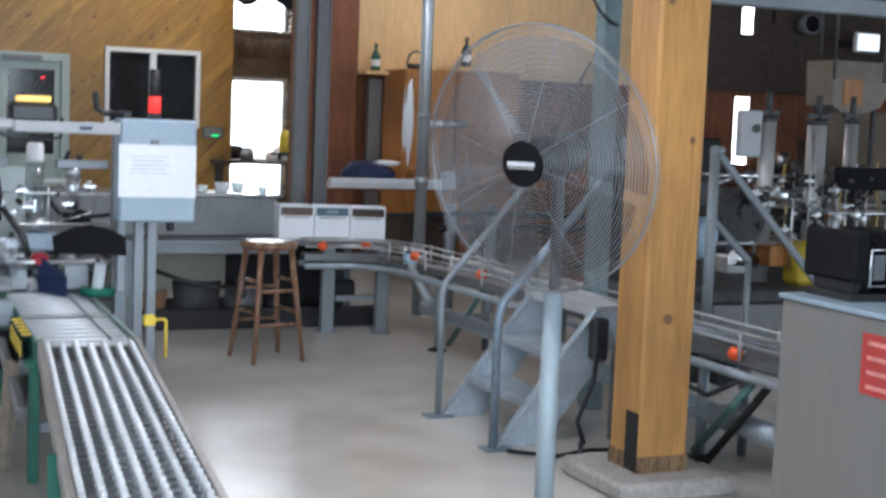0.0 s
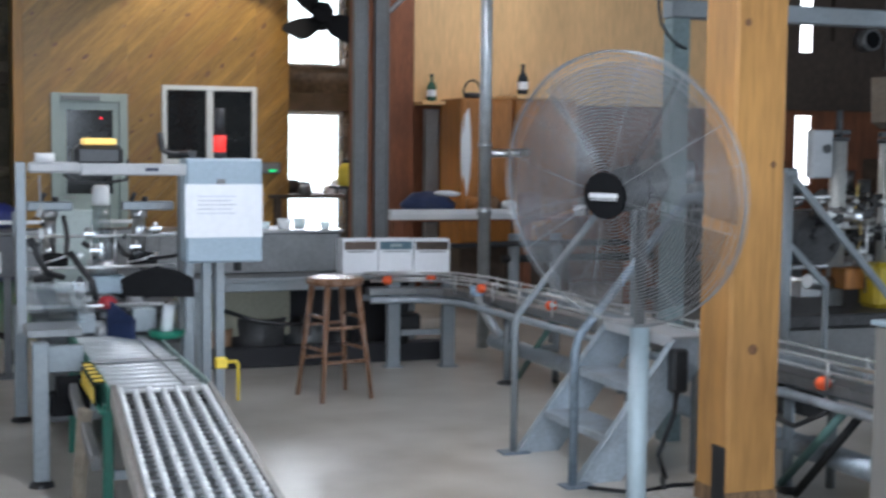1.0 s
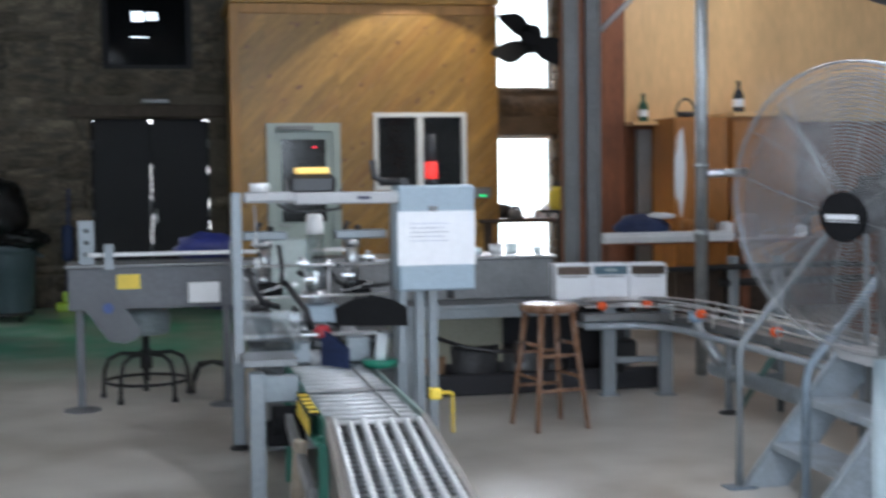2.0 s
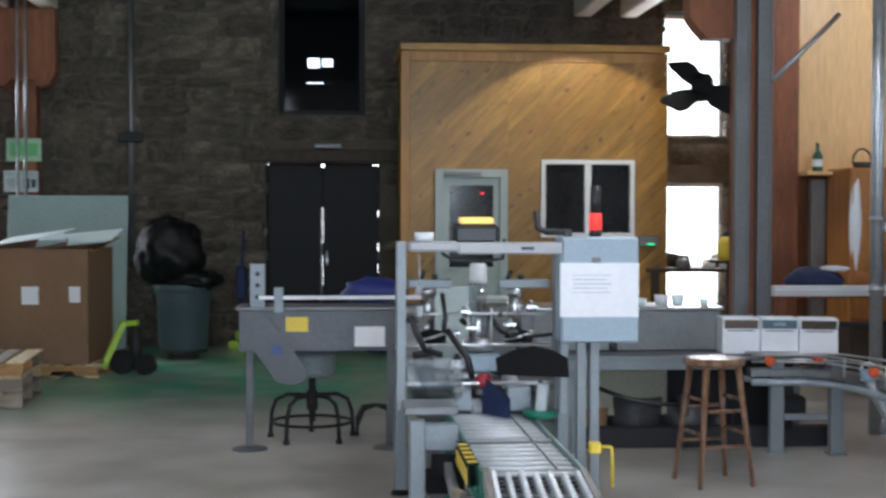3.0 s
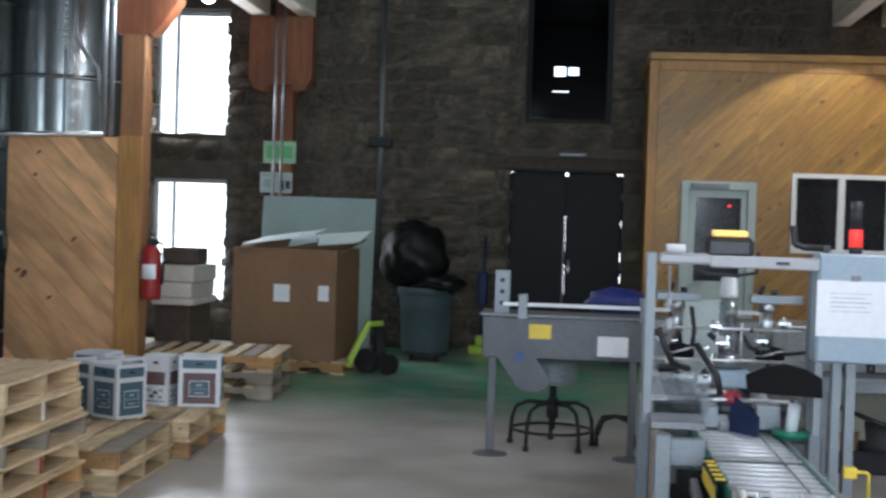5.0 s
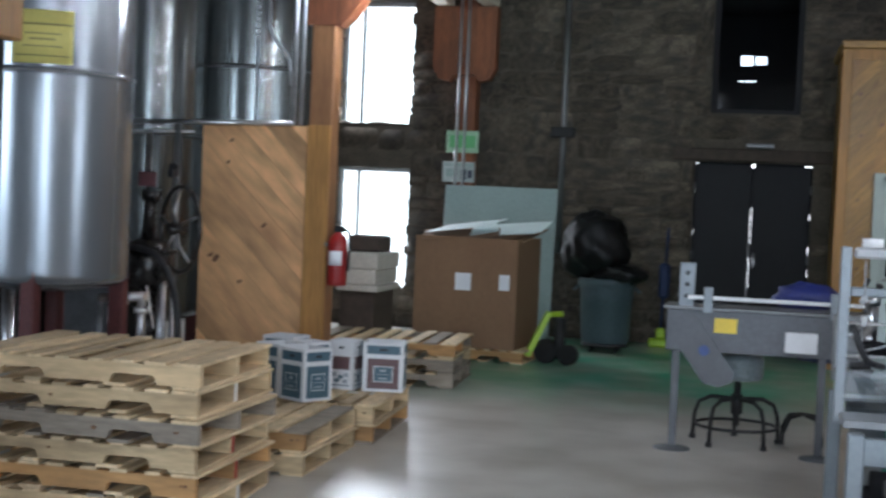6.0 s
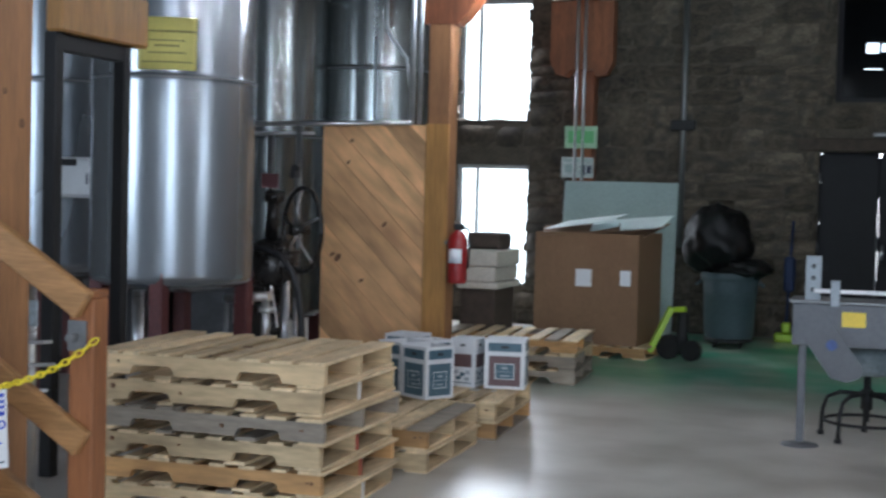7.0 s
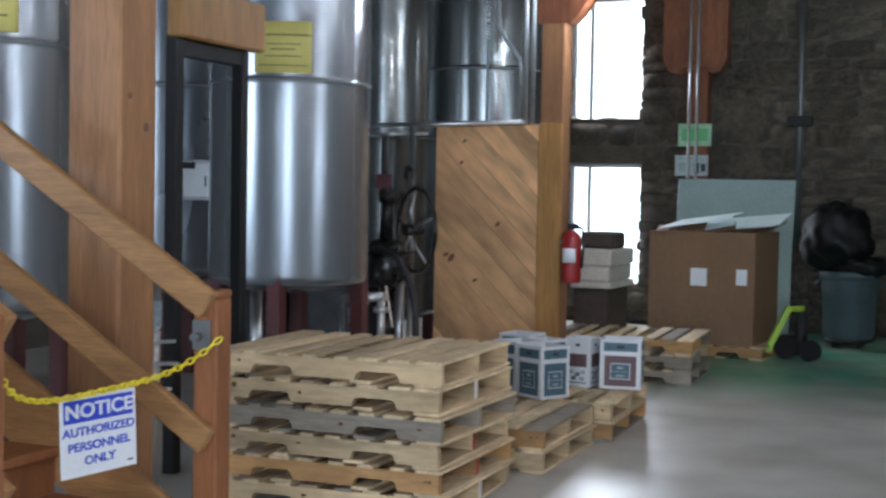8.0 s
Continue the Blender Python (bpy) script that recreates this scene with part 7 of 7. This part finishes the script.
for x in (3.56, 9.4):
    part("upright", Geo().box(x - 0.05, x + 0.05, 5.95, 6.05, 0, 2.17, 0.006), mat("teal_grey_steel", (0.2, 0.26, 0.27), 0.5, metal=0.3), ob_)
part("hook_cable", Geo().tube([(3.58, 5.94, 2.014), (3.54, 5.93, 2.025), (3.5, 5.93, 2.047), (3.46, 5.93, 2.085), (3.43, 5.93, 2.13), (3.415, 5.93, 2.2), (3.41, 5.93, 2.3), (3.4, 5.93, 2.6)], 0.008), BLACK, ob_)

pf = thing("hanging_fan", "round grey hanging fan high beside the timber post", "fan", (3.11, 5.2, 2.58))
for u in (0.4, 0.34, 0.28, 0.22, 0.16, 0.1):
    part("guard_ring", Geo().tube([(u * math.cos(a), -0.09 - 0.03 * (1 - u / 0.4), u * math.sin(a)) for a in (2 * math.pi * k / 48 for k in range(48))], 0.004, 6, True), FANWIRE, pf)
part("drum", Geo().add([(0.41 * math.cos(a), y, 0.41 * math.sin(a)) for a in (2 * math.pi * k / 48 for k in range(48)) for y in (-0.09, 0.12)], [[2 * k, 2 * k + 1, (2 * k + 3) % 96, (2 * k + 2) % 96] for k in range(48)], True), STEEL_DULL, pf)
part("motor", Geo().cyl((0, -0.05, 0), (0, 0.12, 0), 0.08, 18), RUBBER, pf)
for a in (0.5, 2.6, 4.7):
    part("strut", Geo().cyl((0, 0.06, 0), (0.41 * math.cos(a), 0.06, 0.41 * math.sin(a)), 0.01), STEEL_DULL, pf)
part("hanger", Geo().cyl((0, 0.02, 0.4), (0, 0.02, CEIL - 2.58), 0.015), STEEL_DULL, pf)

# ---- the east end: plywood wall, cabinets and ledge ----
g = Geo()
EX1 = 8.3
solid("wall_plywood", Geo().box(4.72, EX1, 13.5, 13.6, 1.98, CEIL - 0.01, 0.003), PLY, "pale plywood wall lit by an added pendant lamp", "wall", "structure")
solid("wall_red", Geo().box(4.15, 4.715, 13.38, 13.6, 0, CEIL - 0.01, 0.004), WOOD_RED, "red-brown boarded wall end", "wall", "structure")
g = Geo()
wall_with_holes(g, 4.72, 12.9, 0, 2.1, [(9.6, 9.86, 1.1, 1.92)], lambda a, b, c, e: g.box(a, b, 13.62, 13.7, c, e, 0))
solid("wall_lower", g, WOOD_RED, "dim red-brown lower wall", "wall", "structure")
g = Geo()
wall_with_holes(g, EX1 + 0.01, 12.9, 1.98, CEIL - 0.01, [(9.55, 9.79, 2.66, 3.34), (9.97, 10.03, 2.8, 3.34)], lambda a, b, c, e: g.box(a, b, 13.5, 13.62, c, e, 0))
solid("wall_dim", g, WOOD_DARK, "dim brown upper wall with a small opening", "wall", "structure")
solid("ledge", Geo().box(4.74, 5.25, 13.2, 13.498, 1.94, 1.978, 0.006), PLY, "plywood ledge at the foot of the wall", "ledge", "structure")


def bottle(x, y, z, label, mt, s=1.0):
    b = thing("bottle", label, "bottle", (x, y, z), group="bottles on the ledges")
    part("body", Geo().lathe([(0.004, 0), (0.045 * s, 0.0), (0.05 * s, 0.01), (0.05 * s, 0.15 * s), (0.035 * s, 0.19 * s), (0.018 * s, 0.21 * s), (0.018 * s, 0.26 * s), (0.004, 0.26 * s)], seg=18), mt, b)
    part("cap", Geo().cyl((0, 0, 0.26 * s), (0, 0, 0.285 * s), 0.02 * s, 14), BLACK, b)
    part("label_band", Geo().lathe([(0.0508 * s, 0.05 * s), (0.0508 * s, 0.12 * s)], seg=18), PAPER, b)
    return b


GREEN_BOTTLE = mat("green_bottle", (0.05, 0.12, 0.08), 0.15, var=0.1, bump=0)
bottle(4.9, 13.35, 1.98, "small green bottle with a pale label on the ledge", GREEN_BOTTLE)
wc = thing("wall_cabinet", "orange-brown wooden cabinets standing below the plywood wall", "cabinet", (5.55, 13.0, 0))
for x0, x1 in ((-0.55, 0.02), (0.05, 0.75)):
    b_ = part("carcass", Geo().box(x0, x1, -0.25, 0.35, 0.5, 2.0, 0.008), CAB_WOOD, wc)
    part("cabinet_door", Geo().box(x0 + 0.02, x1 - 0.02, -0.272, -0.252, 0.55, 1.97, 0.006), CAB_WOOD, b_)
    part("plinth", Geo().box(x0 + 0.03, x1 - 0.03, -0.2, 0.3, 0, 0.5), WOOD_DARK, wc)
part("top_board", Geo().box(0.05, 0.78, -0.3, 0.36, 2.003, 2.05, 0.006), PLY, wc)
bottle(5.72, 12.85, 2.05, "dark bottle standing on the cabinet", mat("dark_bottle", (0.04, 0.05, 0.06), 0.15, bump=0), 1.1)
bk = thing("wire_basket", "small basket with a hooped handle on the cabinet", "basket", (5.2, 12.95, 2.0))
part("tray", Geo().lathe([(0.005, 0), (0.08, 0), (0.1, 0.06), (0.095, 0.06), (0.075, 0.008), (0.005, 0.006)], seg=20), RUBBER, bk)
part("hoop_handle", Geo().tube([(0.095 * math.cos(a), 0, 0.06 + 0.13 * math.sin(a)) for a in (math.pi * k / 14 for k in range(15))], 0.01), BLACK, bk)
gp = solid("grey_duct", Geo().box(-0.09, 0.06, -0.05, 0.05, 0, 1.9, 0.006), STEEL_DULL, "grey steel duct standing in the dark recess", "duct", at=pose(4.93, 13.4, 0))
lumpy("white_cloth", (5.06, 12.75, 1.45), 0.06, 0.04, 0.5, PAPER, "white cloth hung beside the cabinet", "cloth", 17, 14)

wb_ = thing("work_bench", "white-edged work bench with clutter before the cabinets", "bench", (0, 0, 0))
part("bench_rail", Geo().box(3.75, 4.95, 11.2, 11.26, 0.86, 0.95, 0.006).box(3.75, 4.95, 11.17, 11.2, 0.89, 0.92, 0.003), WHITE, wb_)
part("benchtop", Geo().box(3.75, 6.4, 11.26, 11.9, 0.84, 0.87, 0.004), WOOD_RED, wb_)
part("shelf_bar", Geo().box(3.75, 6.4, 11.0, 11.04, 0.62, 0.66), BLACK_STEEL, wb_)
for x in (3.85, 5.1, 6.3):
    part("leg", Geo().box(x - 0.04, x + 0.04, 11.28, 11.36, 0, 0.84), WOOD_RED, wb_)
    part("bracket", Geo().box(x - 0.02, x + 0.02, 11.04, 11.3, 0.62, 0.66), BLACK_STEEL, wb_)
lumpy("navy_cloth", (4.22, 11.55, 0.96), 0.26, 0.2, 0.14, NAVY, "navy cloth bundle on the bench", "cloth", 23, 16)
lumpy("crumpled_paper", (4.38, 11.5, 1.08), 0.13, 0.1, 0.03, PAPER, "crumpled white paper on the bundle", "paper", 29, 12)
ec = random.Random(31)
for k in range(16):
    x, y, s = ec.uniform(4.7, 6.3), ec.uniform(11.4, 11.8), ec.uniform(0.05, 0.11)
    mt = ec.choice((RUBBER, WOOD_RED, WHITE, STEEL, CARD, CAB_WOOD, RED))
    solid("bench_container", Geo().lathe([(0.004, 0), (s * 0.8, 0), (s, s * 0.3), (s, s * 1.7), (s * 0.6, s * 2.0), (0.004, s * 2.0)], seg=14), mt, "container standing on the work bench", "container", group="containers on the bench", at=pose(x, y, 0.87))
pl = thing("pipe_column", "pale galvanised pipe column with a side branch", "pipe", (3.87, 9.32, 0))
part("pipe", Geo().cyl((0, 0, 0), (0.0, 0, CEIL - 0.01), 0.045, 18), GALV, pl)
part("coupling", Geo().cyl((0, 0, 1.0), (0, 0, 1.06), 0.055).cyl((0, 0, 1.5), (0, 0, 1.54), 0.052), GALV, pl)
part("branch", Geo().cyl((0.03, 0, 1.46), (0.36, 0.02, 1.47), 0.03), CHROME, pl)
part("branch", Geo().cyl((0.03, 0, 0.78), (1.2, 0.1, 0.78), 0.02), BLACK_STEEL, pl)
lp = thing("low_pipes", "short steel posts and pipes behind the table", "pipework", (4.15, 9.4, 0))
for dx in (0.0, 0.35):
    part("post", Geo().cyl((dx, 0, 0), (dx, 0, 0.85), 0.045), ALU, lp)
part("rail", Geo().cyl((-0.1, 0, 0.66), (1.2, 0, 0.66), 0.03), BLACK_STEEL, lp)
# window-side bench by the office
wbn = thing("window_bench", "cluttered low bench under the window", "bench", (0, 0, 0))
part("benchtop", Geo().box(3.4, 4.6, 14.3, 15.3, 0.93, 0.97), WOOD_DARK, wbn)
for x in (3.5, 4.5):
    part("leg", Geo().box(x - 0.04, x + 0.04, 14.35, 14.45, 0, 0.93), WOOD_DARK, wbn)
for k in range(14):
    x, y, s = ec.uniform(3.45, 4.5), ec.uniform(14.4, 15.2), ec.uniform(0.05, 0.12)
    solid("bench_container", Geo().lathe([(0.004, 0), (s, 0), (s * 1.05, s * 0.8), (s * 0.8, s * 1.3), (0.004, s * 1.4)], seg=12), ec.choice((RUBBER, WHITE, STEEL_DULL, BLACK, FLAP)), "small container on the window bench", "container", group="containers at the window", at=pose(x, y, 0.97))
yj = thing("yellow_jug", "yellow plastic jug with a dark lid hung at the window", "jug", (3.78, 12.6, 1.12))
part("body", Geo().lathe([(0.005, 0), (0.1, 0), (0.11, 0.03), (0.11, 0.16), (0.07, 0.22), (0.005, 0.22)], seg=20), YELLOW, yj)
part("lid", Geo().cyl((0, 0, 0.22), (0, 0, 0.27), 0.06), RUBBER, yj)
part("shelf", Geo().box(-0.16, 0.2, -0.14, 0.14, -0.03, -0.002).cyl((0, 0, -1.12), (0, 0, -0.03), 0.025), BLACK_STEEL, yj)

# black three-bladed fan bracketed out from the red wall, before the east window
cf = thing("bracket_fan", "black three-bladed fan on a wall arm before the window", "fan", (3.61, 13.0, 2.76))
ftilt = pose(0, 0, 0, 48, 0, 0)
part("hub", Geo().cyl(ftilt @ Vector((0, 0, -0.08)), ftilt @ Vector((0, 0, 0.05)), 0.1, 20), MATT, cf)
part("motor", Geo().lathe([(0.01, -0.06), (0.08, -0.06), (0.11, -0.03), (0.11, 0.08), (0.07, 0.14), (0.01, 0.15)], (0.04, 0.1, 0.02), 20), MATT, cf)
for a in (113, 216, 334):
    m = ftilt @ pose(0, 0, 0, 0, 0, a)
    part("blade", Geo().prism([(0.04, -0.06), (0.14, -0.15), (0.36, -0.18), (0.43, -0.13), (0.43, 0.11), (0.36, 0.15), (0.16, 0.12), (0.04, 0.06)], 0.008, m @ pose(0, 0, 0, -76, 0, 0)), MATT, cf)
part("arm", Geo().cyl((0.06, 0.12, 0.02), (0.62, 0.36, 0.02), 0.02), MATT, cf)
part("wall_plate", Geo().box(0.55, 0.66, 0.355, 0.378, -0.08, 0.12), MATT, cf)
solid("window_wire", Geo().tube([(3.94, 16.12, 3.03), (4.3, 16.1, 3.0), (4.8, 16.12, 3.03)], 0.008), MATT, "thin dark cable slung across the upper window", "cable")

# small lit wall box and grey panel seen past the post
lbx = thing("wall_light_box", "pale rectangular wall light", "light", (10.98, 13.0, 2.5))
part("case", Geo().box(-0.17, 0.17, -0.05, 0.04, 0, 0.235, 0.02), WHITE, lbx)
part("wall_bracket", Geo().box(-0.06, 0.06, 0.04, 0.505, 0.08, 0.15), BLACK_STEEL, lbx)
part("diffuser", Geo().box(-0.155, 0.155, -0.054, -0.0505, 0.02, 0.215, 0), glow("lamp_diffuser", (0.9, 0.97, 1.0), 1.2), lbx)
pnl = thing("machine_screen", "grey machine panel with a wooden patch", "panel", (8.64, 10.2, 0))
part("sheet", Geo().prism([(-0.32, 2.2), (-0.3, 1.78), (-0.2, 1.72), (0.12, 1.72), (0.26, 1.78), (0.33, 1.9), (0.36, 2.2)], 0.4), mat("tan_grey_panel", (0.26, 0.22, 0.18), 0.6, var=0.2, dirt=(0.16, 0.12, 0.09), dirt_amt=0.3), pnl)
part("patch", Geo().box(-0.19, 0.03, -0.012, -0.001, 1.79, 2.03), CAB_WOOD, pnl)
for x in (-0.26, 0.28):
    part("leg", Geo().box(x - 0.02, x + 0.02, 0.1, 0.14, 0, 1.8), RUBBER, pnl)
tp = solid("tan_screen", Geo().box(-0.45, 0.42, 0, 0.04, 0, 1.75, 0.006), mat("tan_board", (0.2, 0.15, 0.105), 0.7, var=0.25), "tan board screen behind the filling machine", "screen", at=pose(9.3, 10.95, 0))
for x, y, z in ((8.1, 9.9, 3.0), (8.75, 10.0, 3.0), (7.7, 9.6, 3.2)):
    solid("drop_pipe", Geo().cyl((0, 0, 0), (0, 0, CEIL - z + 1.0), 0.014, 10), STEEL, "thin bright pipe dropping from the ceiling", "pipe", group="drop pipes", at=pose(x, y, z - 1.0))
wv = thing("wall_vent", "round black vent sleeve on the dim wall", "vent", (10.42, 13.3, 2.82))
part("sleeve", Geo().cyl((0, 0.2, 0), (0, 0, 0), 0.13, 24), STEEL_DULL, wv)
part("opening", Geo().cyl((0, -0.004, 0), (0, -0.001, 0), 0.1, 24), MATT, wv)
dk = random.Random(77)
for k in range(22):
    x, y = dk.uniform(6.2, 10.5), dk.uniform(9.2, 12.4)
    h, s = dk.uniform(0.5, 1.5), dk.uniform(0.1, 0.28)
    mt = dk.choice((RUBBER, BLACK, BLACK_STEEL, WOOD_RED, WOOD_DARK, RUBBER))
    u = thing("stored_equipment", "dim piece of stored equipment in the far corner", "equipment", (x, y, 0), dk.uniform(0, 90), "stored equipment")
    part("body", Geo().box(-s, s, -s, s, 0, h, 0.02), mt, u)
    part("top_fitting", Geo().cyl((0, 0, h), (0, 0, h + 0.2), s * 0.4, 14), dk.choice((STEEL, RUBBER)), u)

# ---- pieces of walls ----
diagonal_planks(OX0 + 0.088, OX1, 0.0, OZ - 0.163, OY + 0.018, 0.125, [(odoor[0] - 0.001, odoor[1] + 0.001, 0, odoor[3] + 0.001), (owin[0] - 0.001, owin[1] + 0.001, owin[2], owin[3] + 0.001)], 1, office, WOOD_PLANK, 0.018)
knots_on(office, 0.95, 3.5, 2.2, 3.1, OY - 0.001, 22, 5)
knots_on(office, 1.95, 2.2, 0.9, 2.0, OY - 0.001, 4, 6)
knots_on(office, 0.9, 1.1, 0.5, 2.0, OY - 0.001, 4, 7)
diagonal_planks(-4.285, -3.425, 0.0, 2.08, 10.088, 0.15, [], -1, part_wall, WOOD_PART, 0.02)
knots_on(part_wall, -4.2, -3.5, 0.7, 2.0, 10.067, 6, 8)

# coursed rubble: single stones near the door, the rest joined
srng = random.Random(9)
STONE_MESHES = []
for k in range(14):
    g = Geo()
    vs, fs = [], []
    n = 4
    for j in range(n + 1):
        for i in range(n + 1):
            u, v = i / n * 2 - 1, j / n * 2 - 1
            e = max(abs(u), abs(v))
            d = -0.035 * (1 - e ** 4) - 0.01 * srng.random() * (1 - e)
            wob = 0.07
            vs.append((u * 0.5 * (1 - 0.06 * abs(v) ** 3) + (srng.uniform(-wob, wob) * 0.5 if e < 1 else srng.uniform(-0.03, 0.03)), d if e < 1 else 0.004, v * 0.5 * (1 - 0.08 * abs(u) ** 3) + srng.uniform(-0.05, 0.05) * 0.5))
    for j in range(n):
        for i in range(n):
            o = j * (n + 1) + i
            fs.append([o, o + 1, o + n + 2, o + n + 1])
    me = Geo().add(vs, fs, True).mesh("stone")
    me.materials.append(STONE)
    STONE_MESHES.append(me)
rest = Geo()
z = 0.0
count = 0
HID = [(WEST_WIN[0], WEST_WIN[1], *LOW), (WEST_WIN[0], WEST_WIN[1], *UP), (EAST_WIN[0], EAST_WIN[1], *LOW), (EAST_WIN[0], EAST_WIN[1], *UP), (DOOR[0], DOOR[1], 0, 2.3), DARK_WIN]
while z < CEIL - 0.05:
    h = srng.choice((0.1, 0.13, 0.17, 0.21, 0.26))
    h = min(h, CEIL - z)
    x = -5.6 + srng.uniform(-0.3, 0)
    while x < 5.0:
        w_ = srng.uniform(0.18, 0.66)
        blocked = None
        for a, b, c, e in HID:
            if c < z + h - 0.02 and e > z + 0.02 and a < x + w_ and b > x:
                blocked = (a, b)
                break
        if blocked:
            a, b = blocked
            if x < a - 0.08:
                w_ = a - x
            else:
                x = b
                continue
        cx, cz = x + w_ / 2, z + h / 2
        hidden = 0.85 < cx < 3.55 and cz < 3.2
        if not hidden:
            m = pose(cx, WALL_Y - 0.003, cz + srng.uniform(-0.012, 0.012), 0, srng.uniform(-2.2, 2.2), 0) @ Matrix.Diagonal((w_ - 0.006, srng.uniform(0.6, 1.3), h * srng.uniform(0.9, 1.06), 1))
            if count < 300 and -2.6 < cx < 0.85 and cz > 0.9:
                part("stone", srng.choice(STONE_MESHES), STONE, wall_north, at=m)
                count += 1
            else:
                me = srng.choice(STONE_MESHES)
                rest.add([v.co for v in me.vertices], [list(p.vertices) for p in me.polygons], True, m)
        x += w_
    z += h
# rough stone jambs in the window openings
jamb = Geo()
for (a, b), (lo, hi) in ((WEST_WIN, LOW), (WEST_WIN, UP), (EAST_WIN, UP), (EAST_WIN, LOW)):
    for x, sx in ((a, 1), (b, -1)):
        zz = lo + 0.02
        while zz < hi - 0.06:
            hh = srng.uniform(0.07, 0.2)
            d_ = srng.uniform(0.015, 0.06)
            jamb.box(x - sx * 0.05, x + sx * d_, WALL_Y + 0.02, WALL_Y + srng.uniform(0.12, 0.24), zz, min(zz + hh - 0.008, hi - 0.01), 0.018)
            zz += hh
    xx = a + 0.03
    while xx < b - 0.1:
        ww = srng.uniform(0.1, 0.28)
        jamb.box(xx, min(xx + ww - 0.008, b - 0.01), WALL_Y + 0.02, WALL_Y + 0.2, lo - 0.04, lo + srng.uniform(0.035, 0.075), 0.018)
        xx += ww
tagged(part("stone_jambs", jamb, STONE, wall_north), kind="stuff")
tagged(part("stone_courses", rest, STONE, wall_north), kind="stuff")
